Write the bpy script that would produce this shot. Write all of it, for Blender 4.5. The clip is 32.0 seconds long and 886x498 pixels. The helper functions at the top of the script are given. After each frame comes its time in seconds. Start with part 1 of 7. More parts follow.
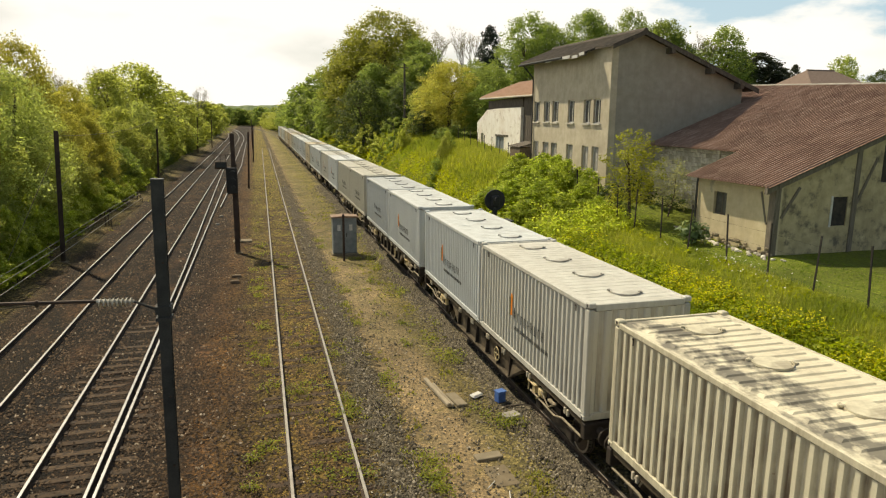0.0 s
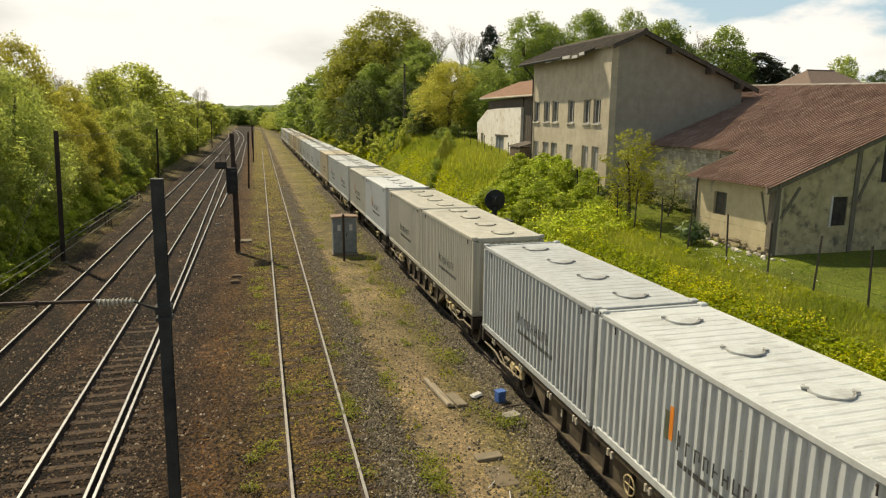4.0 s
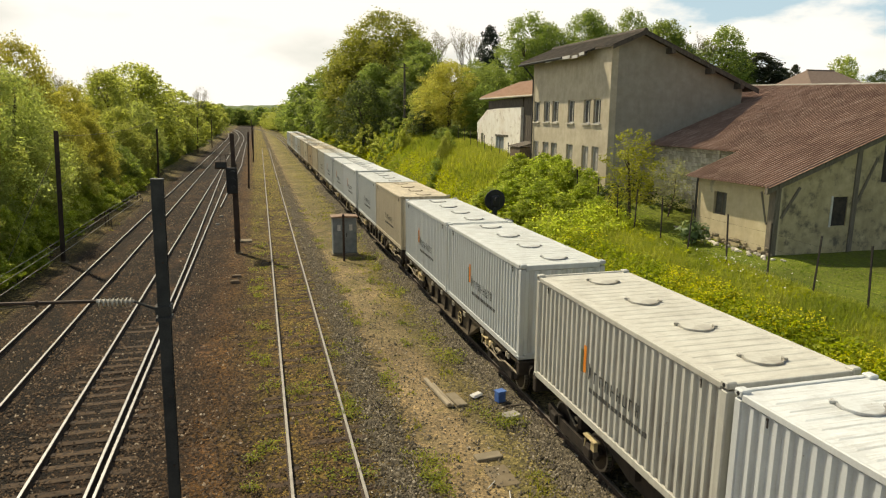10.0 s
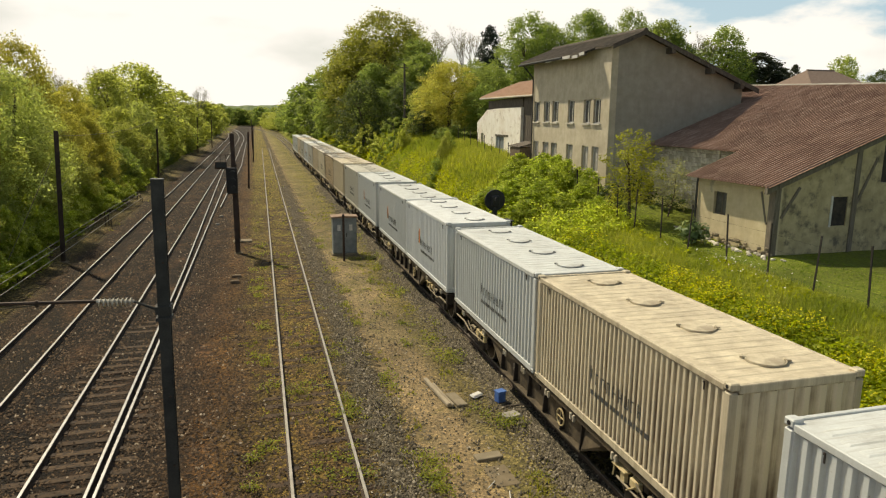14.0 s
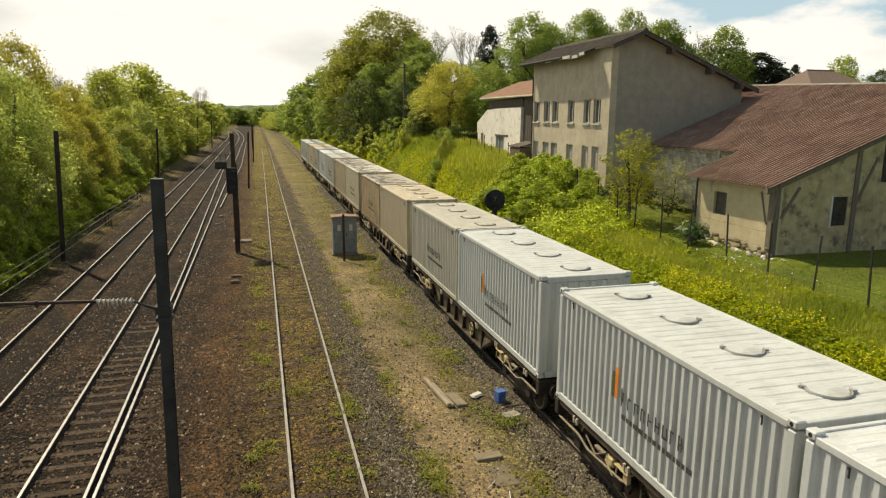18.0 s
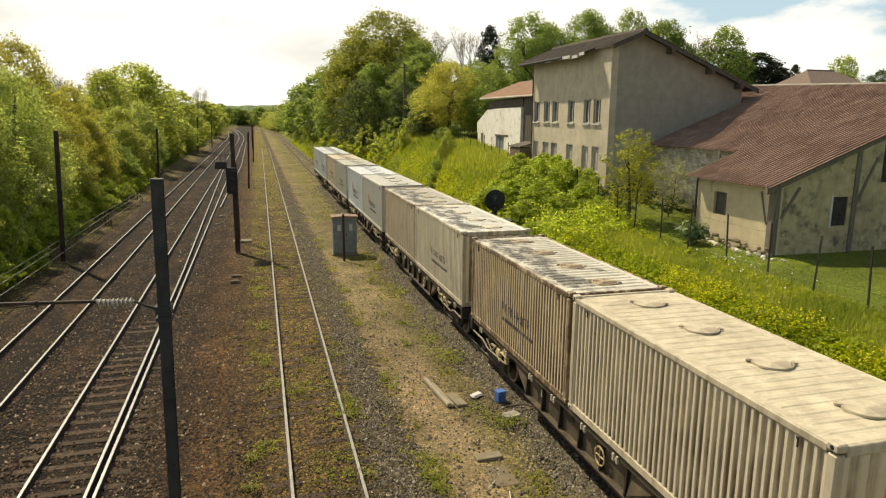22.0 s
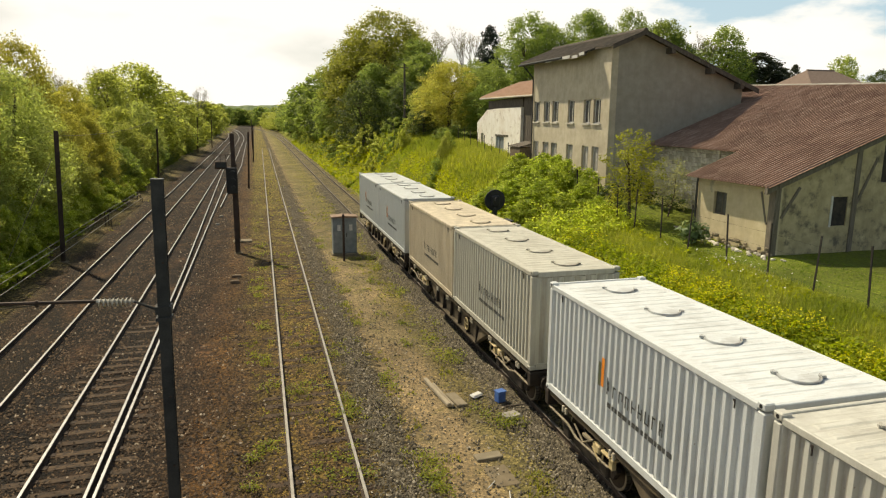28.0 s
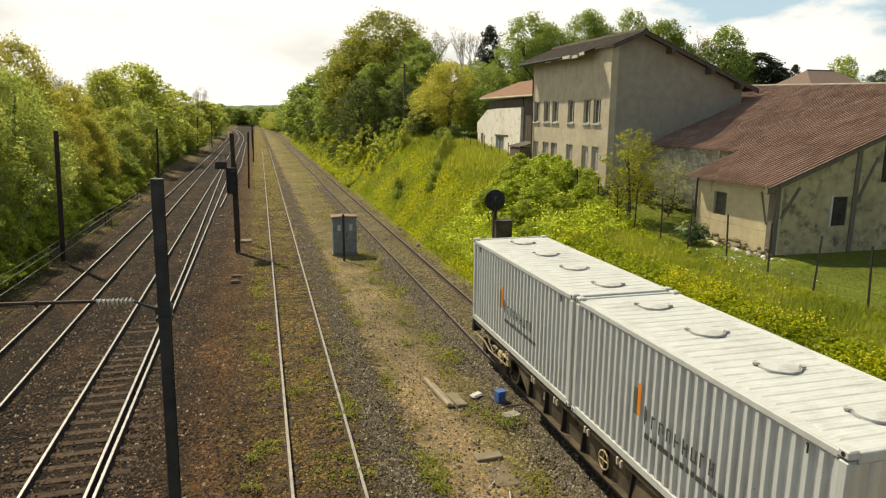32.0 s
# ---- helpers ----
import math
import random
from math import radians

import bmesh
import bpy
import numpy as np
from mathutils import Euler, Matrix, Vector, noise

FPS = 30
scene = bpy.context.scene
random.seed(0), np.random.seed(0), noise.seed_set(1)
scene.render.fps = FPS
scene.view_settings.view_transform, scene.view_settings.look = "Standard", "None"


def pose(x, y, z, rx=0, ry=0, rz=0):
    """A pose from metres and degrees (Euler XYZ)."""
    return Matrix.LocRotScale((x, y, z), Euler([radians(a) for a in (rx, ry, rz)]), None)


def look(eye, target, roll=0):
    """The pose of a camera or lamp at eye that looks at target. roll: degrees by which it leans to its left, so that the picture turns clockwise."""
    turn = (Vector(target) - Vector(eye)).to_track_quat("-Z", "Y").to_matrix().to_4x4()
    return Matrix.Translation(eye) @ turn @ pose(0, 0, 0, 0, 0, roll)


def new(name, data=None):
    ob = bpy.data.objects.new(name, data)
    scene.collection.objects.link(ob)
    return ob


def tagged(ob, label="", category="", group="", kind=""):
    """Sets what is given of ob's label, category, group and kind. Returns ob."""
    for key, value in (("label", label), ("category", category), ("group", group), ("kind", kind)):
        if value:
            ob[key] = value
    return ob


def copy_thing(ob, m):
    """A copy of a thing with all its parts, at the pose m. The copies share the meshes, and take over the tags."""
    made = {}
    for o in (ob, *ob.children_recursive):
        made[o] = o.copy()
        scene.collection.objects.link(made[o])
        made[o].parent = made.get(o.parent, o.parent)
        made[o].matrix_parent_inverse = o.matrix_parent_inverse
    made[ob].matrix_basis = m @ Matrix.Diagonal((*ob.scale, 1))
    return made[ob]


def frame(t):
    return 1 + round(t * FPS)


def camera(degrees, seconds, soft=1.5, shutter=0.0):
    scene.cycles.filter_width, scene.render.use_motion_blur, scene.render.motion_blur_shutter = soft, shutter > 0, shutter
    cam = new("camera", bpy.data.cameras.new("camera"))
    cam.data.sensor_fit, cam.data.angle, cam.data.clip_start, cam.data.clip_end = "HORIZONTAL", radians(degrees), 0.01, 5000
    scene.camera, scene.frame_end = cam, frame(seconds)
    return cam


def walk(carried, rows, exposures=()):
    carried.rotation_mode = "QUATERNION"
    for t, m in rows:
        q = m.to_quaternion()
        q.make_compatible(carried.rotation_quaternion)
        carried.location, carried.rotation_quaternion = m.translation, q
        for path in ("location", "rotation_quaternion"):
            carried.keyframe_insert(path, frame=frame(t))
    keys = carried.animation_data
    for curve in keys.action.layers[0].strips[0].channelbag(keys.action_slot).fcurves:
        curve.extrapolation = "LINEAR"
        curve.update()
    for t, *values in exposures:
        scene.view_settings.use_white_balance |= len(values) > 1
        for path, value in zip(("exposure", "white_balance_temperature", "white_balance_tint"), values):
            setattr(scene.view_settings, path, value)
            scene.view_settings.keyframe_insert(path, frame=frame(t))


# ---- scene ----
cam = camera(66.74, 32.0, soft=1.2)
EYE = (0.0, 0.0, 7.87)
YAW, TILT, ROLL = 0.2689, 0.1975, 0.407
AIM = (EYE[0] + math.sin(YAW) * math.cos(TILT), EYE[1] + math.cos(YAW) * math.cos(TILT), EYE[2] - math.sin(TILT))
walk(cam, [(0.0, look(EYE, AIM, ROLL)), (32.0, look(EYE, AIM, ROLL))], exposures=[(t, s, 7700, 6) for t, s in ((0.0, 0.06), (3.0, -0.03), (6.0, 0.02), (8.5, 0.08), (11.0, 0.0), (13.0, -0.04), (20.0, -0.02), (21.5, 0.06), (24.0, 0.17), (25.5, 0.17), (28.0, 0.06), (32.0, 0.06))])

# ---- light ----
SUN_WAY = Vector((0.41, -0.74, -1.1)).normalized()
sun = new("sun", bpy.data.lights.new("sun", "SUN"))
sun.data.energy, sun.data.angle, sun.data.color = 5.0, radians(0.6), (1.0, 0.94, 0.80)
sun.matrix_world = look((0, 0, 60), Vector((0, 0, 60)) + SUN_WAY)

world = bpy.data.worlds.new("sky")
scene.world = world
world.use_nodes = True


def build_sky():
    nt = world.node_tree
    nt.nodes.clear()
    out = nt.nodes.new("ShaderNodeOutputWorld")
    bg = nt.nodes.new("ShaderNodeBackground")
    sky = nt.nodes.new("ShaderNodeTexSky")
    sky.sky_type, sky.sun_disc = "NISHITA", False
    sky.sun_elevation = math.asin(-SUN_WAY.z)
    sky.sun_rotation = math.atan2(-SUN_WAY.x, -SUN_WAY.y)
    sky.air_density, sky.dust_density = 1.0, 1.0
    dim = nt.nodes.new("ShaderNodeMix")
    dim.data_type, dim.blend_type = "RGBA", "MULTIPLY"
    dim.inputs["Factor"].default_value = 1.0
    dim.inputs["B"].default_value = (0.10, 0.10, 0.10, 1)
    nt.links.new(sky.outputs[0], dim.inputs["A"])
    co = nt.nodes.new("ShaderNodeTexCoord")
    mp = nt.nodes.new("ShaderNodeMapping")
    mp.inputs["Location"].default_value = (0.35, 0.2, 0.13)
    mp.inputs["Scale"].default_value = (1.0, 1.0, 2.6)
    nz = nt.nodes.new("ShaderNodeTexNoise")
    nz.inputs["Scale"].default_value, nz.inputs["Detail"].default_value, nz.inputs["Roughness"].default_value = 4.2, 7.0, 0.55
    ramp = nt.nodes.new("ShaderNodeValToRGB")
    ramp.color_ramp.elements[0].position, ramp.color_ramp.elements[1].position = 0.47, 0.57
    nt.links.new(co.outputs["Generated"], mp.inputs[0])
    nt.links.new(mp.outputs[0], nz.inputs["Vector"])
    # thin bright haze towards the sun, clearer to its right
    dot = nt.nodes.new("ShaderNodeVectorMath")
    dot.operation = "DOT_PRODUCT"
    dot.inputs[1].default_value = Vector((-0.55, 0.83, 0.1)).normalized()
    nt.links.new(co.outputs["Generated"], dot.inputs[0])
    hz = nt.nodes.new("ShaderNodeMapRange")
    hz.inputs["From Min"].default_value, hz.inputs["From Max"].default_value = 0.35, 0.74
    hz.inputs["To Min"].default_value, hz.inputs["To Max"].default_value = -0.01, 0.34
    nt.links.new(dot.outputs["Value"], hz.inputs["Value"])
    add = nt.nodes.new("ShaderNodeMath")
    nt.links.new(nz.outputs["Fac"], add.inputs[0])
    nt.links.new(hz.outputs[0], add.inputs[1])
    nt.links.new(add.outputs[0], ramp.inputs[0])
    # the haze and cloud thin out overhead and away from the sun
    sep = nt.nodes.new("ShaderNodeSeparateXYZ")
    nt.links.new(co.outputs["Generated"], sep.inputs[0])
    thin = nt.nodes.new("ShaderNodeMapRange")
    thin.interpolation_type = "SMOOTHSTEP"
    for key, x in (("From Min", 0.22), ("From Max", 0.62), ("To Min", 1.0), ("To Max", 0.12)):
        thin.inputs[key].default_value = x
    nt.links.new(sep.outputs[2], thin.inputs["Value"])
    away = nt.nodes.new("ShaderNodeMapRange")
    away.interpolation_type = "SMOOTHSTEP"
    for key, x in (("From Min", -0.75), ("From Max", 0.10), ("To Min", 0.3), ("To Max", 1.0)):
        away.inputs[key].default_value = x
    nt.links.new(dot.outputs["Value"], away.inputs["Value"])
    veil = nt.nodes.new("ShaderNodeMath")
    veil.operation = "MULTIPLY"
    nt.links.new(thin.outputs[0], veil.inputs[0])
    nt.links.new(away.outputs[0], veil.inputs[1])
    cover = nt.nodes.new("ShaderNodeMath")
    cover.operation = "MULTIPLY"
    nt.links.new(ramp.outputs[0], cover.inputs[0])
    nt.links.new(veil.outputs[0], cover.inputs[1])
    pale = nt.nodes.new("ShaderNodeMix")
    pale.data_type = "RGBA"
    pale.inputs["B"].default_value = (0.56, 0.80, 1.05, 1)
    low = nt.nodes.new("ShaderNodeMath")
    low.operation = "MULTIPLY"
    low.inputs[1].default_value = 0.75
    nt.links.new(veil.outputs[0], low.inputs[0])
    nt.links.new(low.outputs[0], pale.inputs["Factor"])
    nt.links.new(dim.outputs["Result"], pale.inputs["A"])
    mix = nt.nodes.new("ShaderNodeMix")
    mix.data_type = "RGBA"
    grey = nt.nodes.new("ShaderNodeTexNoise")
    grey.inputs["Scale"].default_value, grey.inputs["Detail"].default_value = 3.1, 5.0
    nt.links.new(mp.outputs[0], grey.inputs["Vector"])
    under = nt.nodes.new("ShaderNodeMix")
    under.data_type = "RGBA"
    under.inputs["A"].default_value, under.inputs["B"].default_value = (1.12, 1.13, 1.20, 1), (0.84, 0.88, 0.92, 1)
    shade = nt.nodes.new("ShaderNodeMapRange")
    shade.inputs["From Min"].default_value, shade.inputs["From Max"].default_value = 0.54, 0.68
    nt.links.new(grey.outputs["Fac"], shade.inputs["Value"])
    nt.links.new(shade.outputs[0], under.inputs["Factor"])
    nt.links.new(under.outputs["Result"], mix.inputs["B"])
    nt.links.new(cover.outputs[0], mix.inputs["Factor"])
    nt.links.new(pale.outputs["Result"], mix.inputs["A"])
    nt.links.new(mix.outputs["Result"], bg.inputs["Color"])
    bg.inputs["Strength"].default_value = 0.93
    nt.links.new(bg.outputs[0], out.inputs[0])


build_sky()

# ---- materials ----


class Nodes:
    """Short hand for building a node material."""

    def __init__(self, name, rough=0.8, metal=0.0):
        self.m = bpy.data.materials.new(name)
        self.m.use_nodes = True
        self.t = self.m.node_tree
        self.b = self.t.nodes["Principled BSDF"]
        self.b.inputs["Roughness"].default_value = rough
        self.b.inputs["Metallic"].default_value = metal
        self.b.inputs["Specular IOR Level"].default_value = 0.3
        self.co = self.t.nodes.new("ShaderNodeTexCoord").outputs["Object"]

    def link(self, a, b):
        self.t.links.new(a, b)

    def noise(self, scale, detail=4.0, rough=0.55, stretch=None, voronoi=False):
        v = self.co
        if stretch:
            mp = self.t.nodes.new("ShaderNodeMapping")
            mp.inputs["Scale"].default_value = stretch
            self.link(v, mp.inputs[0])
            v = mp.outputs[0]
        if voronoi:
            n = self.t.nodes.new("ShaderNodeTexVoronoi")
            n.inputs["Scale"].default_value = scale
            self.link(v, n.inputs["Vector"])
            return n
        n = self.t.nodes.new("ShaderNodeTexNoise")
        n.inputs["Scale"].default_value, n.inputs["Detail"].default_value, n.inputs["Roughness"].default_value = scale, detail, rough
        self.link(v, n.inputs["Vector"])
        return n.outputs["Fac"]

    def range(self, value, a, b, lo=0.0, hi=1.0):
        n = self.t.nodes.new("ShaderNodeMapRange")
        for k, x in (("From Min", a), ("From Max", b), ("To Min", lo), ("To Max", hi)):
            n.inputs[k].default_value = x
        self.link(value, n.inputs["Value"])
        return n.outputs[0]

    def math(self, op, a, b=None):
        n = self.t.nodes.new("ShaderNodeMath")
        n.operation = op
        for i, x in enumerate((a, b)):
            if x is None:
                continue
            if isinstance(x, (int, float)):
                n.inputs[i].default_value = x
            else:
                self.link(x, n.inputs[i])
        return n.outputs[0]

    def mix(self, fac, a, b, blend="MIX"):
        n = self.t.nodes.new("ShaderNodeMix")
        n.data_type, n.blend_type = "RGBA", blend
        for key, x in (("Factor", fac), ("A", a), ("B", b)):
            if isinstance(x, (int, float)):
                n.inputs[key].default_value = x
            elif isinstance(x, tuple):
                n.inputs[key].default_value = (*x[:3], 1)
            else:
                self.link(x, n.inputs[key])
        return n.outputs["Result"]

    def colour(self, c):
        if isinstance(c, tuple):
            self.b.inputs["Base Color"].default_value = (*c, 1)
        else:
            self.link(c, self.b.inputs["Base Color"])

    def bump(self, height, strength=0.3, distance=0.02):
        n = self.t.nodes.new("ShaderNodeBump")
        n.inputs["Strength"].default_value, n.inputs["Distance"].default_value = strength, distance
        self.link(height, n.inputs["Height"])
        self.link(n.outputs[0], self.b.inputs["Normal"])

    def xyz(self):
        n = self.t.nodes.new("ShaderNodeSeparateXYZ")
        self.link(self.co, n.inputs[0])
        return n.outputs

    def info(self, what):
        return self.t.nodes.new("ShaderNodeObjectInfo").outputs[what]

    def island(self):
        return self.t.nodes.new("ShaderNodeNewGeometry").outputs["Random Per Island"]


def plain(name, a, b, scale=6.0, rough=0.8, metal=0.0, bump=0.2, stretch=None, fine=60.0):
    """Two shades mixed by a coarse and a fine noise, with a little relief."""
    k = Nodes(name, rough, metal)
    n1, n2 = k.noise(scale, 5, 0.6, stretch), k.noise(fine, 3, 0.6)
    f = k.math("ADD", k.math("MULTIPLY", n1, 0.7), k.math("MULTIPLY", n2, 0.3))
    k.colour(k.mix(k.range(f, 0.35, 0.65), a, b))
    if bump:
        k.bump(f, bump, 0.01)
    return k.m


def container_paint(name, roof=False, patches=False, hollows=False):
    """Sprayed steel: object colour sets tint, alpha sets dirt and the hollows' painted shade."""
    k = Nodes(name, 0.5)
    col, alpha = k.info("Color"), k.info("Alpha")
    streak = k.noise(3.0, 6, 0.65, (2.2, 2.2, 0.16) if not roof else (1, 1, 1))
    spot = k.noise(1.3, 5, 0.6)
    fine = k.noise(30, 3, 0.6)
    grime_shade = k.math("MULTIPLY", k.range(k.math("ADD", k.math("MULTIPLY", streak, 0.6), k.math("MULTIPLY", spot, 0.4)), 0.36, 0.60), alpha)
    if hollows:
        # rib hollows darken with depth: rust and dirt, plus shade put into the colour
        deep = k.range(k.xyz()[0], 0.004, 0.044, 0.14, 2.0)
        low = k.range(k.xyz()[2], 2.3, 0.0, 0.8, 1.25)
        grime_shade = k.math("MINIMUM", k.math("MULTIPLY", k.math("MULTIPLY", grime_shade, deep), low), 0.92)
    c = k.mix(grime_shade, col, (0.105, 0.062, 0.032))
    c = k.mix(k.range(fine, 0.3, 0.7, 0.0, 0.16), c, (0.3, 0.27, 0.22))
    rust = k.math("GREATER_THAN", k.noise(9, 4, 0.7), 0.71)
    c = k.mix(k.math("MULTIPLY", rust, 0.6), c, (0.16, 0.07, 0.03))
    if roof:
        line = k.noise(6.0, 4, 0.6, (0.25, 3.0, 1))
        c = k.mix(k.range(line, 0.50, 0.74, 0.0, 0.42), c, (0.20, 0.165, 0.115))
        c = k.mix(k.range(k.noise(0.9, 6, 0.66), 0.50, 0.72, 0.0, 0.34), c, (0.17, 0.14, 0.10))
    if patches:
        edge = k.range(k.math("ABSOLUTE", k.math("SUBTRACT", k.xyz()[0], 0.5)), 0.1, 0.75, 0.13, -0.03)
        soot = k.range(k.math("ADD", k.noise(0.85, 6, 0.64, (1.5, 0.8, 1)), edge), 0.53, 0.62)
        c = k.mix(k.math("MULTIPLY", soot, 0.76), c, (0.05, 0.045, 0.04))
    k.colour(c)
    k.b.inputs["Roughness"].default_value = 0.55 if not roof else 0.6
    k.bump(k.noise(5, 3), 0.08, 0.02)
    return k.m


M = {}
M["paint"] = container_paint("container_paint")
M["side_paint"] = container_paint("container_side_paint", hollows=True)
M["roof_paint"] = container_paint("container_roof_paint", roof=True)
M["sooty_roof"] = container_paint("container_sooty_roof", roof=True, patches=True)
M["wagon"] = plain("wagon_steel", (0.014, 0.011, 0.009), (0.045, 0.033, 0.024), 3.0, 0.8)
M["wagon_grey"] = plain("wagon_dusty_steel", (0.026, 0.020, 0.014), (0.125, 0.094, 0.058), 2.2, 0.8)
M["wheel"] = plain("wheel_steel", (0.03, 0.021, 0.016), (0.075, 0.055, 0.042), 4.0, 0.6, 0.3)
M["wheel_rim"] = plain("wheel_tread", (0.30, 0.28, 0.26), (0.45, 0.43, 0.40), 8.0, 0.3, 0.9, 0.05)
M["pale"] = plain("pale_bracket_paint", (0.34, 0.29, 0.21), (0.55, 0.50, 0.40), 8.0, 0.6)
M["ink"] = plain("dark_marking_paint", (0.03, 0.032, 0.034), (0.075, 0.075, 0.07), 6.0, 0.7, 0, 0.0)
M["orange"] = plain("orange_paint", (0.62, 0.18, 0.02), (0.75, 0.26, 0.04), 6.0, 0.6, 0, 0.0)
M["rust_mark"] = plain("faded_rusty_paint", (0.34, 0.20, 0.09), (0.48, 0.33, 0.18), 9.0, 0.8, 0, 0.0)
M["grimy"] = plain("grimy_pale_steel", (0.13, 0.105, 0.07), (0.36, 0.30, 0.21), 9.0, 0.7)
M["tan_paint"] = plain("dusty_yellow_paint", (0.36, 0.27, 0.13), (0.52, 0.42, 0.24), 7.0, 0.7)
M["green_mark"] = plain("dark_green_paint", (0.06, 0.08, 0.05), (0.13, 0.12, 0.07), 6.0, 0.6, 0, 0.0)
M["rail"] = plain("rail_head_steel", (0.26, 0.25, 0.24), (0.42, 0.405, 0.39), 3.0, 0.42, 0.7, 0.02)
M["rail_dull"] = plain("dull_rail_head", (0.21, 0.19, 0.165), (0.35, 0.32, 0.28), 3.0, 0.55, 0.4, 0.05)
M["rail_dark"] = plain("rusty_rail_head", (0.095, 0.08, 0.065), (0.18, 0.155, 0.13), 3.0, 0.5, 0.4, 0.05)
M["rail_web"] = plain("rusty_rail_web", (0.028, 0.019, 0.014), (0.065, 0.043, 0.029), 4.0, 0.85)


def sleeper_mat():
    k = Nodes("oak_sleeper_top", 0.92)
    c = k.mix(k.range(k.noise(2.0, 5, 0.6, (1, 7, 1)), 0.35, 0.65), (0.038, 0.024, 0.0145), (0.13, 0.083, 0.048))
    c = k.mix(k.range(k.info("Random"), 0, 1, 0.0, 0.75), c, (0.058, 0.037, 0.023))
    c = k.mix(k.range(k.noise(3.0, 6, 0.65), 0.48, 0.6), c, (0.036, 0.026, 0.018))
    k.colour(c)
    k.bump(k.noise(9, 5, 0.6, (1, 8, 1)), 0.6, 0.02)
    return k.m


M["sleeper"] = sleeper_mat()
M["old_timber"] = plain("weathered_plank", (0.22, 0.18, 0.125), (0.38, 0.32, 0.235), 2.0, 0.9, 0, 0.5, (8, 1, 8))
M["mast"] = plain("dark_mast_steel", (0.028, 0.030, 0.030), (0.075, 0.075, 0.07), 2.0, 0.6, 0.3)
M["mast_rust"] = plain("rusty_mast_steel", (0.04, 0.028, 0.022), (0.09, 0.06, 0.045), 2.0, 0.7, 0.2)
M["black"] = plain("black_enamel", (0.012, 0.012, 0.013), (0.03, 0.03, 0.03), 4.0, 0.5)
M["insulator"] = plain("pale_glazed_insulator", (0.36, 0.33, 0.27), (0.55, 0.51, 0.44), 6.0, 0.2)
M["wire"] = plain("copper_wire", (0.10, 0.085, 0.06), (0.2, 0.17, 0.12), 4.0, 0.5, 0.5, 0.0)
M["cabinet"] = plain("grey_blue_cabinet_paint", (0.16, 0.18, 0.19), (0.27, 0.29, 0.29), 3.0, 0.55)
M["cabinet_top"] = plain("rusty_red_lid", (0.17, 0.11, 0.075), (0.33, 0.225, 0.16), 5.0, 0.8)
M["concrete"] = plain("weathered_concrete", (0.22, 0.20, 0.17), (0.42, 0.39, 0.34), 3.0, 0.9)
M["earthy"] = plain("earth-stained_slab", (0.17, 0.14, 0.095), (0.26, 0.215, 0.15), 3.0, 0.95)
M["earth_slab"] = plain("sunken_earth_slab", (0.13, 0.10, 0.062), (0.19, 0.15, 0.098), 3.0, 0.95)
M["blue_plastic"] = plain("blue_plastic", (0.05, 0.12, 0.36), (0.10, 0.20, 0.48), 6.0, 0.45)
M["white_junk"] = plain("dirty_white_plastic", (0.5, 0.48, 0.44), (0.72, 0.70, 0.66), 6.0, 0.6)
M["timber"] = plain("grey_old_timber", (0.055, 0.045, 0.036), (0.15, 0.125, 0.10), 2.0, 0.9, 0, 0.5, (8, 8, 1))
M["glass"] = plain("dark_window_glass", (0.05, 0.05, 0.05), (0.13, 0.125, 0.115), 2.0, 0.12, 0, 0.0)
M["curtain"] = plain("grey_blind", (0.24, 0.22, 0.19), (0.36, 0.33, 0.29), 4.0, 0.8)
M["sill"] = plain("pale_stone_sill", (0.42, 0.38, 0.31), (0.60, 0.55, 0.46), 6.0, 0.85)
M["white_wood"] = plain("chipped_white_wood", (0.45, 0.43, 0.40), (0.66, 0.64, 0.60), 4.0, 0.7)
M["iron_post"] = plain("rusty_fence_iron", (0.025, 0.022, 0.02), (0.07, 0.055, 0.045), 5.0, 0.8)
M["door_paint"] = plain("blue_grey_door_paint", (0.15, 0.17, 0.19), (0.24, 0.26, 0.28), 3.0, 0.7)
M["barn_timber"] = plain("silvered_barn_timber", (0.11, 0.092, 0.072), (0.23, 0.195, 0.155), 2.0, 0.9, 0, 0.5, (8, 8, 1))
M["board"] = plain("old_brown_boards", (0.10, 0.075, 0.05), (0.22, 0.16, 0.11), 3.0, 0.9, 0, 0.4, (6, 6, 1))


def plaster(name, a, b, stain, bare=None, bare_at=0.62):
    k = Nodes(name, 0.92)
    big, mid, fine = k.noise(0.35, 6, 0.62), k.noise(2.2, 5, 0.6), k.noise(45, 3, 0.6)
    run = k.noise(1.6, 5, 0.62, (1.5, 1.5, 0.18))
    c = k.mix(k.range(mid, 0.35, 0.65), a, b)
    c = k.mix(k.range(run, 0.52, 0.74, 0.0, 0.35), c, stain)
    c = k.mix(k.range(big, 0.50, 0.68, 0.0, 0.5), c, stain)
    if bare:
        c = k.mix(k.range(k.noise(1.5, 7, 0.68), bare_at, bare_at + 0.14, 0.0, 0.85), c, bare)
    k.colour(c)
    k.bump(k.math("ADD", mid, k.math("MULTIPLY", fine, 0.4)), 0.35, 0.02)
    return k.m


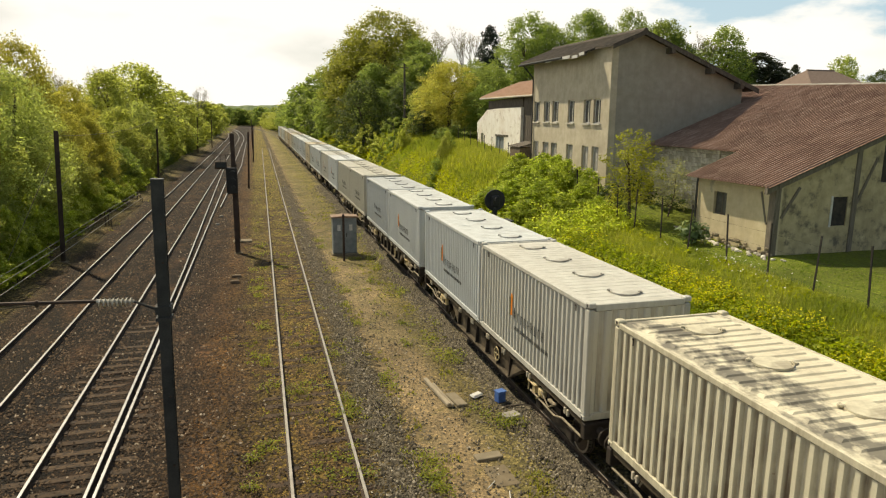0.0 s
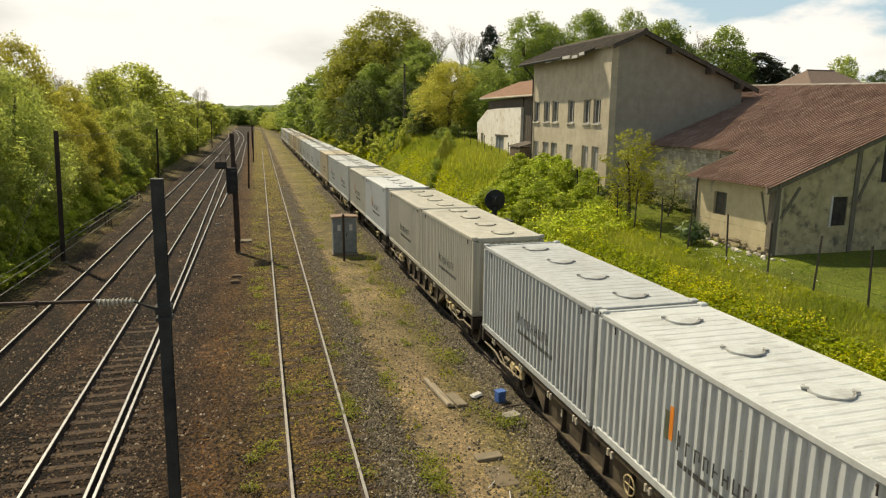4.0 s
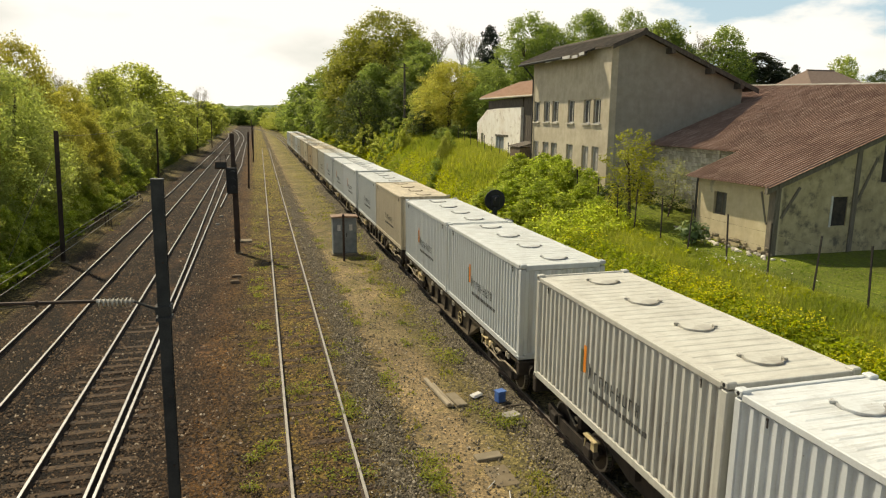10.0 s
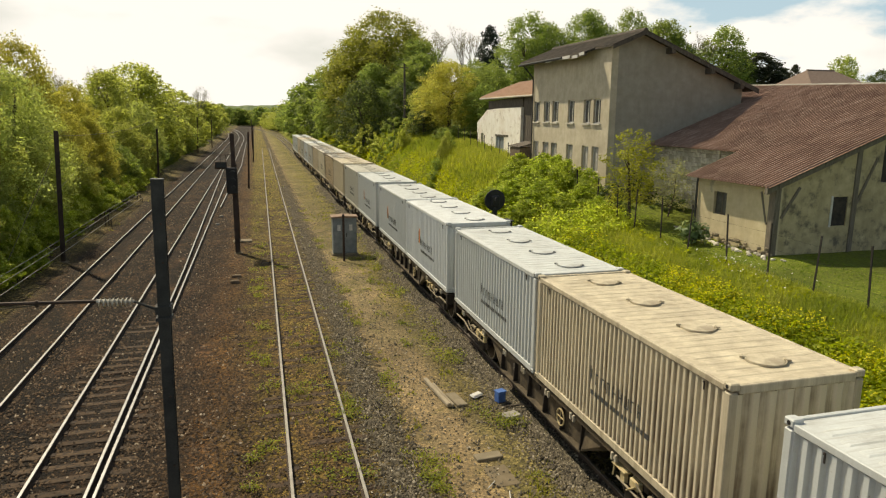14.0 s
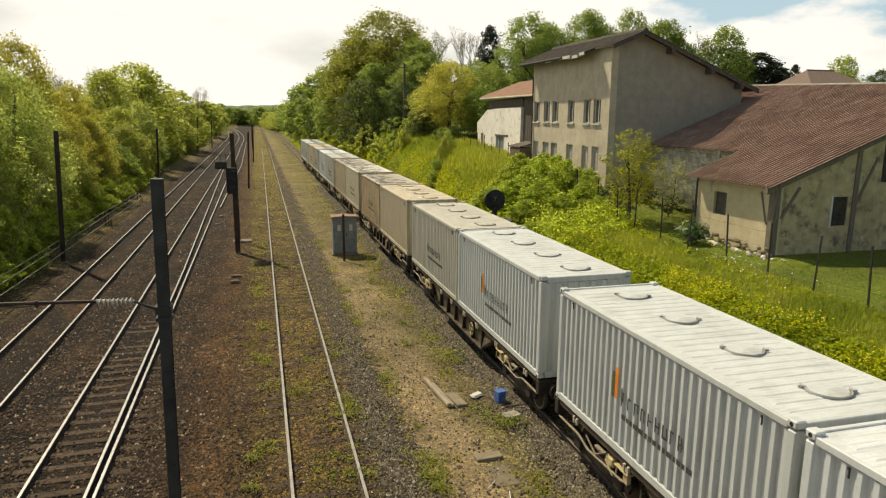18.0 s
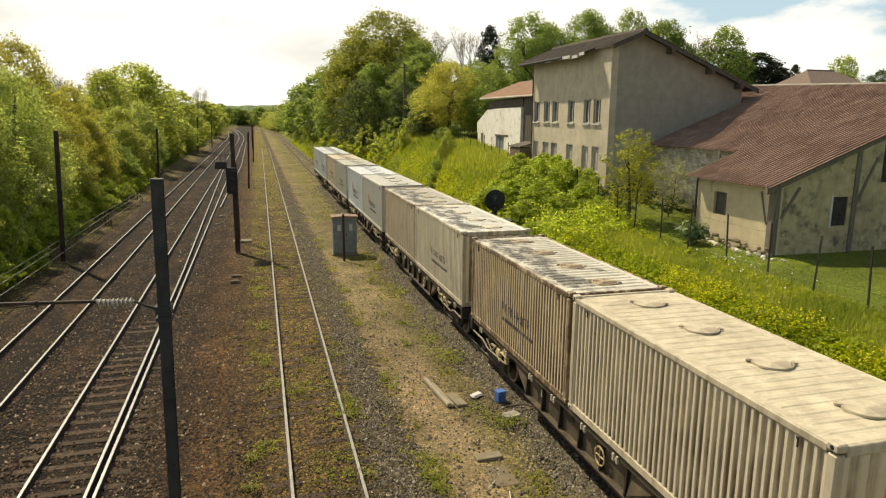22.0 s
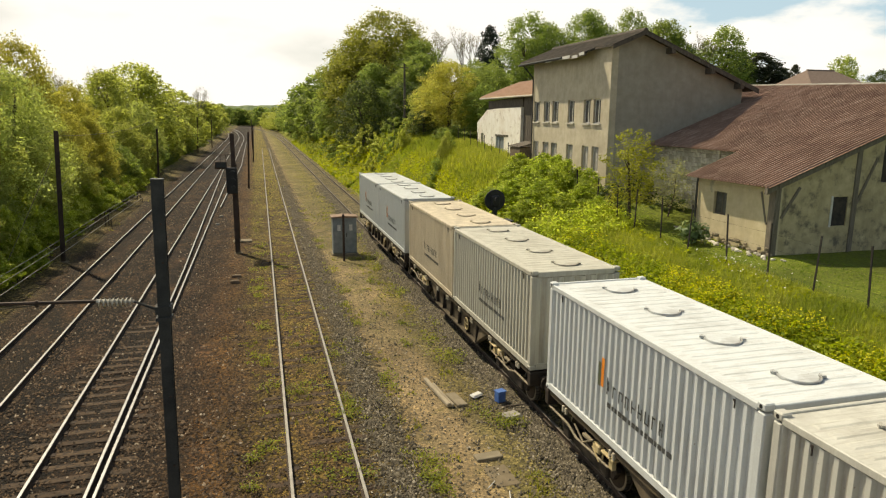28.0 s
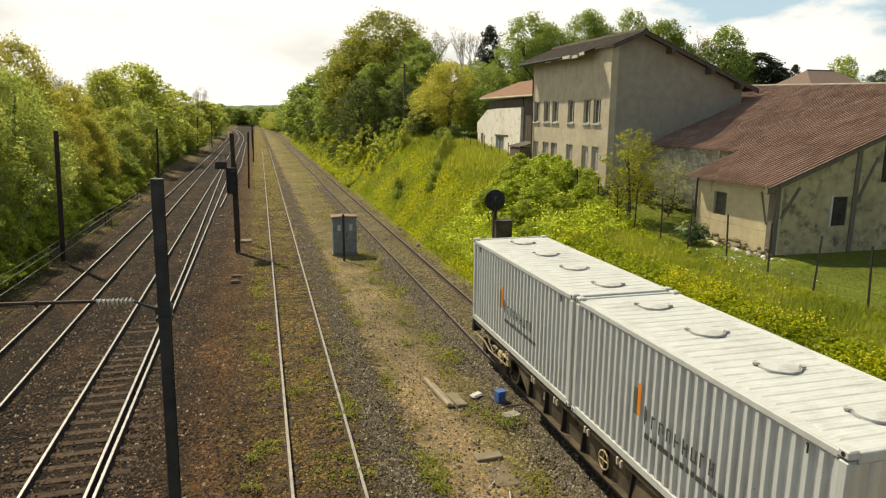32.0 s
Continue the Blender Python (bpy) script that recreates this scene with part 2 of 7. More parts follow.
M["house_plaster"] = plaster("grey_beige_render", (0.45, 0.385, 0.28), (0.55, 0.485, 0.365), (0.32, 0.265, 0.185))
# a darker tone than the house front, for its gables and back wall
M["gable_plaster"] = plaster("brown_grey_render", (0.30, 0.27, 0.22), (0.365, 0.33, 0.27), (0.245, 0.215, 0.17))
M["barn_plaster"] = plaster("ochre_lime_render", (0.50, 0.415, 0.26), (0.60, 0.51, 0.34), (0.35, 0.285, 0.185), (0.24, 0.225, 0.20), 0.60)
# end wall tone holds some of its shade; the bare patches are flaked render
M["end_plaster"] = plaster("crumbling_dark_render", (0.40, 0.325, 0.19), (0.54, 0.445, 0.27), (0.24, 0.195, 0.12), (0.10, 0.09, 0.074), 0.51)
M["white_plaster"] = plaster("flaking_whitewash", (0.76, 0.71, 0.62), (0.85, 0.81, 0.74), (0.60, 0.49, 0.37), (0.38, 0.28, 0.20), 0.555)
M["mortar"] = plaster("lime_mortar", (0.36, 0.33, 0.27), (0.46, 0.42, 0.35), (0.30, 0.26, 0.2))


def stone_mat():
    k = Nodes("pale_chalk_stone", 0.92)
    c = k.mix(k.info("Random"), (0.33, 0.30, 0.245), (0.66, 0.62, 0.535))
    c = k.mix(k.range(k.noise(4, 5), 0.45, 0.7, 0, 0.6), c, (0.22, 0.19, 0.15))
    k.colour(c)
    k.bump(k.noise(18, 4), 0.5, 0.02)
    return k.m


M["stone"] = stone_mat()


def sheet_roof():
    k = Nodes("red_brown_sheet_roof", 0.95)
    k.b.inputs["Specular IOR Level"].default_value = 0.15
    c = k.mix(k.range(k.noise(0.6, 5, 0.6), 0.35, 0.65), (0.195, 0.120, 0.088), (0.285, 0.180, 0.135))
    c = k.mix(k.range(k.noise(3.2, 5, 0.65, (0.12, 1.6, 1)), 0.5, 0.7, 0, 0.75), c, (0.42, 0.305, 0.24))
    c = k.mix(k.range(k.noise(26, 3), 0.55, 0.75, 0, 0.5), c, (0.07, 0.05, 0.04))
    k.colour(c)
    k.bump(k.noise(20, 3), 0.15, 0.01)
    return k.m


M["sheet_roof"] = sheet_roof()
M["tile_roof"] = plain("mossy_grey_tiles", (0.055, 0.047, 0.04), (0.13, 0.105, 0.08), 2.0, 0.9, 0, 0.6)
M["orange_tile"] = plain("orange_clay_tiles", (0.46, 0.27, 0.17), (0.60, 0.40, 0.28), 4.0, 0.85, 0, 0.5)
M["far_roof"] = plain("faded_brown_tiles", (0.15, 0.105, 0.085), (0.22, 0.16, 0.13), 4.0, 0.9)


def leaf_mat(name, a, b, c, light=0.25, patch=None):
    """Foliage: three greens spread over the leaves, thin enough to glow against the light."""
    k = Nodes(name, 0.55)
    r = k.island()
    col = k.mix(k.range(r, 0.0, 0.6), a, b)
    col = k.mix(k.range(r, 0.72, 1.0), col, c)
    col = k.mix(k.range(k.noise(0.45, 3), 0.35, 0.65, 0.0, 0.45), col, a)
    if patch:
        col = k.mix(k.range(k.noise(0.22, 5, 0.6), 0.47, 0.60, 0.0, 0.75), col, patch)
    col = k.mix(k.range(k.info("Random"), 0, 1, 0.0, 0.22), col, (0.11, 0.095, 0.02))
    k.colour(col)
    tr = k.t.nodes.new("ShaderNodeBsdfTranslucent")
    k.link(k.mix(1.0, col, (1.62, 1.60, 1.0), "MULTIPLY"), tr.inputs["Color"])
    sh = k.t.nodes.new("ShaderNodeMixShader")
    sh.inputs[0].default_value = min(light + 0.08, 1)
    k.link(k.b.outputs[0], sh.inputs[1])
    k.link(tr.outputs[0], sh.inputs[2])
    k.link(sh.outputs[0], k.t.nodes["Material Output"].inputs[0])
    return k.m


M["leaf"] = leaf_mat("spring_leaves", (0.245, 0.275, 0.08), (0.35, 0.38, 0.115), (0.50, 0.51, 0.21), 0.64)
M["leaf_wood"] = leaf_mat("deep_green_leaves", (0.135, 0.19, 0.055), (0.22, 0.285, 0.085), (0.36, 0.41, 0.15), 0.58)
M["leaf_brown"] = leaf_mat("olive_brown_leaves", (0.175, 0.19, 0.042), (0.265, 0.275, 0.064), (0.38, 0.37, 0.11), 0.56)
M["leaf_dark"] = leaf_mat("dark_leaves", (0.045, 0.075, 0.026), (0.075, 0.115, 0.036), (0.13, 0.17, 0.06), 0.40)
M["leaf_gold"] = leaf_mat("young_bronze_leaves", (0.275, 0.265, 0.070), (0.385, 0.365, 0.098), (0.54, 0.51, 0.18), 0.66)
M["leaf_pale"] = leaf_mat("pale_willow_leaves", (0.26, 0.31, 0.115), (0.36, 0.41, 0.16), (0.52, 0.56, 0.28), 0.66)
M["leaf_lime"] = leaf_mat("lime_shrub_leaves", (0.21, 0.275, 0.04), (0.37, 0.43, 0.075), (0.62, 0.65, 0.24), 0.62)
M["leaf_grey"] = leaf_mat("bare_budding_twigs", (0.17, 0.155, 0.09), (0.24, 0.22, 0.13), (0.28, 0.28, 0.14), 0.3)
M["leaf_bud"] = leaf_mat("pale_budding_leaves", (0.26, 0.26, 0.13), (0.36, 0.36, 0.2), (0.45, 0.44, 0.27), 0.45)
M["leaf_olive"] = leaf_mat("olive_young_leaves", (0.19, 0.20, 0.03), (0.29, 0.29, 0.045), (0.42, 0.41, 0.10), 0.5)
M["nettle"] = leaf_mat("lush_bank_weeds", (0.32, 0.39, 0.05), (0.46, 0.51, 0.08), (0.64, 0.66, 0.20), 0.6)
M["garden"] = leaf_mat("glossy_garden_leaves", (0.10, 0.15, 0.06), (0.16, 0.22, 0.10), (0.38, 0.42, 0.28), 0.3)
M["leaf_conifer"] = leaf_mat("conifer_needles", (0.010, 0.020, 0.014), (0.02, 0.035, 0.02), (0.03, 0.05, 0.03), 0.1)
M["grass"] = leaf_mat("fresh_grass", (0.30, 0.34, 0.016), (0.41, 0.43, 0.02), (0.48, 0.47, 0.03), 0.48, (0.17, 0.24, 0.02))
M["lawn"] = leaf_mat("short_lawn_grass", (0.10, 0.17, 0.02), (0.15, 0.22, 0.025), (0.20, 0.25, 0.035), 0.35)
M["herb"] = leaf_mat("bright_bank_herbs", (0.23, 0.31, 0.02), (0.36, 0.41, 0.024), (0.52, 0.53, 0.03), 0.5, (0.16, 0.24, 0.022))
M["flower"] = leaf_mat("yellow_flower_heads", (0.58, 0.53, 0.02), (0.70, 0.62, 0.03), (0.46, 0.48, 0.03), 0.4)
M["daisy"] = plain("white_flower_heads", (0.55, 0.55, 0.5), (0.75, 0.74, 0.68), 6, 0.8, 0, 0)
M["meadow"] = leaf_mat("rough_meadow_grass", (0.23, 0.275, 0.045), (0.34, 0.365, 0.07), (0.50, 0.47, 0.14), 0.45, (0.17, 0.22, 0.03))
M["weed"] = leaf_mat("dry_track_weeds", (0.16, 0.17, 0.035), (0.26, 0.26, 0.05), (0.42, 0.38, 0.08), 0.5)
M["tuft"] = leaf_mat("leafy_track_weeds", (0.17, 0.21, 0.03), (0.27, 0.31, 0.045), (0.45, 0.44, 0.07), 0.5)
M["twig"] = plain("grey_twigs", (0.16, 0.14, 0.11), (0.30, 0.27, 0.22), 3.0, 0.95, 0, 0.2)
M["bark"] = plain("grey_brown_bark", (0.045, 0.035, 0.026), (0.12, 0.095, 0.07), 3.0, 0.95, 0, 0.6, (3, 3, 0.6))


def pebble_mat():
    k = Nodes("ballast_stone", 0.85)
    r = k.island()
    c = k.mix(r, (0.007, 0.0045, 0.0028), (0.135, 0.083, 0.045))
    c = k.mix(k.range(r, 0.95, 1.0), c, (0.34, 0.28, 0.21))
    k.colour(c)
    return k.m


M["pebble"] = pebble_mat()


def gravel_mat():
    k = Nodes("grey_gravel_stone", 0.85)
    r = k.island()
    c = k.mix(r, (0.018, 0.015, 0.011), (0.185, 0.153, 0.106))
    c = k.mix(k.range(r, 0.90, 1.0), c, (0.36, 0.315, 0.245))
    k.colour(c)
    return k.m


M["gravel"] = gravel_mat()


def ground_mat():
    k = Nodes("trackside_ground", 0.95)
    x, y, z = k.xyz()
    wob = k.math("ADD", k.math("MULTIPLY", k.noise(0.55, 5, 0.6), 1.6), k.math("MULTIPLY", k.noise(3.5, 4, 0.6), 0.7))
    xw = k.math("ADD", x, k.math("SUBTRACT", wob, 1.15))
    ramp = k.t.nodes.new("ShaderNodeValToRGB")
    stops = [(-13.0, (0.06, 0.065, 0.02)), (-10.6, (0.095, 0.08, 0.048)), (-9.6, (0.017, 0.0113, 0.0072)), (-6.2, (0.0080, 0.0050, 0.0031)),
             (-3.0, (0.0115, 0.0068, 0.0040)), (-2.2, (0.024, 0.0140, 0.0077)), (-1.5, (0.066, 0.036, 0.016)), (-0.8, (0.060, 0.040, 0.020)), (0.3, (0.095, 0.070, 0.030)),
             (2.0, (0.100, 0.074, 0.034)), (2.5, (0.070, 0.060, 0.050)), (3.3, (0.076, 0.066, 0.054)), (3.75, (0.235, 0.182, 0.150)),
             (4.7, (0.25, 0.195, 0.162)), (5.6, (0.14, 0.12, 0.062)), (6.4, (0.105, 0.096, 0.082)), (9.2, (0.10, 0.09, 0.076)),
             (9.9, (0.16, 0.175, 0.018)), (13.0, (0.15, 0.175, 0.02)), (15.6, (0.14, 0.17, 0.02)), (17.2, (0.115, 0.15, 0.02))]
    lo, hi = -14.0, 20.0
    el = ramp.color_ramp.elements
    while len(el) < len(stops):
        el.new(0.5)
    for e, (p, c) in zip(el, stops):
        e.position = (p - lo) / (hi - lo)
        e.color = (c[0] * 1.04, c[1], c[2] * 0.68, 1)
    k.link(k.range(xw, lo, hi), ramp.inputs[0])
    c = ramp.outputs[0]
    # moss and dry weeds creep in between the tracks, more so far off
    siding = k.math("MULTIPLY", k.range(xw, -0.9, -0.3), k.range(xw, 2.5, 2.1))
    path = k.math("MULTIPLY", k.range(xw, 3.5, 3.9), k.range(xw, 6.9, 6.3))
    inner = k.math("ADD", siding, path)
    far = k.range(y, 20, 62, 0.0, 0.24)
    moss = k.range(k.math("ADD", k.noise(1.1, 6, 0.66), far), 0.55, 0.70)
    c = k.mix(k.math("MULTIPLY", k.math("MULTIPLY", moss, inner), 0.66), c, (0.142, 0.128, 0.027))
    worn = k.range(k.noise(0.55, 4, 0.6, (1, 0.35, 1)), 0.40, 0.62)
    c = k.mix(k.math("MULTIPLY", k.math("MULTIPLY", worn, path), 0.5), c, (0.135, 0.122, 0.058))
    rusty = k.range(k.noise(0.7, 5, 0.6, (1, 0.5, 1)), 0.52, 0.68)
    c = k.mix(k.math("MULTIPLY", rusty, k.math("MULTIPLY", k.math("LESS_THAN", xw, 1.8), 0.5)), c, (0.105, 0.057, 0.030))
    # stones
    v = k.noise(17, voronoi=True)
    grain = k.range(v.outputs["Distance"], 0.0, 0.75)
    big = k.noise(9, voronoi=True)
    stone = k.mix(k.math("POWER", k.mix(0.3, v.outputs["Color"], big.outputs["Color"]), 2.3), (0.06, 0.056, 0.05), (5.0, 4.5, 3.7))
    grassy = k.range(xw, 9.3, 9.9)
    sandy = k.math("MULTIPLY", k.range(xw, 3.3, 3.8), k.range(xw, 6.2, 5.4))
    c = k.mix(k.math("SUBTRACT", 0.85, k.math("ADD", k.math("MULTIPLY", grassy, 0.6), k.math("MULTIPLY", sandy, 0.52))), c, k.mix(1.0, c, stone, "MULTIPLY"))
    patch = k.range(k.noise(0.30, 5, 0.6), 0.3, 0.7, 0.62, 1.35)
    comb = k.t.nodes.new("ShaderNodeCombineColor")
    for i in range(3):
        k.link(patch, comb.inputs[i])
    c = k.mix(1.0, c, comb.outputs[0], "MULTIPLY")
    k.colour(c)
    k.bump(k.math("ADD", grain, k.noise(60, 3)), 0.9, 0.035)
    return k.m


M["ground"] = ground_mat()

# ---- building blocks ----


class Shape:
    """Vertices and faces of one mesh."""

    def __init__(self):
        self.v, self.f = [], []

    def add(self, verts, faces, m=None):
        n = len(self.v)
        self.v += [tuple(m @ Vector(p)) for p in verts] if m else [tuple(p) for p in verts]
        self.f += [tuple(n + i for i in f) for f in faces]
        return self

    def box(self, x0, x1, y0, y1, z0, z1, m=None, bevel=0.0):
        if not bevel:
            v = [(x, y, z) for z in (z0, z1) for y in (y0, y1) for x in (x0, x1)]
            return self.add(v, [(0, 2, 3, 1), (4, 5, 7, 6), (0, 1, 5, 4), (2, 6, 7, 3), (0, 4, 6, 2), (1, 3, 7, 5)], m)
        b = min(bevel, (x1 - x0) / 2.2, (y1 - y0) / 2.2)
        ring = [(x0 + b, y0), (x1 - b, y0), (x1, y0 + b), (x1, y1 - b), (x1 - b, y1), (x0 + b, y1), (x0, y1 - b), (x0, y0 + b)]
        inner = [(min(max(x, x0 + b), x1 - b), min(max(y, y0 + b), y1 - b)) for x, y in ring]
        h = min(b, (z1 - z0) / 2.2)
        v = [(*p, z0) for p in inner] + [(*p, z0 + h) for p in ring] + [(*p, z1 - h) for p in ring] + [(*p, z1) for p in inner]
        f = [tuple(range(7, -1, -1)), tuple(range(24, 32))]
        f += [(8 * r + i, 8 * r + (i + 1) % 8, 8 * r + 8 + (i + 1) % 8, 8 * r + 8 + i) for r in range(3) for i in range(8)]
        return self.add(v, f, m)

    def tube(self, a, b, r0, r1=None, n=8, caps=True):
        a, b = Vector(a), Vector(b)
        r1 = r0 if r1 is None else r1
        w = (b - a).normalized()
        u = w.orthogonal().normalized()
        t = w.cross(u)
        v = [a + (u * math.cos(q) + t * math.sin(q)) * r0 for q in np.arange(n) * 2 * math.pi / n]
        v += [b + (u * math.cos(q) + t * math.sin(q)) * r1 for q in np.arange(n) * 2 * math.pi / n]
        f = [(i, (i + 1) % n, n + (i + 1) % n, n + i) for i in range(n)]
        if caps:
            f += [tuple(range(n - 1, -1, -1)), tuple(range(n, 2 * n))]
        return self.add(v, f)

    def prism(self, outline, axis, lo, hi):
        """A flat outline pushed along x, y or z."""
        n = len(outline)
        put = {"x": lambda p, q: (q, p[0], p[1]), "y": lambda p, q: (p[0], q, p[1]), "z": lambda p, q: (p[0], p[1], q)}[axis]
        v = [put(p, lo) for p in outline] + [put(p, hi) for p in outline]
        f = [tuple(range(n - 1, -1, -1)), tuple(range(n, 2 * n))] + [(i, (i + 1) % n, n + (i + 1) % n, n + i) for i in range(n)]
        return self.add(v, f)

    def mesh(self, name, material, smooth=False):
        me = bpy.data.meshes.new(name)
        me.from_pydata(self.v, [], self.f)
        me.update()
        bm = bmesh.new()
        bm.from_mesh(me)
        bmesh.ops.recalc_face_normals(bm, faces=bm.faces)
        bm.to_mesh(me)
        bm.free()
        if smooth:
            me.polygons.foreach_set("use_smooth", [True] * len(me.polygons))
        me.materials.append(material)
        return me


def quick_mesh(name, verts, faces, material):
    """A mesh straight from arrays, for what is made of very many small pieces."""
    me = bpy.data.meshes.new(name)
    n, k = faces.shape
    me.vertices.add(len(verts))
    me.vertices.foreach_set("co", np.ascontiguousarray(verts, dtype=np.float32).ravel())
    me.loops.add(n * k)
    me.loops.foreach_set("vertex_index", np.ascontiguousarray(faces, dtype=np.int32).ravel())
    me.polygons.add(n)
    me.polygons.foreach_set("loop_start", np.arange(0, n * k, k, dtype=np.int32))
    me.polygons.foreach_set("loop_total", np.full(n, k, dtype=np.int32))
    me.update(calc_edges=True)
    me.materials.append(material)
    return me


def part(name, shape, material, parent, label="", smooth=False, at=None):
    """One mesh object under a thing or a part. shape: a Shape, or a mesh to share."""
    me = shape if isinstance(shape, bpy.types.Mesh) else shape.mesh(name, material, smooth)
    ob = new(name, me)
    ob.parent = parent
    if at is not None:
        ob.matrix_basis = at
    if label:
        ob["label"] = label
    return ob


def thing(name, label, category, group="", kind="", at=None):
    ob = new(name)
    ob.empty_display_size = 0.2
    if at is not None:
        ob.matrix_basis = at
    return tagged(ob, label, category, group, kind)


def solid(name, shape, material, label, category="", group="", kind="", at=None, smooth=False):
    """A thing that is one mesh."""
    me = shape if isinstance(shape, bpy.types.Mesh) else shape.mesh(name, material, smooth)
    ob = new(name, me)
    if at is not None:
        ob.matrix_basis = at
    return tagged(ob, label, category, group, kind)


# ---- ground ----


def step(a, b, x):
    t = min(max((x - a) / (b - a), 0.0), 1.0)
    return t * t * (3 - 2 * t)


CREST = [(-60, 2.4), (14, 2.5), (24, 2.55), (35, 3.5), (50, 4.7), (66, 5.9), (90, 6.0), (130, 5.0), (200, 3.5), (320, 3.0), (2000, 3.0)]


def crest(y):
    for (a, p), (b, q) in zip(CREST, CREST[1:]):
        if y <= b:
            return p + (q - p) * max(y - a, 0) / (b - a)
    return CREST[-1][1]


def height(x, y):
    z = -0.17 + 0.035 * noise.noise((x * 0.8, y * 0.8, 0)) + 0.02 * noise.noise((x * 3, y * 3, 5))
    if x > 9.5:
        c = crest(y)
        top = 15.2 - 0.6 * step(30, 60, y)
        z += (c + 0.17) * step(9.2, top, x) * (0.9 + 0.1 * step(top - 1, top + 2, x)) + 0.12 * noise.noise((x * 0.5, y * 0.35, 2)) * step(9.5, 11, x) * (1 - step(15, 18, x))
        z += 0.045 * max(x - 33, 0)
    if x < -9.8:
        z += 0.25 * step(-9.8, -11.5, -abs(x)) + 0.05 * min(-x - 9.8, 60) + 0.15 * noise.noise((x * 0.3, y * 0.3, 7))
    return z


def build_ground():
    xs = [-1500, -700, -300, -120, -60, -40, -30, -24, -20, -17, -15, -13] + list(np.arange(-12, 24, 0.5)) + [24, 26, 28, 31, 34, 40, 50, 70, 110, 200, 400, 800, 1500]
    ys = [-300, -100, -40, -15, -5, 0] + list(np.arange(4, 80, 0.8)) + list(np.arange(80, 200, 4)) + [210, 240, 280, 340, 420, 550, 800, 1400, 3000]
    v = [(x, y, height(x, y)) for y in ys for x in xs]
    n = len(xs)
    f = [(r * n + i, r * n + i + 1, (r + 1) * n + i + 1, (r + 1) * n + i) for r in range(len(ys) - 1) for i in range(n - 1)]
    s = Shape().add(v, f)
    solid("ground", s, M["ground"], "stony brown trackside ground with moss rising to a green bank", kind="structure", smooth=True)


build_ground()

# ---- tracks ----
RAIL_OUT = [(-0.075, -0.17), (0.075, -0.17), (0.075, -0.155), (0.012, -0.135), (0.010, -0.045), (0.035, -0.035), (0.035, -0.018), (-0.035, -0.018), (-0.035, -0.035), (-0.010, -0.045), (-0.012, -0.135), (-0.075, -0.155)]
RAIL_TOP = [(-0.036, -0.0178), (0.036, -0.0178), (0.036, -0.006), (0.028, 0.0), (-0.028, 0.0), (-0.036, -0.006)]


def rail(parent, x0, y0, x1, y1, head="rail"):
    """A rail from one end to the other, with a bright head on a rusty web."""
    d = math.hypot(x1 - x0, y1 - y0)
    at = pose(x0, y0, 0, 0, 0, -math.degrees(math.atan2(x1 - x0, y1 - y0)))
    web = part("rail", Shape().prism(RAIL_OUT, "y", 0, d), M["rail_web"], parent, at=at)
    part("rail_head", Shape().prism(RAIL_TOP, "y", 0, d), M[head], web)


def bend(y):
    """How far the line has swung to the left at y, beyond its straight."""
    return -max(y - 200, 0) ** 2 / 3300


def far_rail(parent, x, head):
    """The rail's curved continuation in the distance."""
    s, n = Shape(), 21
    for i in range(n):
        y = 200 + i * 12
        s.v += [(x + bend(y) + dx, y, dz) for dx, dz in ((-0.06, -0.17), (-0.036, 0.0), (0.036, 0.0), (0.06, -0.17))]
        if i:
            s.f += [(4 * i - 4 + k, 4 * i - 3 + k, 4 * i + 1 + k, 4 * i + k) for k in range(3)]
    part("rail", s, M[head], parent)


def track(name, label, x0, x1, y0, y1, head, sleepers, sunk, buried=0.0):
    t = thing(name, label, "railway track", kind="structure")
    slope = (x1 - x0) / (y1 - y0)
    for o in (-0.7525, 0.7525):
        rail(t, x0 + o, y0, x1 + o, y1, head)
        if y1 == 200:
            far_rail(t, x1 + o, head)
    rng = random.Random(name)
    plank = Shape().box(-1.3, 1.3, -0.12, 0.12, -0.12, 0.0, bevel=0.012).mesh("sleeper", M["sleeper"])
    chair = Shape().box(-0.17, 0.17, -0.08, 0.08, 0, 0.02, bevel=0.006).mesh("tie_plate", M["rail_web"])
    y, n = y0 + 0.3, 0
    while y < sleepers and n < 300:
        x = x0 + slope * (y - y0)
        s = part("sleeper", plank, None, t, at=pose(x + rng.uniform(-0.05, 0.05), y, -0.165 - sunk - buried * step(16, 34, y) + rng.uniform(-0.008, 0.008), 0, rng.uniform(-0.4, 0.4), rng.uniform(-1.2, 1.2)))
        if y < 40 and sunk < 0.02:
            for o in (-0.7525, 0.7525):
                part("tie_plate", chair, None, s, at=pose(o, 0, 0.0))
        y += 0.6 + rng.uniform(-0.02, 0.02)
        n += 1
    return t


track("track_1", "double-headed shiny main line track on dark wooden sleepers", -7.837, -7.77, -15, 200, "rail", 120, 0.035)
main = track("track_2", "shiny main line track with wooden sleepers in brown ballast", -4.366, -4.31, -15, 200, "rail", 150, -0.015, 0.045)
track("track_3", "little used siding with dull rails sunk in moss", 1.007, 1.95, -15, 160, "rail_dull", 60, 0.004)
track("track_4", "freight track with dark rails on grey ballast", 7.9, 7.93, -20, 200, "rail_dark", 75, 0.012, 0.02)
rail(main, -3.76, 6, -3.87, 36)
rail(main, -3.87, 36, -4.75, 108)
rail(main, -2.35, 108, -2.7, 200)
rail(main, -0.95 - 1.4, 108, -3.2, 60)


# ---- trees ----


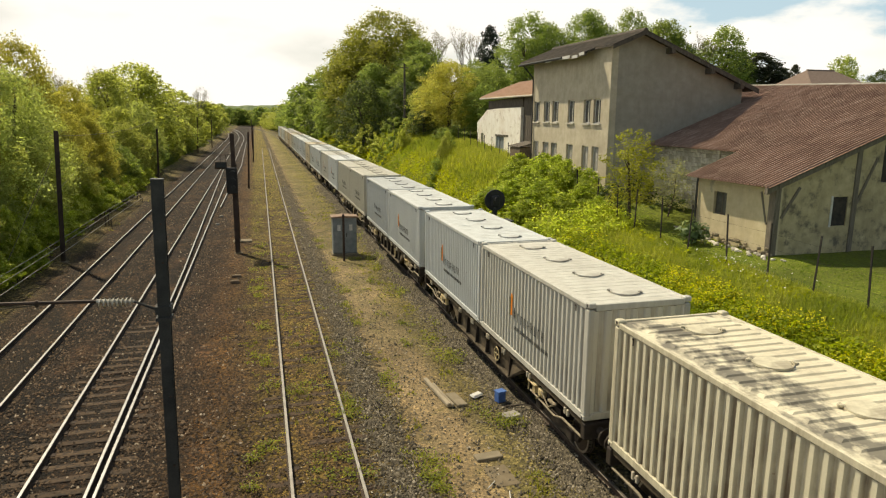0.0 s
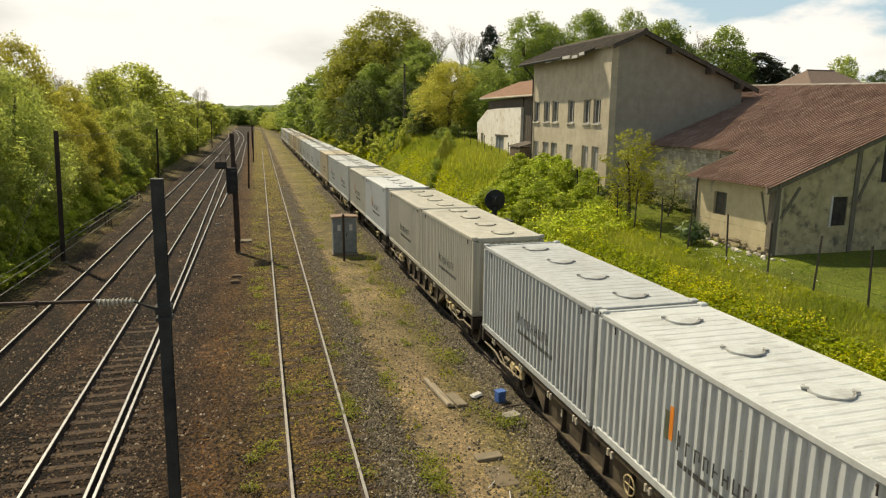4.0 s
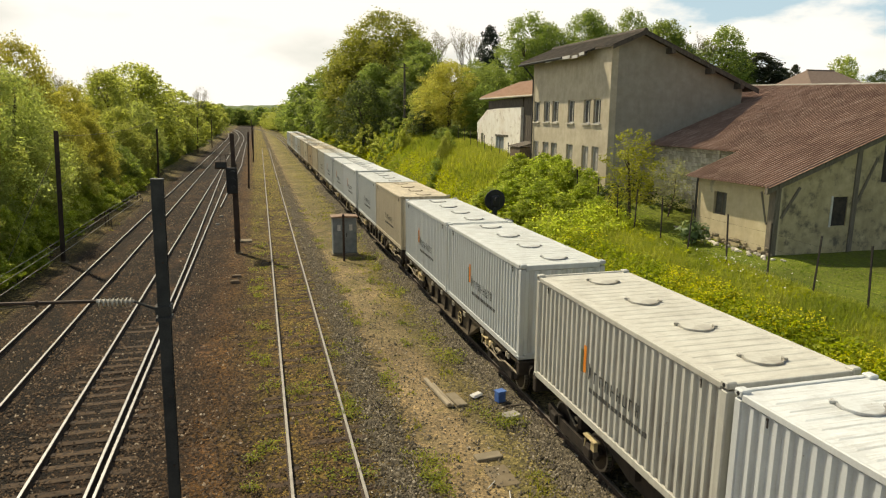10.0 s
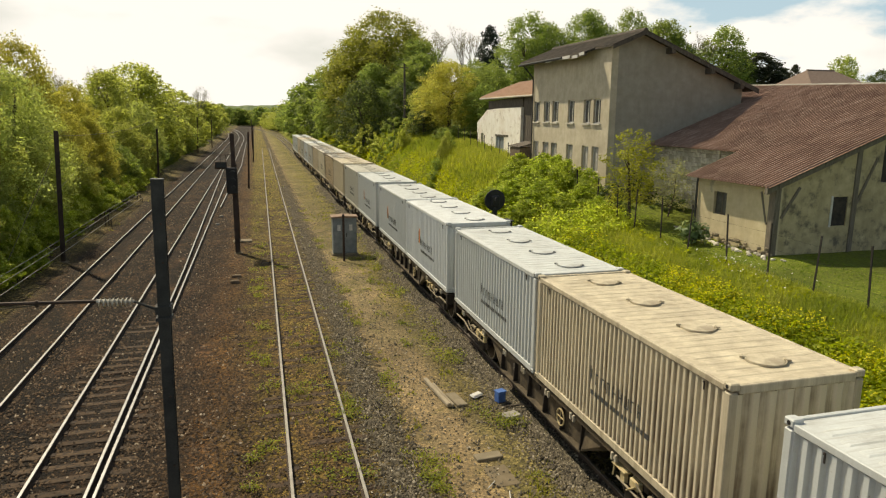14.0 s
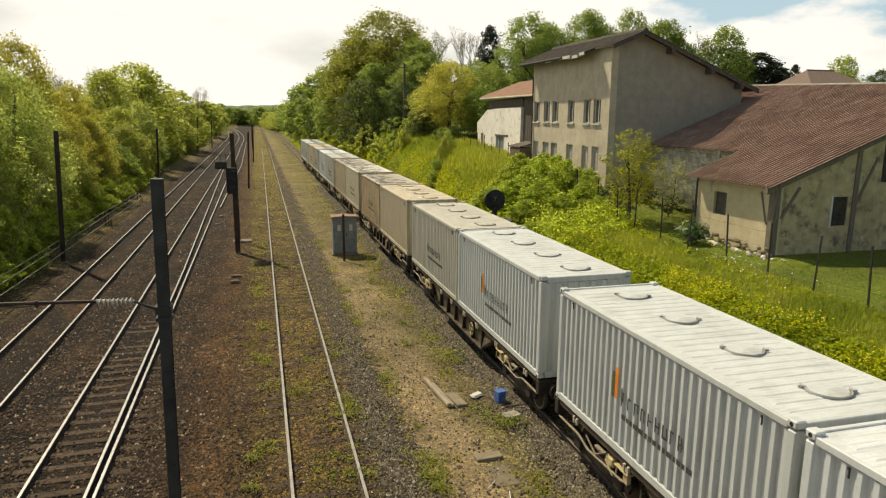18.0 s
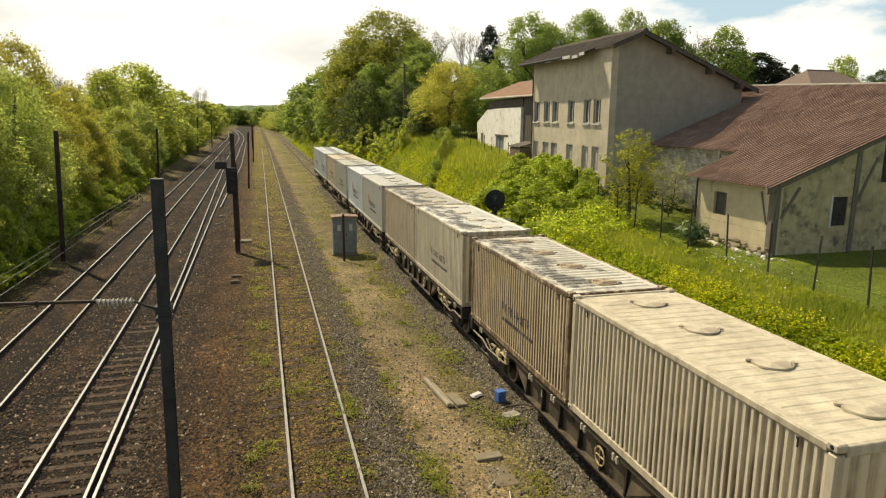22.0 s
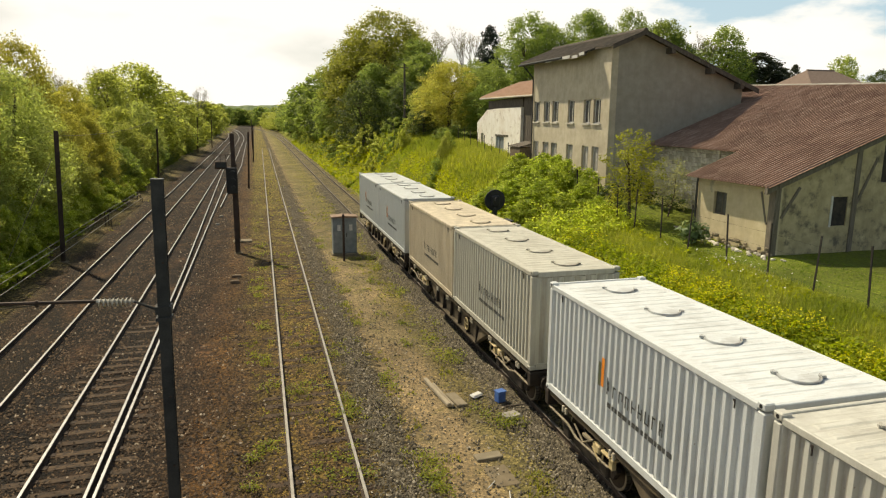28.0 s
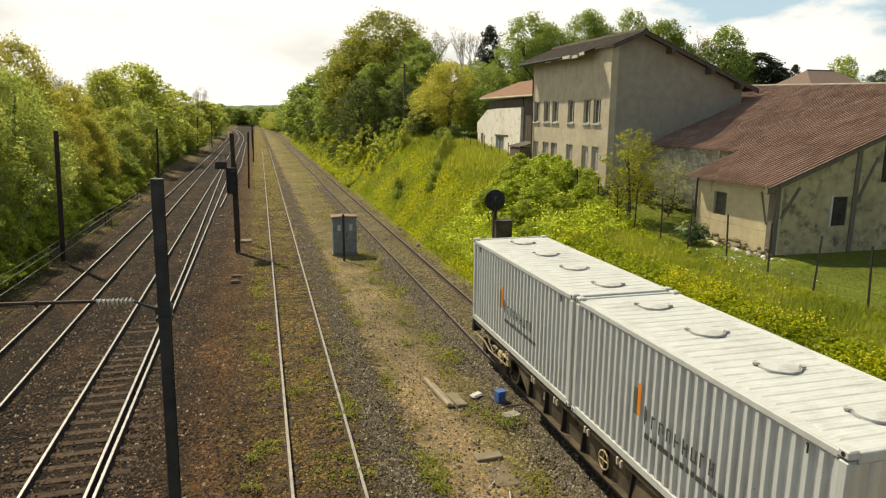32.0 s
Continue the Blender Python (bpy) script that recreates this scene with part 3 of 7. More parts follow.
def leaf_cloud(rng, lobes, count, size, droop=0.0):
    """Leaves, a triangle each, spread through the shells of the lobes (centre, radii)."""
    vol = np.array([r[0] * r[1] * r[2] for _, r in lobes]) ** 0.75
    pick = rng.choice(len(lobes), count, p=vol / vol.sum())
    c = np.array([l[0] for l in lobes])[pick]
    r = np.array([l[1] for l in lobes])[pick]
    d = rng.normal(size=(count, 3))
    d /= np.linalg.norm(d, axis=1)[:, None]
    rad = rng.uniform(0.2, 1.0, count) ** 0.6 * rng.uniform(0.75, 1.45, count)
    p = c + d * r * rad[:, None]
    p[:, 2] -= droop * rng.uniform(0, 1, count)
    u = rng.normal(size=(count, 3))
    u /= np.linalg.norm(u, axis=1)[:, None]
    # leaves lean outwards and upwards
    nrm = d * 0.7 + rng.normal(size=(count, 3)) * 0.6 + np.array([0, 0, 0.5])
    nrm /= np.linalg.norm(nrm, axis=1)[:, None]
    u = np.cross(nrm, u)
    u /= np.linalg.norm(u, axis=1)[:, None] + 1e-9
    w = np.cross(nrm, u)
    s = size * rng.uniform(0.5, 1.35, count)[:, None]
    v = np.stack([p - u * s, p + u * s * 0.9 - w * s * 0.65, p + u * s * 0.9 + w * s * 0.65], 1).reshape(-1, 3)
    return v, np.arange(count * 3).reshape(-1, 3)


def tree(seed, tall, wide, material, leaves=5000, leaf=0.16, low=0.25, label="", name="tree", lobes=150, spread=1.0, droop=0.0, category="tree", stout=1.0):
    """A tapered trunk with limbs and an uneven crown of many leaves, standing at the origin."""
    rng = np.random.default_rng(seed)
    t = thing(name, label, category)
    s = Shape()
    r0 = (0.018 * tall + 0.04) * stout
    top = Vector((rng.normal() * 0.3, rng.normal() * 0.3, tall * 0.72))
    mid = Vector((rng.normal() * 0.15, rng.normal() * 0.15, tall * 0.35))
    s.tube((0, 0, -0.4), mid, r0, r0 * 0.7, 7).tube(mid, top, r0 * 0.7, r0 * 0.25, 6)
    blobs = []
    for i in range(lobes):
        q = i * 2.4 + rng.uniform(-0.5, 0.5)
        k = (i + rng.uniform(0, 1)) / lobes
        h = low + (0.94 - low) * k
        # the crown's outline: full below the middle, rounded at the top
        shape = math.sin(math.pi * (0.16 + 0.80 * k) ** 0.85) ** 0.6
        lr = wide * rng.uniform(0.07, 0.21)
        rr = max(wide * spread * shape * rng.uniform(0.55, 1.0) - lr * 0.6, 0.0)
        c = Vector((math.cos(q) * rr, math.sin(q) * rr, tall * h))
        blobs.append((tuple(c), (lr, lr, lr * rng.uniform(0.6, 0.9))))
        if i % 5 == 0:
            a = mid.lerp(top, min(max(h * 1.1 - 0.35, 0), 1))
            s.tube(a, a.lerp(c, 0.62), r0 * 0.22, r0 * 0.05, 5, caps=False)
    inner = [((0, 0, tall * (low + (0.9 - low) * k)), (wide * 0.5, wide * 0.5, tall * 0.12)) for k in (0.2, 0.45, 0.7)]
    if leaves > 3000:
        blobs += inner
    part("trunk", s, M["bark"], t)
    v, f = leaf_cloud(rng, blobs, leaves, leaf, droop)
    part("crown", quick_mesh("crown", v, f, M[material]), None, t)
    return t


def bare_tree(seed, tall, label):
    """A half bare tree: limbs that fork again and again into fine twigs, with a few buds."""
    rng = np.random.default_rng(seed)
    t = thing("tree", label, "tree")
    s, tips = Shape(), []

    def grow(a, way, length, r, level):
        b = a + way * length
        s.tube(a, b, r, r * 0.62, 5 if level < 2 else 3, caps=False)
        if level == 6:
            tips.append(b)
            return
        for i in range(3 if level in (1, 2, 3) else 2):
            turn = Vector(rng.normal(size=3)) * (0.34 + 0.05 * level)
            turn.z = abs(turn.z) * 0.6
            grow(b, (way + turn).normalized(), length * rng.uniform(0.6, 0.86), r * 0.60, level + 1)

    grow(Vector((0, 0, -0.3)), Vector((0.03, 0.02, 1)).normalized(), tall * 0.24, 0.02 * tall, 0)
    part("trunk", s, M["twig"], t)
    v, f = leaf_cloud(rng, [(tuple(p), (0.3, 0.3, 0.3)) for p in tips], 1800, 0.05)
    part("crown", quick_mesh("crown", v, f, M["leaf_grey"]), None, t)
    return t


def plant_all():
    rng = random.Random(5)
    tiers = []
    for leaves, leaf in ((25000, 0.078), (12000, 0.115), (4000, 0.21)):
        tiers.append({
            "green": [tree(11, 11, 4.0, "leaf", leaves, leaf * 1.15, 0.10, "leafy green broadleaf tree in a dense lineside wood", droop=0.5), tree(12, 12, 4.4, "leaf", leaves, leaf * 1.15, 0.1, "tall leafy green tree in a dense lineside wood", droop=0.5)],
            "wood": [tree(21, 11, 4.2, "leaf_wood", leaves, leaf * 1.18, 0.06, "deep green broadleaf tree in the wood above the bank"), tree(22, 12, 4.4, "leaf_wood", leaves, leaf * 1.18, 0.08, "tall deep green tree in the wood above the bank")],
            "olive": [tree(23, 13, 5.2, "leaf_brown", int(leaves * 1.5), leaf * 1.15, 0.06, "large olive-brown tree with a broad dense crown")],
            "dark": [tree(13, 10, 4.2, "leaf_dark", leaves, leaf, 0.05, "dark green rounded broadleaf tree")],
            "gold": [tree(15, 9, 3.6, "leaf_gold", leaves, leaf * 0.95, 0.06, "tree in young bronze yellow leaf")],
            "pale": [tree(16, 9, 3.0, "leaf_pale", leaves, leaf * 0.9, 0.05, "pale green willow-like tree", droop=0.8)],
        })
    kinds = {
        "sapling": [tree(33, 4.5, 1.3, "leaf_olive", 4600, 0.045, 0.16, "slender young tree in fresh olive leaf", "sapling", 70, stout=0.55)],
        "bare": [tree(34, 3.3, 1.3, "leaf_bud", 3600, 0.03, 0.16, "thin half bare shrub with few leaves", "shrub", 54, 1.0, 0.0, "shrub", 0.35)],
        "lime": [tree(28, 2.4, 1.7, "leaf_lime", 6500, 0.068, 0.02, "low lime green leafy shrub on the bank", "shrub", 26, 0.85, 0.0, "shrub")],
        "bush": [tree(18, 2.6, 1.7, "leaf_wood", 5200, 0.062, 0.03, "low leafy green bush", "bush", 36, 1.0, 0.0, "bush"), tree(19, 2.2, 1.6, "leaf", 5200, 0.062, 0.03, "low fresh green bush", "bush", 36, 1.0, 0.0, "bush")],
        "ivy": [tree(41, 1.6, 1.1, "leaf_dark", 1500, 0.07, 0.03, "dark low shrub at the foot of the stone wall", "shrub", 30, 1.0, 0.0, "shrub")],
        "grey": [bare_tree(17, 11, "half bare tree with budding grey twigs"), bare_tree(18, 11, "half bare tree with budding grey twigs")],
        "conifer": [tree(20, 13, 3.0, "leaf_conifer", 14000, 0.12, 0.05, "dark evergreen conifer on the skyline")],
    }
    small = [tree(51, 2.4, 1.7, "leaf_wood", 2600, 0.085, 0.03, "low leafy green bush", "bush", 24, 1.0, 0.0, "bush"), tree(52, 2.2, 1.6, "leaf", 2600, 0.085, 0.03, "low fresh green bush", "bush", 24, 1.0, 0.0, "bush")]
    kinds["far_bush"] = small
    sources = [s for d in (kinds, *tiers) for l in d.values() for s in l]
    # true height and half width of each kind's crown
    size = {}
    for src in sources:
        me = next(o for o in src.children if o.name.startswith("crown")).data
        co = np.empty(len(me.vertices) * 3, dtype=np.float32)
        me.vertices.foreach_get("co", co)
        co = co.reshape(-1, 3)
        size[src.name] = (float(np.percentile(co[:, 2], 99.95)), float(np.percentile(np.abs(co[:, 0]), 97)))
    used = set()

    def put(kind, x, y, tall, half):
        """A plant of that height and half width at a place."""
        kind = "far_bush" if kind == "bush" and y > 64 else kind
        stock = kinds.get(kind) or tiers[0 if y < 70 or (0 < x < 60 and tall > 11 and y < 110) else 1 if y < 118 else 2][kind]
        src = stock[rng.randrange(len(stock))]
        m = pose(x, y, height(x, y) - 0.05, 0, 0, rng.uniform(0, 360))
        if src.name in used:
            ob = copy_thing(src, m)
        else:
            used.add(src.name)
            ob = src
            ob.matrix_basis = m
        t, w = size[src.name]
        ob.scale = (half / w, half / w, tall / t)
        return ob

    # the wood along the main line
    for row in (("gold", -18.0, 62, 13.4, 3.2), ("gold", -17.4, 59, 10.2, 2.6), ("pale", -14.4, 47, 10.4, 2.9), ("grey", -18.1, 75, 12.0, 1.8), ("gold", -15.4, 66, 10.1, 2.5), ("green", -17.4, 112, 14.7, 6.4), ("green", -18.5, 98, 12.8, 3.8),
                ("pale", -13.9, 92, 9.0, 2.6), ("grey", -14.9, 190, 14.7, 2.2), ("green", -15.2, 150, 12.2, 5.0), ("green", -15.2, 225, 11.4, 5.4), ("green", -17, 330, 11, 4.8),
                ("pale", -14.7, 41.5, 9.0, 2.8), ("pale", -14.3, 36, 7.2, 2.2), ("green", -13.9, 137, 6.4, 3.0), ("gold", -13.9, 65.9, 6.8, 2.0), ("gold", -14.4, 59, 8.0, 2.2),
                ("pale", -13.5, 38.3, 5.3, 1.8), ("green", -13.7, 55.2, 5.5, 1.9), ("green", -13.9, 45.1, 6.2, 2.0), ("wood", -13.7, 74, 4.6, 2.1), ("green", -14.0, 81, 6.4, 2.1), ("wood", -13.8, 98, 4.6, 2.2),
                ("green", -14.1, 192, 5.9, 3.0), ("pale", -14.6, 259, 7.1, 3.2), ("grey", -21.5, 104, 13.5, 2.6), ("green", -20.5, 146, 13.6, 4.5), ("green", -19.1, 70, 10.6, 3.0), ("green", -15.1, 40.0, 9.4, 2.6),
                ("green", -13.7, 34.4, 6.4, 2.0), ("pale", -13.7, 46.7, 4.9, 1.7), ("green", -15.2, 53, 8.6, 2.4), ("pale", -15.6, 30, 8.8, 2.8), ("green", -14.1, 27, 5.7, 2.0), ("green", -15.0, 84, 8.2, 2.6), ("green", -14.6, 120, 8.4, 3.0)):
        put(*row)
    for i in range(22):
        y = 64 + i * 9 + rng.uniform(-2, 2)
        put(rng.choice(["green", "pale", "green", "gold", "green", "green"]), -15.6 - rng.uniform(0, 2), y, rng.uniform(6.0, 8.6), rng.uniform(2.6, 3.4))
        if y < 150:
            put(rng.choice(["green", "wood", "green", "gold"]), -21 - rng.uniform(0, 4), y + 2, rng.uniform(8, 10), rng.uniform(3.5, 4.5))
    for x, y, t, w in ((-13.0, 25.5, 3.4, 1.4), (-12.9, 28.5, 3.0, 1.4), (-12.8, 31.5, 3.2, 1.4), (-13.1, 34.6, 2.8, 1.4), (-12.9, 37.6, 2.6, 1.3), (-14.2, 30, 4.6, 1.8), (-14.4, 35, 4.8, 1.8)):
        put("lime", x, y, t, w)
    for x, y, t, w in ((-12.3, 38.6, 2.6, 1.1), (-12.5, 40.8, 3.4, 1.3), (-12.2, 43.5, 2.2, 1.0), (-12.4, 36.4, 3.6, 1.2), (-12.3, 47.0, 2.0, 1.0), (-12.3, 51.0, 2.2, 1.0), (-12.3, 56.0, 2.0, 1.0)):
        put("lime", x, y, t, w)
    for x, y, t, w in ((-11.3, 35.4, 1.0, 0.7), (-11.0, 37.2, 0.8, 0.6), (-11.6, 33.6, 1.5, 0.9), (-11.5, 38.8, 0.9, 0.6), (-11.7, 31.6, 1.9, 1.0)):
        put("lime", x, y, t, w)
    for i in range(15):
        put("lime", -12.35 + rng.uniform(-0.3, 0.2), 44 + i * 2.9 + rng.uniform(-0.6, 0.6), rng.uniform(1.4, 2.6), rng.uniform(0.9, 1.3))
    for i in range(44):
        y = 30 + i * 3.4 + rng.uniform(-0.8, 0.8)
        put("bush", -13.0 - rng.uniform(0, 0.9), y, rng.uniform(1.8, 3.6), rng.uniform(1.1, 1.6))
    # the wood beyond the bank
    for row in (("olive", 19.3, 104, 17.4, 7.9), ("olive", 23.5, 108, 15.2, 5.6), ("olive", 16.0, 108, 14.2, 5.0), ("wood", 22.9, 98, 12.9, 4.7), ("wood", 14.4, 112, 12.4, 5.4), ("dark", 12.9, 84, 8.0, 3.3), ("wood", 13.6, 150, 12.6, 5.4), ("wood", 12.2, 190, 13.6, 5.2),
                ("gold", 18.7, 66, 7.4, 3.4), ("green", 17.6, 70, 5.0, 2.2), ("wood", 22.8, 65.5, 7.0, 3.2), ("wood", 21.4, 62.5, 5.2, 2.2), ("grey", 32.3, 118, 18.4, 3.2), ("grey", 38.1, 120, 18.8, 3.0), ("conifer", 36.1, 104, 15.8, 2.2),
                ("wood", 38.6, 94, 16.2, 5.4), ("wood", 43.0, 97, 15.2, 4.6), ("wood", 47.2, 93, 16.5, 4.4), ("dark", 51.6, 97, 15.0, 3.8), ("wood", 55.4, 95, 17.0, 4.0), ("wood", 61.6, 96, 15.4, 4.8), ("dark", 66.2, 99, 13.8, 4.0), ("grey", 70.3, 98, 14.3, 2.5), ("wood", 74.6, 98, 14.8, 4.4), ("dark", 79, 101, 11.6, 3.6), ("conifer", 86.4, 104, 11.0, 4.2), ("conifer", 82.6, 103, 10.2, 3.0), ("conifer", 90.5, 105, 9.4, 3.0), ("conifer", 94.2, 107, 8.4, 2.6),
                ("conifer", 97.9, 108, 9.1, 1.3), ("pale", 88.9, 88, 8.9, 3.0), ("dark", 96.5, 88, 6.6, 2.7), ("dark", 41, 100, 13.4, 5.4), ("dark", 50, 100, 13.4, 5.4), ("dark", 57.5, 99, 13.6, 5.0), ("dark", 66, 101, 11.2, 5.0),
                ("dark", 19, 111, 14.0, 5.6), ("dark", 25.5, 104, 11.6, 4.2), ("wood", 20.1, 90, 8.6, 3.6), ("wood", 16.4, 95, 9.0, 3.4), ("dark", 18.6, 85, 6.0, 2.6), ("wood", 14.4, 128, 10.4, 3.6), ("wood", 13.2, 170, 11.6, 3.4),
                ("wood", 12.6, 215, 11.0, 4.4), ("wood", 11.6, 245, 10.4, 3.8), ("wood", 11.8, 280, 9.5, 4.2), ("wood", 11.4, 322, 9.0, 4.2), ("wood", 13.0, 125, 8.2, 2.6), ("dark", 12.9, 142, 7.6, 2.5), ("wood", 13.2, 108, 7.0, 2.6),
                ("wood", 16.1, 90, 5.2, 2.8), ("wood", 68, 98, 11, 4), ("wood", 30, 92, 9.4, 3.8), ("wood", 27, 82, 7.6, 3.2)):
        put(*row)
    for i in range(10):
        y = 90 + i * 12 + rng.uniform(-2, 2)
        put(rng.choice(["wood", "dark", "wood"]), 20.5 + rng.uniform(-1.5, 3), y, rng.uniform(8, 10), rng.uniform(3.5, 4.6))
    for i in range(24):
        y = 78 + i * 5.4
        put("bush", 12.4 + rng.uniform(-0.4, 1.6), y, rng.uniform(1.6, 3.4), rng.uniform(1.2, 1.9))
    for i in range(34):
        put("bush", 10.6 + rng.uniform(0, 1.5), 88 + i * 3.8 + rng.uniform(-1, 1), rng.uniform(0.8, 1.7), rng.uniform(0.9, 1.5))
    # shrubs on the bank by the signal and along the fence
    for x, y, t, w in ((13.4, 32.6, 1.3, 1.0), (14.6, 33.4, 1.7, 1.1), (15.0, 31.2, 1.2, 0.9), (12.9, 30.4, 1.0, 0.8), (13.8, 35.6, 1.6, 1.1), (15.6, 36.0, 2.1, 1.1), (14.9, 38.2, 1.6, 1.1), (13.2, 37.4, 1.3, 1.0),
                       (16.4, 34.2, 2.2, 1.0), (16.3, 31.6, 1.5, 0.8), (16.2, 29.8, 1.1, 0.6), (17.0, 36.8, 2.0, 1.0), (17.4, 39.4, 1.8, 1.0), (16.4, 41.0, 1.6, 1.0), (17.3, 33.2, 1.8, 0.8)):
        put("lime", x, y, t, w)
    # tall weeds and bushes along the brow, thinning down the slope
    for x, y, t, w in ((14.4, 66, 2.1, 0.7), (13.6, 64, 1.8, 0.7), (13.0, 66, 1.7, 0.7), (15.2, 67, 2.2, 0.8), (15.9, 70, 2.4, 1.2), (12.2, 67, 1.3, 0.6), (11.6, 70, 1.5, 0.9), (12.8, 71, 2.0, 1.2), (14.2, 72, 2.4, 1.3), (16.9, 61, 1.2, 1.0), (18.2, 62, 1.3, 1.0),
                       (15.2, 54.2, 1.9, 0.45), (14.7, 53.2, 1.7, 0.4), (15.6, 55.4, 1.7, 0.5), (14.1, 52.0, 1.4, 0.4), (13.4, 50.6, 1.1, 0.4), (12.8, 49.4, 0.9, 0.4), (12.3, 48.3, 0.8, 0.35), (11.4, 55.5, 1.3, 0.5), (11.0, 54.2, 0.9, 0.4)):
        put("bush", x, y, t, w)
    put("dark", 15.9, 65.5, 2.5, 1.5)
    put("sapling", 17.1, 28.4, 4.4, 1.3)
    put("bare", 19.4, 28.9, 3.0, 1.5)
    # dark shrubs added in place of the shade near the stone wall's foot
    for x, y, t, w in ((20.5, 30.4, 0.9, 0.8), (20.4, 32.8, 1.4, 0.9), (17.9, 31.6, 1.3, 0.8)):
        put("ivy", x, y, t, w)
    # far end of the line
    for i in range(12):
        y = 236 + i * 13
        put(rng.choice(["green", "pale", "green"]), -15.5 + bend(y) - rng.uniform(0, 4), y, rng.uniform(8, 10.5), rng.uniform(4, 5))
        put(rng.choice(["wood", "green"]), 13.5 + bend(y) + rng.uniform(0, 4), y, rng.uniform(7, 9.5), rng.uniform(4, 5))
    for i in range(16):
        put(rng.choice(["green", "wood", "pale", "green"]), -52 + i * 4.6 + rng.uniform(-1.5, 1.5), 440 + rng.uniform(0, 30), rng.uniform(9, 13.5), rng.uniform(4.5, 6))
    for src in sources:
        if src.name not in used:
            for o in (*src.children, src):
                bpy.data.objects.remove(o)


plant_all()


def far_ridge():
    """Wooded ridges on the horizon, one behind the other, with haze and glow painted in."""
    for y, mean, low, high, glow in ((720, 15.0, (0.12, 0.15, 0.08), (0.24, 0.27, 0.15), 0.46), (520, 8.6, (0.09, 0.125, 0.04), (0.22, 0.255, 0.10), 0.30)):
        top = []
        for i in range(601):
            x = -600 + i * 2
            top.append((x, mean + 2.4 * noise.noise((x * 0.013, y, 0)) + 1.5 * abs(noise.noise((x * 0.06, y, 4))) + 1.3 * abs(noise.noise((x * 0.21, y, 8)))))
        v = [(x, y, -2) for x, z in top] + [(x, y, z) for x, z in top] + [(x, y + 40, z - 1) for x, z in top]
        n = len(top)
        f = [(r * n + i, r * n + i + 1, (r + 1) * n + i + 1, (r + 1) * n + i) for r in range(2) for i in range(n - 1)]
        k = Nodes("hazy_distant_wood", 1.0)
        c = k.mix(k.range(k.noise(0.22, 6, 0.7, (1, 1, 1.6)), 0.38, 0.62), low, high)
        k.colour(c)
        # the pale colours stand for haze; emission lifts them without any lamp
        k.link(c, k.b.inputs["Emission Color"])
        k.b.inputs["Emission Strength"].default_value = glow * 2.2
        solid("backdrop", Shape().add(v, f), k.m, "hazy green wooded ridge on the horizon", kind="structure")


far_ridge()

# ---- buildings ----


def wall_with_holes(axis, at, thick, a0, a1, z0, top, holes):
    """A wall in the plane axis = at, from a0 to a1 and z0 to top (a number, or a function of a), with rectangular holes (a, b, lo, hi) right through it."""
    s = Shape()
    fn = top if callable(top) else (lambda a: top)
    ca = {a0, a1, *[h[0] for h in holes], *[h[1] for h in holes]}
    if callable(top):
        ca |= set(float(q) for q in np.linspace(a0, a1, 6))
    ca = sorted(ca)
    cz = sorted({z0, *[h[2] for h in holes], *[h[3] for h in holes]}) + [None]
    index = {}

    def at_point(i, j, k):
        key = (i, j, k)
        if key not in index:
            a, z = ca[i], (fn(ca[i]) if cz[j] is None else min(cz[j], fn(ca[i])))
            d = at + thick * k
            index[key] = len(s.v)
            s.v.append((d, a, z) if axis == "x" else (a, d, z))
        return index[key]

    def filled(i, j):
        if not (0 <= i < len(ca) - 1 and 0 <= j < len(cz) - 1):
            return False
        if cz[j + 1] is None:
            return True
        a, z = (ca[i] + ca[i + 1]) / 2, (cz[j] + cz[j + 1]) / 2
        return not any(h[0] < a < h[1] and h[2] < z < h[3] for h in holes)

    for i in range(len(ca) - 1):
        for j in range(len(cz) - 1):
            if not filled(i, j):
                continue
            c = [(i, j), (i + 1, j), (i + 1, j + 1), (i, j + 1)]
            for k in (0, 1):
                s.f.append(tuple(at_point(*q, k) for q in c))
            for n, (p, q) in zip(((0, -1), (1, 0), (0, 1), (-1, 0)), zip(c, c[1:] + c[:1])):
                if not filled(i + n[0], j + n[1]):
                    s.f.append((at_point(*p, 0), at_point(*q, 0), at_point(*q, 1), at_point(*p, 1)))
    return s


def window(parent, axis, face, into, a, b, lo, hi, blind=False, sill=True, frame_mat="white_wood"):
    """A sash window set back in its opening: frame, panes, glazing bars and a stone sill."""
    w = thing("window", "", "")
    w.parent = parent
    d0, d1 = face + into * 0.12, face + into * 0.17

    def slab(a0, a1, z0, z1, p, q):
        s = Shape()
        p, q = min(p, q), max(p, q)
        return s.box(p, q, a0, a1, z0, z1) if axis == "x" else s.box(a0, a1, p, q, z0, z1)

    fr = slab(a, a + 0.06, lo, hi, d0, d1)
    for args in ((b - 0.06, b, lo, hi), (a + 0.06, b - 0.06, lo, lo + 0.06), (a + 0.06, b - 0.06, hi - 0.06, hi), ((a + b) / 2 - 0.025, (a + b) / 2 + 0.025, lo + 0.06, hi - 0.06)):
        o = slab(*args, d0, d1)
        fr.add(o.v, o.f)
    part("frame", fr, M[frame_mat], w)
    m = (a + b) / 2
    for p, q in ((a + 0.06, m - 0.025), (m + 0.025, b - 0.06)):
        part("pane", slab(p, q, lo + 0.06, hi - 0.06, face + into * 0.14, face + into * 0.15), M["curtain" if blind else "glass"], w)
    if sill:
        part("sill", slab(a - 0.08, b + 0.08, lo - 0.09, lo, face - into * 0.10, face + into * 0.11), M["sill"], w)
    return w


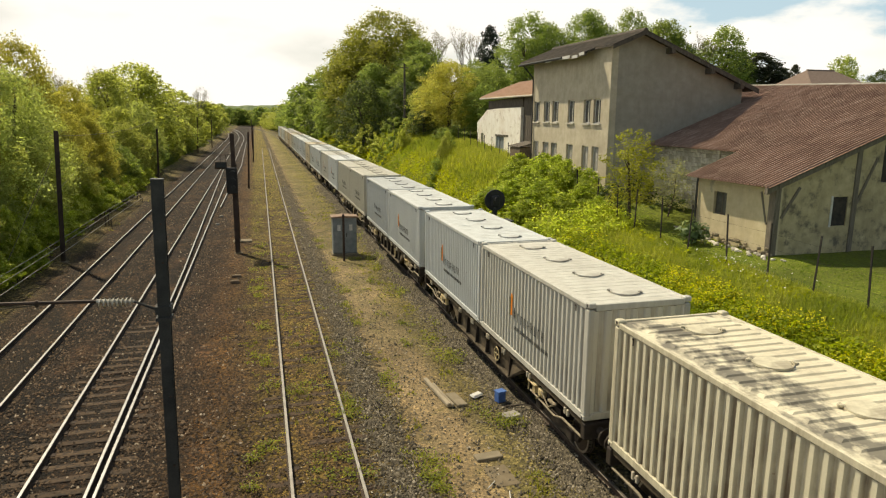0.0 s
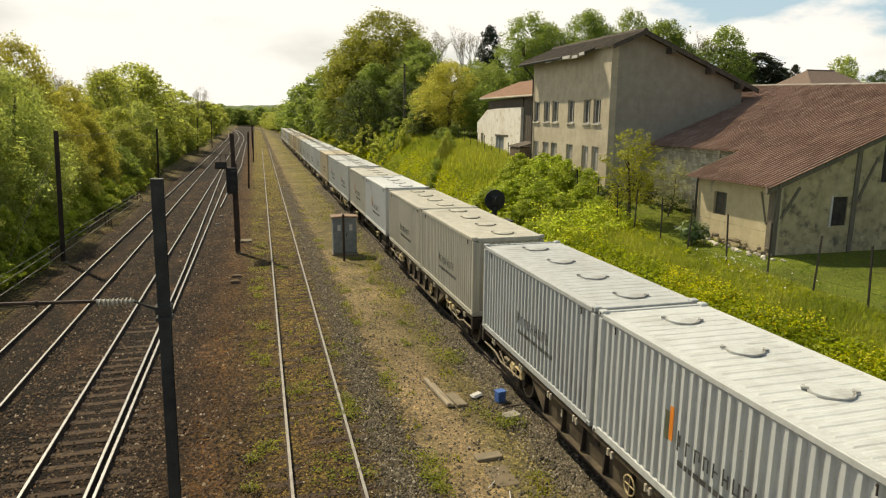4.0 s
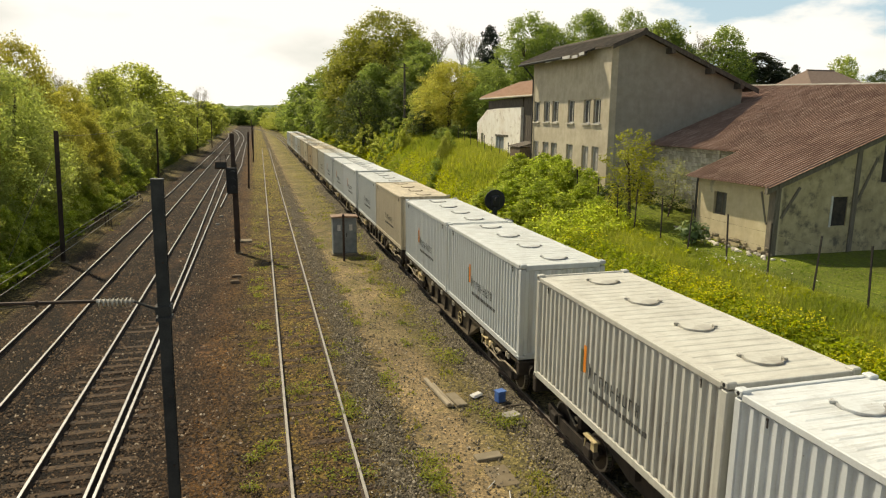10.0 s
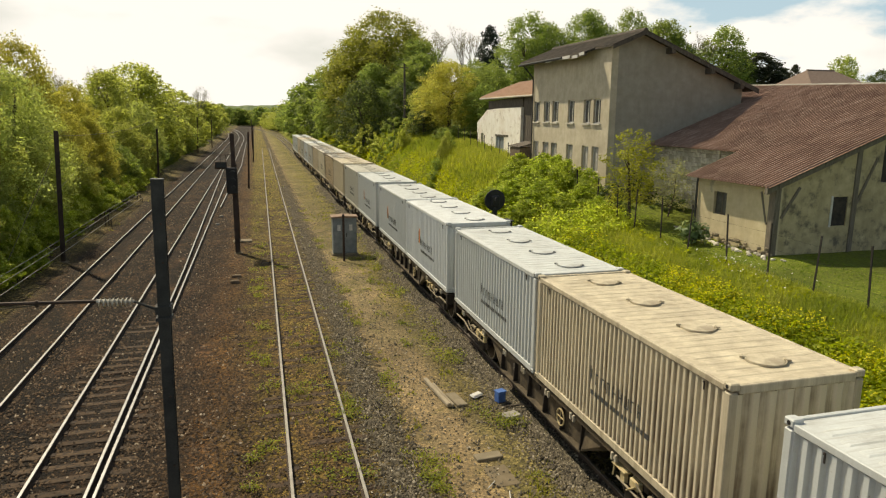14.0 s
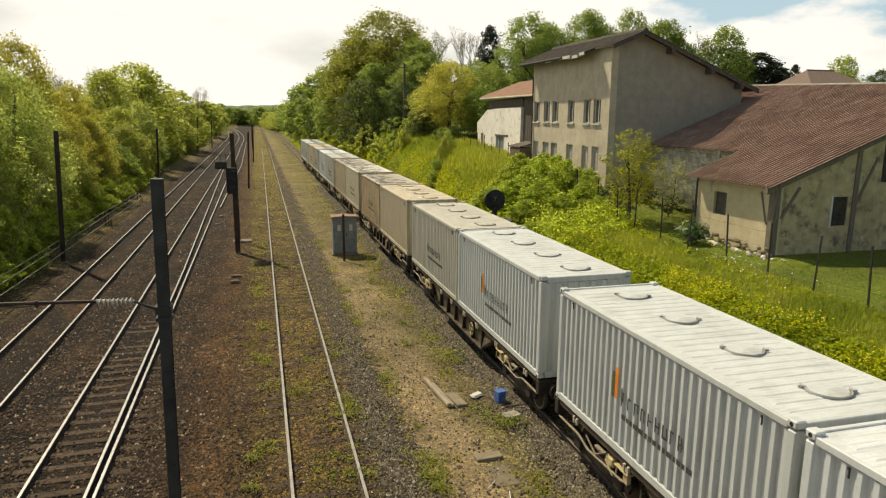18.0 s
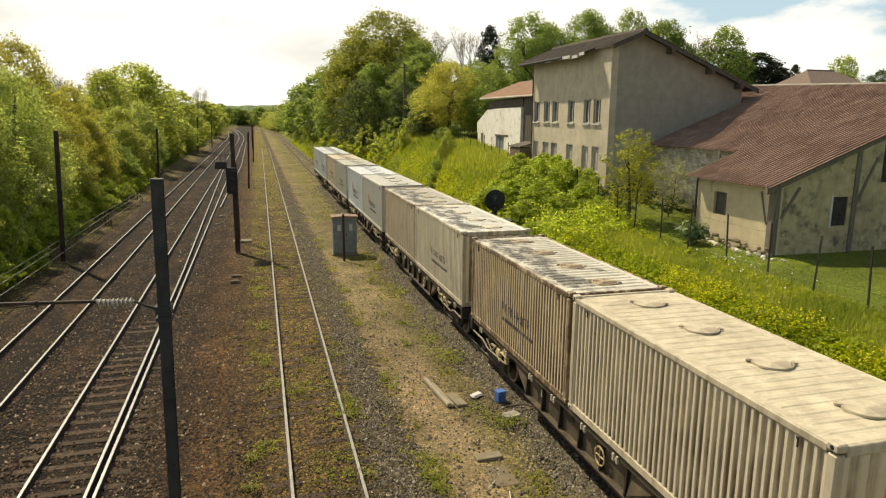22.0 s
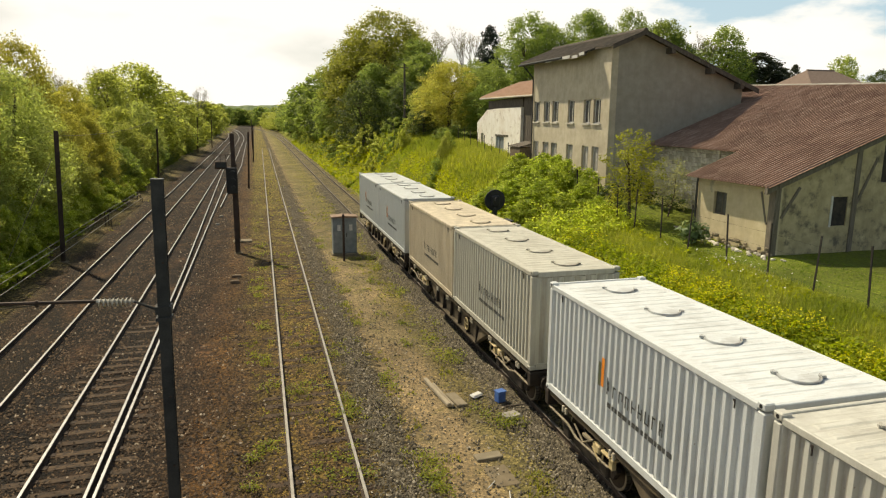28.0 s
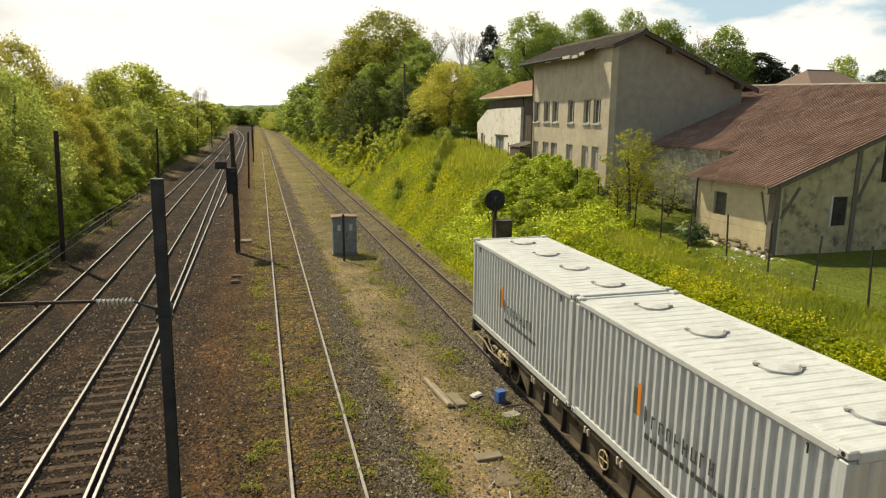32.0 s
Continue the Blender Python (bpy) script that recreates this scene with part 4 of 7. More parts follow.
HX0, HX1, HY0, HY1 = 18.85, 27.35, 34.1, 44.9
HZ = 2.6
RIDGE_X, RIDGE_Z, EAVE_L, EAVE_R = 20.5, 12.3, 11.62, 9.58


def house():
    h = thing("house", "two-storey grey rendered house with a mossy tiled roof", "house")
    win = []
    for y, w in ((35.5, 0.85), (36.75, 0.85), (38.85, 0.9), (41.15, 0.95), (42.5, 0.95), (44.15, 0.9)):
        win.append((y, w))
    up = [(y - w / 2, y + w / 2, 7.42, 8.78) for y, w in win]
    dn = [(y - w / 2, y + w / 2, 4.65, 6.1) for y, w in win]
    part("wall", wall_with_holes("x", HX0, 0.4, HY0, HY1, HZ - 1.5, EAVE_L + 0.1, up + dn), M["house_plaster"], h, "beige rendered wall with rows of windows")

    def gab(x):
        return (EAVE_L + (RIDGE_Z - EAVE_L) * (x - HX0) / (RIDGE_X - HX0) if x < RIDGE_X else RIDGE_Z + (EAVE_R - RIDGE_Z) * (x - RIDGE_X) / (HX1 - RIDGE_X)) - 0.02
    outline = [(HX0 + 0.4, HZ - 1.5), (HX1, HZ - 1.5), (HX1, gab(HX1)), (RIDGE_X, gab(RIDGE_X)), (HX0 + 0.4, gab(HX0 + 0.4))]
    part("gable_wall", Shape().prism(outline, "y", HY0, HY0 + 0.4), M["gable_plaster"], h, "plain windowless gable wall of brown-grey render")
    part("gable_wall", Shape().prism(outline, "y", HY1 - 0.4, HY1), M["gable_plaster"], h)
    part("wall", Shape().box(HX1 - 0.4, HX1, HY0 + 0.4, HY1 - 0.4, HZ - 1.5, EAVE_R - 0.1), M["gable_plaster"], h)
    for (a, b, lo, hi) in up:
        window(h, "x", HX0, 1, a, b, lo, hi)
    for (a, b, lo, hi) in dn:
        window(h, "x", HX0, 1, a, b, lo, hi, blind=True, sill=False)
    # roof slabs with eaves beyond the walls
    sl = (RIDGE_Z - EAVE_L) / (RIDGE_X - HX0)
    sr = (EAVE_R - RIDGE_Z) / (HX1 - RIDGE_X)
    xl, xr = HX0 - 0.85, HX1 + 0.7
    zl, zr = RIDGE_Z - sl * (RIDGE_X - xl), RIDGE_Z + sr * (xr - RIDGE_X)
    y0, y1 = HY0 - 0.55, HY1 + 0.5
    xn = HX0 - 0.28
    zn = RIDGE_Z - sl * (RIDGE_X - xn)
    yb = HY0 + 1.5
    roof = part("roof", Shape().prism([(xl, zl), (RIDGE_X, RIDGE_Z), (RIDGE_X, RIDGE_Z + 0.12), (xl, zl + 0.12)], "y", yb, y1).prism([(xn, zn), (RIDGE_X, RIDGE_Z), (RIDGE_X, RIDGE_Z + 0.12), (xn, zn + 0.12)], "y", y0, yb), M["tile_roof"], h, "mossy dark tiled roof slope")
    part("roof", Shape().prism([(RIDGE_X, RIDGE_Z), (xr, zr), (xr, zr + 0.12), (RIDGE_X, RIDGE_Z + 0.12)], "y", y0, y1), M["tile_roof"], h)
    ridge = Shape()
    for i in range(28):
        a = y0 + i * (y1 - y0) / 28
        ridge.tube((RIDGE_X, a, RIDGE_Z + 0.10), (RIDGE_X, a + (y1 - y0) / 28 + 0.03, RIDGE_Z + 0.115), 0.13, 0.14, 8)
    part("ridge_tile", ridge, M["tile_roof"], roof)
    # ribs of the tile courses
    ribs = Shape()
    for i in range(44):
        y = y0 + 0.12 + i * (y1 - y0 - 0.24) / 43
        for (xa, za, xb, zb) in ((xl - 0.03 if y > yb else xn - 0.03, zl if y > yb else zn, RIDGE_X, RIDGE_Z), (RIDGE_X, RIDGE_Z, xr + 0.03, zr)):
            ribs.add([(xa, y - 0.05, za + 0.12), (xa, y, za + 0.165), (xa, y + 0.05, za + 0.12), (xb, y - 0.05, zb + 0.12), (xb, y, zb + 0.165), (xb, y + 0.05, zb + 0.12)], [(0, 1, 4, 3), (1, 2, 5, 4), (0, 2, 1), (3, 4, 5)])
    tagged(part("tile_roll", ribs, M["tile_roof"], roof), kind="stuff")
    part("fascia", Shape().box(xl - 0.02, xl + 0.03, yb, y1, zl - 0.1, zl + 0.10), M["timber"], h)
    part("verge_board", Shape().prism([(RIDGE_X, RIDGE_Z - 0.14), (xr, zr - 0.14), (xr, zr + 0.02), (RIDGE_X, RIDGE_Z + 0.02)], "y", y0 - 0.03, y0 + 0.02), M["timber"], h)
    part("verge_board", Shape().prism([(xn, zn - 0.14), (RIDGE_X, RIDGE_Z - 0.14), (RIDGE_X, RIDGE_Z + 0.02), (xn, zn + 0.02)], "y", y0 - 0.03, y0 + 0.02), M["timber"], h)
    for x in (22.3, 24.9, 26.9):
        z = RIDGE_Z + sr * (x - RIDGE_X)
        part("purlin_end", Shape().box(x - 0.14, x + 0.14, y0 - 0.01, HY0, z - 0.34, z - 0.03), M["timber"], h)
    for i, (ya, yb, dz) in enumerate(((35.7, 36.3, 0.05), (36.5, 37.2, -0.05), (37.5, 39.0, 0.0), (40.2, 41.0, -0.04))):
        part("eave_board", Shape().box(xl - 0.05, xl - 0.025, ya, yb, zl - 0.12 + dz, zl + 0.05 + dz, bevel=0.004), M["white_wood"], h, "peeling pale board at the eaves")
    part("gutter", Shape().tube((xl - 0.07, 38.5, zl - 0.02), (xl - 0.07, y1, zl - 0.04), 0.07, 0.07, 8), M["mast"], h)
    part("downpipe", Shape().tube((xl - 0.02, HY1 - 0.2, zl - 0.1), (HX0 - 0.08, HY1 - 0.12, zl - 0.9), 0.05, 0.05, 8).tube((HX0 - 0.08, HY1 - 0.12, zl - 0.9), (HX0 - 0.08, HY1 - 0.12, HZ), 0.05, 0.05, 8), M["mast"], h)


house()

# roof plane of the barn: height at x
BZ0, BX0, BSL = 5.25, 18.55, 0.385


def ridge_x(y):
    """The barn's ridge runs slightly askew to its eaves."""
    return 29.0 + 0.0775 * (y - 21.1)



def roof_z(x):
    return BZ0 + BSL * (x - BX0)


def corrugated(x0, x1, y0, y1, pitch=0.2, amp=0.065):
    """A ribbed sheet on the barn's roof plane, ribs running down the slope."""
    s = Shape()
    n = int((y1 - y0) / pitch)
    prof = []
    for i in range(n):
        a = y0 + i * pitch
        prof += [(a, 0), (a + pitch * 0.3, 0), (a + pitch * 0.45, amp), (a + pitch * 0.7, amp), (a + pitch * 0.85, 0)]
    prof.append((y1, 0))
    v, f = [], []
    for end in (lambda y: x0, x1 if callable(x1) else lambda y: x1):
        for dz in (0.0, -0.03):
            v += [(end(y), y, roof_z(end(y)) + z + dz) for y, z in prof]
    k = len(prof)
    for i in range(k - 1):
        f += [(i, i + 1, 2 * k + i + 1, 2 * k + i), (k + i, 3 * k + i, 3 * k + i + 1, k + i + 1), (i, k + i, k + i + 1, i + 1), (2 * k + i, 2 * k + i + 1, 3 * k + i + 1, 3 * k + i)]
    return s.add(v, f)


def barn():
    b = thing("barn", "old ochre rendered timber barn with a red-brown sheet roof", "barn")
    x0, x1, y0, y1 = 19.1, 29.0, 21.4, 26.2
    zb = 1.2
    part("wall", wall_with_holes("x", x0, 0.35, y0, y1, zb, roof_z(x0) - 0.06, [(24.15, 24.98, 3.72, 4.7)]), M["barn_plaster"], b, "ochre wall facing the tracks")
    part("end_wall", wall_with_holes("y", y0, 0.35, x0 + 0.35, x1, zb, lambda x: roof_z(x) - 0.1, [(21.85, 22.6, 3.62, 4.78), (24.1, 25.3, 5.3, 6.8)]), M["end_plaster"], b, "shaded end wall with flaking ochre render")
    part("wall", wall_with_holes("y", y1 - 0.35, 0.35, x0 + 0.35, x1, zb, lambda x: roof_z(x) - 0.1, []), M["mortar"], b)
    roof = part("roof", corrugated(21.25, ridge_x, 21.1, 34.05), M["sheet_roof"], b, "ribbed red-brown roof sheets")
    part("roof", corrugated(BX0, 21.25, 21.1, 26.35), M["sheet_roof"], b, "ribbed red-brown roof sheets")
    part("roof", corrugated(27.45, ridge_x, 34.05, 36.8), M["sheet_roof"], b)
    ra, rb = ridge_x(21.1), ridge_x(36.8)
    za, zc = roof_z(ra), roof_z(rb)
    back = Shape().add([(ra, 21.1, za), (rb, 36.8, zc), (rb + 9, 36.8, zc - 3.4), (ra + 9, 21.1, za - 3.4), (ra, 21.1, za - 0.06), (rb, 36.8, zc - 0.06), (rb + 9, 36.8, zc - 3.46), (ra + 9, 21.1, za - 3.46)], [(0, 1, 2, 3), (4, 5, 6, 7), (0, 1, 5, 4), (1, 2, 6, 5), (2, 3, 7, 6), (3, 0, 4, 7)])
    part("roof", back, M["sheet_roof"], b)
    part("ridge_cap", Shape().tube((ra, 21.05, za + 0.03), (rb, 36.8, zc + 0.03), 0.07, 0.07, 8), M["concrete"], roof)
    # timber frame on the end wall
    for x, w in ((19.12, 0.12), (22.8, 0.12), (26.9, 0.13)):
        part("post", Shape().box(x - 0.02, x + 2 * w - 0.02, y0 - 0.05, y0 + 0.1, zb, roof_z(x + w) - 0.15, bevel=0.02), M["barn_timber"], b)
    for xa, za, xb, zb2 in ((19.45, 4.0, 20.2, 5.2), (23.0, 4.5, 23.8, 6.3)):
        s = Shape()
        d = Vector((xb - xa, 0, zb2 - za)).normalized()
        n = Vector((-d.z, 0, d.x)) * 0.055
        p = [Vector((xa, 0, za)) + n, Vector((xa, 0, za)) - n, Vector((xb, 0, zb2)) - n, Vector((xb, 0, zb2)) + n]
        part("brace", s.prism([(q.x, q.z) for q in p], "y", y0 - 0.04, y0 + 0.05), M["barn_timber"], b)
    part("wall_plate", Shape().prism([(BX0, roof_z(BX0) - 0.28), (x1, roof_z(x1) - 0.28), (x1, roof_z(x1) - 0.05), (BX0, roof_z(BX0) - 0.05)], "y", 21.2, 21.36), M["barn_timber"], b)
    part("post", Shape().box(x0 - 0.04, x0 + 0.1, y0 - 0.06, y0 + 0.28, zb, roof_z(x0) - 0.1, bevel=0.02), M["barn_timber"], b)
    s = Shape()
    p = [(21.7, 3.75), (21.76, 3.72), (22.16, 4.95), (22.1, 5.0)]
    part("brace", s.prism(p, "x", x0 - 0.035, x0 + 0.05), M["barn_timber"], b)
    part("downpipe", Shape().tube((x0 - 0.07, y1 - 0.1, roof_z(x0) - 0.2), (x0 - 0.07, y1 - 0.1, zb + 1.2), 0.05, 0.05, 8), M["mast"], b)
    window(b, "x", x0, 1, 24.15, 24.98, 3.72, 4.7, sill=False, frame_mat="timber")
    part("hatch", Shape().box(21.85, 22.6, y0 + 0.05, y0 + 0.09, 3.62, 4.78), M["iron_post"], b, "dark boarded hatch")
    part("hatch_frame", Shape().box(21.76, 21.85, y0 - 0.03, y0 + 0.1, 3.58, 4.82), M["white_wood"], b, "chipped pale frame board")
    part("hatch", Shape().box(24.1, 25.3, y0 + 0.25, y0 + 0.29, 5.3, 6.8), M["iron_post"], b)
    w = thing("stone_wall", "weathered pale rubble stone wall under the sheet roof", "wall")
    part("core", Shape().box(21.84, 22.2, 26.35, 34.05, 1.5, roof_z(21.84) - 0.12), M["mortar"], w)
    rng = random.Random(3)
    meshes = []
    for ln in (0.32, 0.42, 0.55):
        meshes.append((ln, Shape().box(0, 0.10, 0.012, ln - 0.012, 0.012, 0.228, bevel=0.02).mesh("stone", M["stone"])))
    z, n = 2.6, 0
    while z < roof_z(21.76) - 0.35:
        y = 26.4 + rng.uniform(0, 0.25)
        tall = rng.uniform(0.72, 1.25)
        while y < 33.5 and n < 290:
            ln, me = rng.choice(meshes)
            long = rng.uniform(0.75, 1.3)
            part("stone", me, None, w, at=pose(21.76 + rng.uniform(-0.03, 0.03), y, z + rng.uniform(-0.015, 0.015), rng.uniform(-2, 2), 0, 0) @ Matrix.Diagonal((1, long, tall, 1)))
            y += ln * long
            n += 1
        z += 0.24 * tall


barn()


def shed():
    s = thing("shed", "whitewashed shed with an orange clay tile roof", "shed")
    x = 19.4
    door, slot = (52.05, 54.0), (57.2, 57.9)
    wall = Shape()
    # the wall facing the tracks, higher towards the house, its far end worn to a slant
    for a, b, lo, top_a, top_b in ((48.5, door[0], 2.8, 8.45, 8.4), (door[0], door[1], 6.12, 8.4, 8.36), (door[1], 56.4, 2.8, 8.36, 8.27), (56.4, slot[0], 2.8, 8.27, 7.9), (slot[0], slot[1], 6.3, 7.9, 7.62), (slot[0], slot[1], 2.8, 4.95, 4.95), (slot[1], 59.0, 2.8, 7.62, 7.2)):
        wall.prism([(a, lo), (b, lo), (b, top_b), (a, top_a)], "x", x, x + 0.35)
    part("wall", wall, M["white_plaster"], s, "flaking whitewashed wall")
    part("recess", Shape().box(x + 0.2, x + 0.24, slot[0], slot[1], 4.95, 6.3), M["black"], s)
    part("wall", Shape().prism([(44.95, 2.8), (48.5, 2.8), (48.5, 9.3), (44.95, 9.45)], "x", x + 0.25, x + 0.5), M["timber"], s, "dark boarded wall")
    for i in range(8):
        y = 45.0 + i * 0.44
        part("plank", Shape().box(x + 0.215, x + 0.25, y, y + 0.41, 2.8, 9.25, bevel=0.008), M["timber"], s)
    # dark boards put where the shade band lies below the eaves
    part("loft_board", Shape().prism([(48.5, 8.46), (56.4, 8.28), (56.4, 9.0), (48.5, 9.25)], "x", x + 0.15, x + 0.3), M["timber"], s, "dark weathered boarding under the eaves")
    part("end_wall", Shape().box(x + 0.3, 24, 58.6, 58.9, 2.8, 7.2), M["white_plaster"], s)
    d = part("door", Shape().box(x + 0.12, x + 0.18, door[0], door[1], 2.8, 6.1), M["door_paint"], s, "blue-grey plank door")
    for i in range(5):
        y = door[0] + 0.1 + i * 0.4
        part("plank", Shape().box(x + 0.095, x + 0.121, y, y + 0.36, 2.8, 6.08), M["door_paint"], d)
    part("lintel", Shape().box(x - 0.03, x + 0.1, door[0] - 1.0, door[1] + 0.1, 6.13, 6.28), M["timber"], s)
    e0, e1 = 44.95, 57.6
    roof = part("roof", Shape().prism([(19.22, 9.24), (22.9, 10.6), (22.9, 10.72), (19.22, 9.36)], "y", e0, e1), M["orange_tile"], s, "orange clay tile roof")
    ribs = Shape()
    for i in range(36):
        y = e0 + 0.15 + i * (e1 - e0 - 0.3) / 35
        ribs.add([(19.18, y - 0.07, 9.345), (19.18, y, 9.415), (19.18, y + 0.07, 9.345), (22.9, y - 0.07, 10.72), (22.9, y, 10.79), (22.9, y + 0.07, 10.72)], [(0, 1, 4, 3), (1, 2, 5, 4), (0, 2, 1), (3, 4, 5)])
    tagged(part("tile_roll", ribs, M["orange_tile"], roof), kind="stuff")
    part("gutter", Shape().tube((19.16, e0, 9.25), (19.16, e1, 9.21), 0.07, 0.07, 8), M["sill"], s)


shed()


def hutch():
    """A low timber hutch in the corner between the shed and the house."""
    z = height(18.5, 46.4)
    h = thing("hutch", "low brown timber hutch between the shed and the house", "hutch", at=pose(18.55, 46.3, z))
    part("body", Shape().box(-0.4, 0.8, -1.0, 1.0, -0.3, 1.15, bevel=0.02), M["board"], h)
    for i in range(7):
        y = -0.98 + i * 0.28
        part("plank", Shape().box(-0.43, -0.402, y, y + 0.26, -0.2, 1.12), M["board"], h)
    part("lid", Shape().prism([(-0.5, 1.18), (0.85, 1.5), (0.85, 1.56), (-0.5, 1.24)], "y", -1.1, 1.1), M["timber"], h, "dark sloping lid")


hutch()


def far_house():
    h = thing("far_house", "distant house with a faded brown hipped roof", "house")
    part("wall", Shape().box(67.2, 75.0, 71, 77, height(68, 74) - 1, 11.95), M["gable_plaster"], h)
    v = [(66.6, 70.6, 11.9), (75.6, 70.6, 11.9), (75.6, 77.4, 11.9), (66.6, 77.4, 11.9), (68.9, 74, 13.8), (73.2, 74, 13.8)]
    part("roof", Shape().add(v, [(0, 1, 5, 4), (1, 2, 5), (2, 3, 4, 5), (3, 0, 4), (3, 2, 1, 0)]), M["far_roof"], h)
    part("ridge", Shape().tube((68.9, 74, 13.8), (73.2, 74, 13.8), 0.1, 0.1, 8), M["far_roof"], h)


far_house()

# ---- lineside things ----


def beam_mast():
    m = thing("catenary_mast", "dark grey steel beam mast with a wire support arm", "mast", at=pose(-1.60, 11.0, 0, 0, 1.0, 0))
    h = Shape()
    out = [(-0.086, -0.09), (0.086, -0.09), (0.086, -0.074), (0.02, -0.074), (0.02, 0.074), (0.086, 0.074), (0.086, 0.09), (-0.086, 0.09), (-0.086, 0.074), (-0.02, 0.074), (-0.02, -0.074), (-0.086, -0.074)]
    beam = part("beam", h.prism(out, "z", -0.3, 6.87), M["mast"], m)
    part("end_plate", Shape().box(-0.09, 0.09, -0.094, 0.094, 6.87, 6.885), M["mast"], beam)
    part("clamp", Shape().box(-0.12, 0.115, -0.12, 0.115, 4.78, 4.9), M["mast"], m)
    part("clamp", Shape().box(-0.12, 0.115, -0.12, 0.115, 4.66, 4.72), M["mast"], m)
    part("link", Shape().tube((-0.13, -0.05, 4.86), (-0.42, -0.05, 4.99), 0.022, 0.022, 8), M["mast"], m)
    ins = part("insulator", Shape().tube((-0.42, -0.05, 4.99), (-0.95, -0.05, 5.02), 0.03, 0.03, 10), M["insulator"], m, "ribbed glass insulator")
    for i in range(8):
        x = -0.46 - i * 0.062
        part("insulator_disc", Shape().tube((x, -0.05, 4.99), (x - 0.026, -0.05, 4.993), 0.075, 0.05, 14), M["insulator"], ins)
    part("arm", Shape().tube((-0.95, -0.05, 5.02), (-5.6, -0.05, 5.1), 0.028, 0.028, 8), M["mast_rust"], m)
    part("stay", Shape().tube((-1.75, -0.05, 5.0), (-5.6, -0.05, 4.72), 0.012, 0.012, 6), M["wire"], m)
    part("fitting", Shape().box(-1.78, -1.74, -0.075, -0.025, 4.97, 5.07), M["mast_rust"], m)
    for z in (6.2, 5.6, 3.4, 2.2):
        part("bolt", Shape().tube((0.03, -0.096, z), (0.03, -0.11, z), 0.018, 0.018, 6), M["mast_rust"], m)
    part("footing", Shape().box(-0.4, 0.4, -0.4, 0.4, -0.5, -0.1, bevel=0.03), M["concrete"], m)


beam_mast()


def lattice_mast(x, y, top, lean=0.0, r=0.095):
    m = thing("line_mast", "slim rusty steel overhead line mast", "mast", "masts along the line", at=pose(x, y, height(x, y), 0, lean, 0))
    z = top - height(x, y)
    part("pole", Shape().prism([(-r, -r), (r, -r), (r, -r + 0.03), (0.02, -r + 0.03), (0.02, r - 0.03), (r, r - 0.03), (r, r), (-r, r), (-r, r - 0.03), (-0.02, r - 0.03), (-0.02, -r + 0.03), (-r, -r + 0.03)], "z", -0.4, z), M["mast_rust"], m)
    part("footing", Shape().box(-0.22, 0.22, -0.22, 0.22, -0.4, 0.04, bevel=0.03), M["earth_slab"], m)


for row in ((-10.33, 39.6, 6.9, 2.4), (-11.3, 85.4, 6.0, 2.0), (-11.0, 139.5, 7.1, 2.0), (-10.0, 167, 6.4, 2.0), (-1.0, 75.6, 5.9, 2.0), (-0.6, 117.4, 6.0, 1.5), (-0.9, 160, 6.6, 0.0), (16.2, 66, 8.4, 0.0)):
    lattice_mast(*row)


def signal_mast():
    m = thing("signal_mast", "rusty dark signal mast with a black signal head", "railway signal", at=pose(-1.3, 40.3, -0.15))
    part("post", Shape().box(-0.14, 0.10, -0.12, 0.12, -0.3, 6.9, bevel=0.02), M["mast_rust"], m)
    hd = part("signal_head", Shape().box(-0.44, 0.18, -0.45, -0.12, 3.5, 5.0, bevel=0.06), M["black"], m)
    for z in (3.85, 4.28, 4.7):
        part("hood", Shape().tube((-0.06, -0.45, z), (-0.06, -0.62, z), 0.13, 0.13, 12), M["black"], hd)
    part("bracket", Shape().box(-1.05, -0.14, -0.05, 0.05, 4.88, 4.95), M["mast_rust"], m)
    for x in (-1.02, -0.7, -0.4):
        part("guard_rail", Shape().tube((x, -0.3, 5.34), (x, -0.3, 5.72), 0.018, 0.018, 6), M["mast_rust"], m)
    part("guard_rail", Shape().tube((-1.02, -0.3, 5.70), (-0.14, -0.12, 5.70), 0.018, 0.018, 6), M["mast_rust"], m)
    bx = part("equipment_box", Shape().box(-1.0, -0.36, -0.35, 0.1, 4.95, 5.35, bevel=0.05), M["mast_rust"], m)
    part("box_door", Shape().box(-0.93, -0.43, -0.37, -0.351, 5.0, 5.3), M["mast"], bx)
    for i in range(14):
        part("rung", Shape().tube((-0.14, 0.18, 0.5 + i * 0.33), (0.1, 0.18, 0.5 + i * 0.33), 0.014, 0.014, 5), M["mast_rust"], m)
    for x in (-0.15, 0.11):
        part("ladder_rail", Shape().tube((x, 0.18, 0), (x, 0.18, 5.2), 0.018, 0.018, 6), M["mast_rust"], m)
    part("rear_post", Shape().box(-0.06, 0.06, 3.6, 3.72, -0.3, 4.9, bevel=0.02), M["mast_rust"], m)
    part("footing", Shape().box(-0.4, 0.75, 3.3, 4.1, -0.2, 0.08, bevel=0.04), M["earthy"], m)
    part("footing", Shape().box(-0.22, 0.22, -0.22, 0.22, -0.2, 0.04, bevel=0.04), M["earth_slab"], m)


signal_mast()


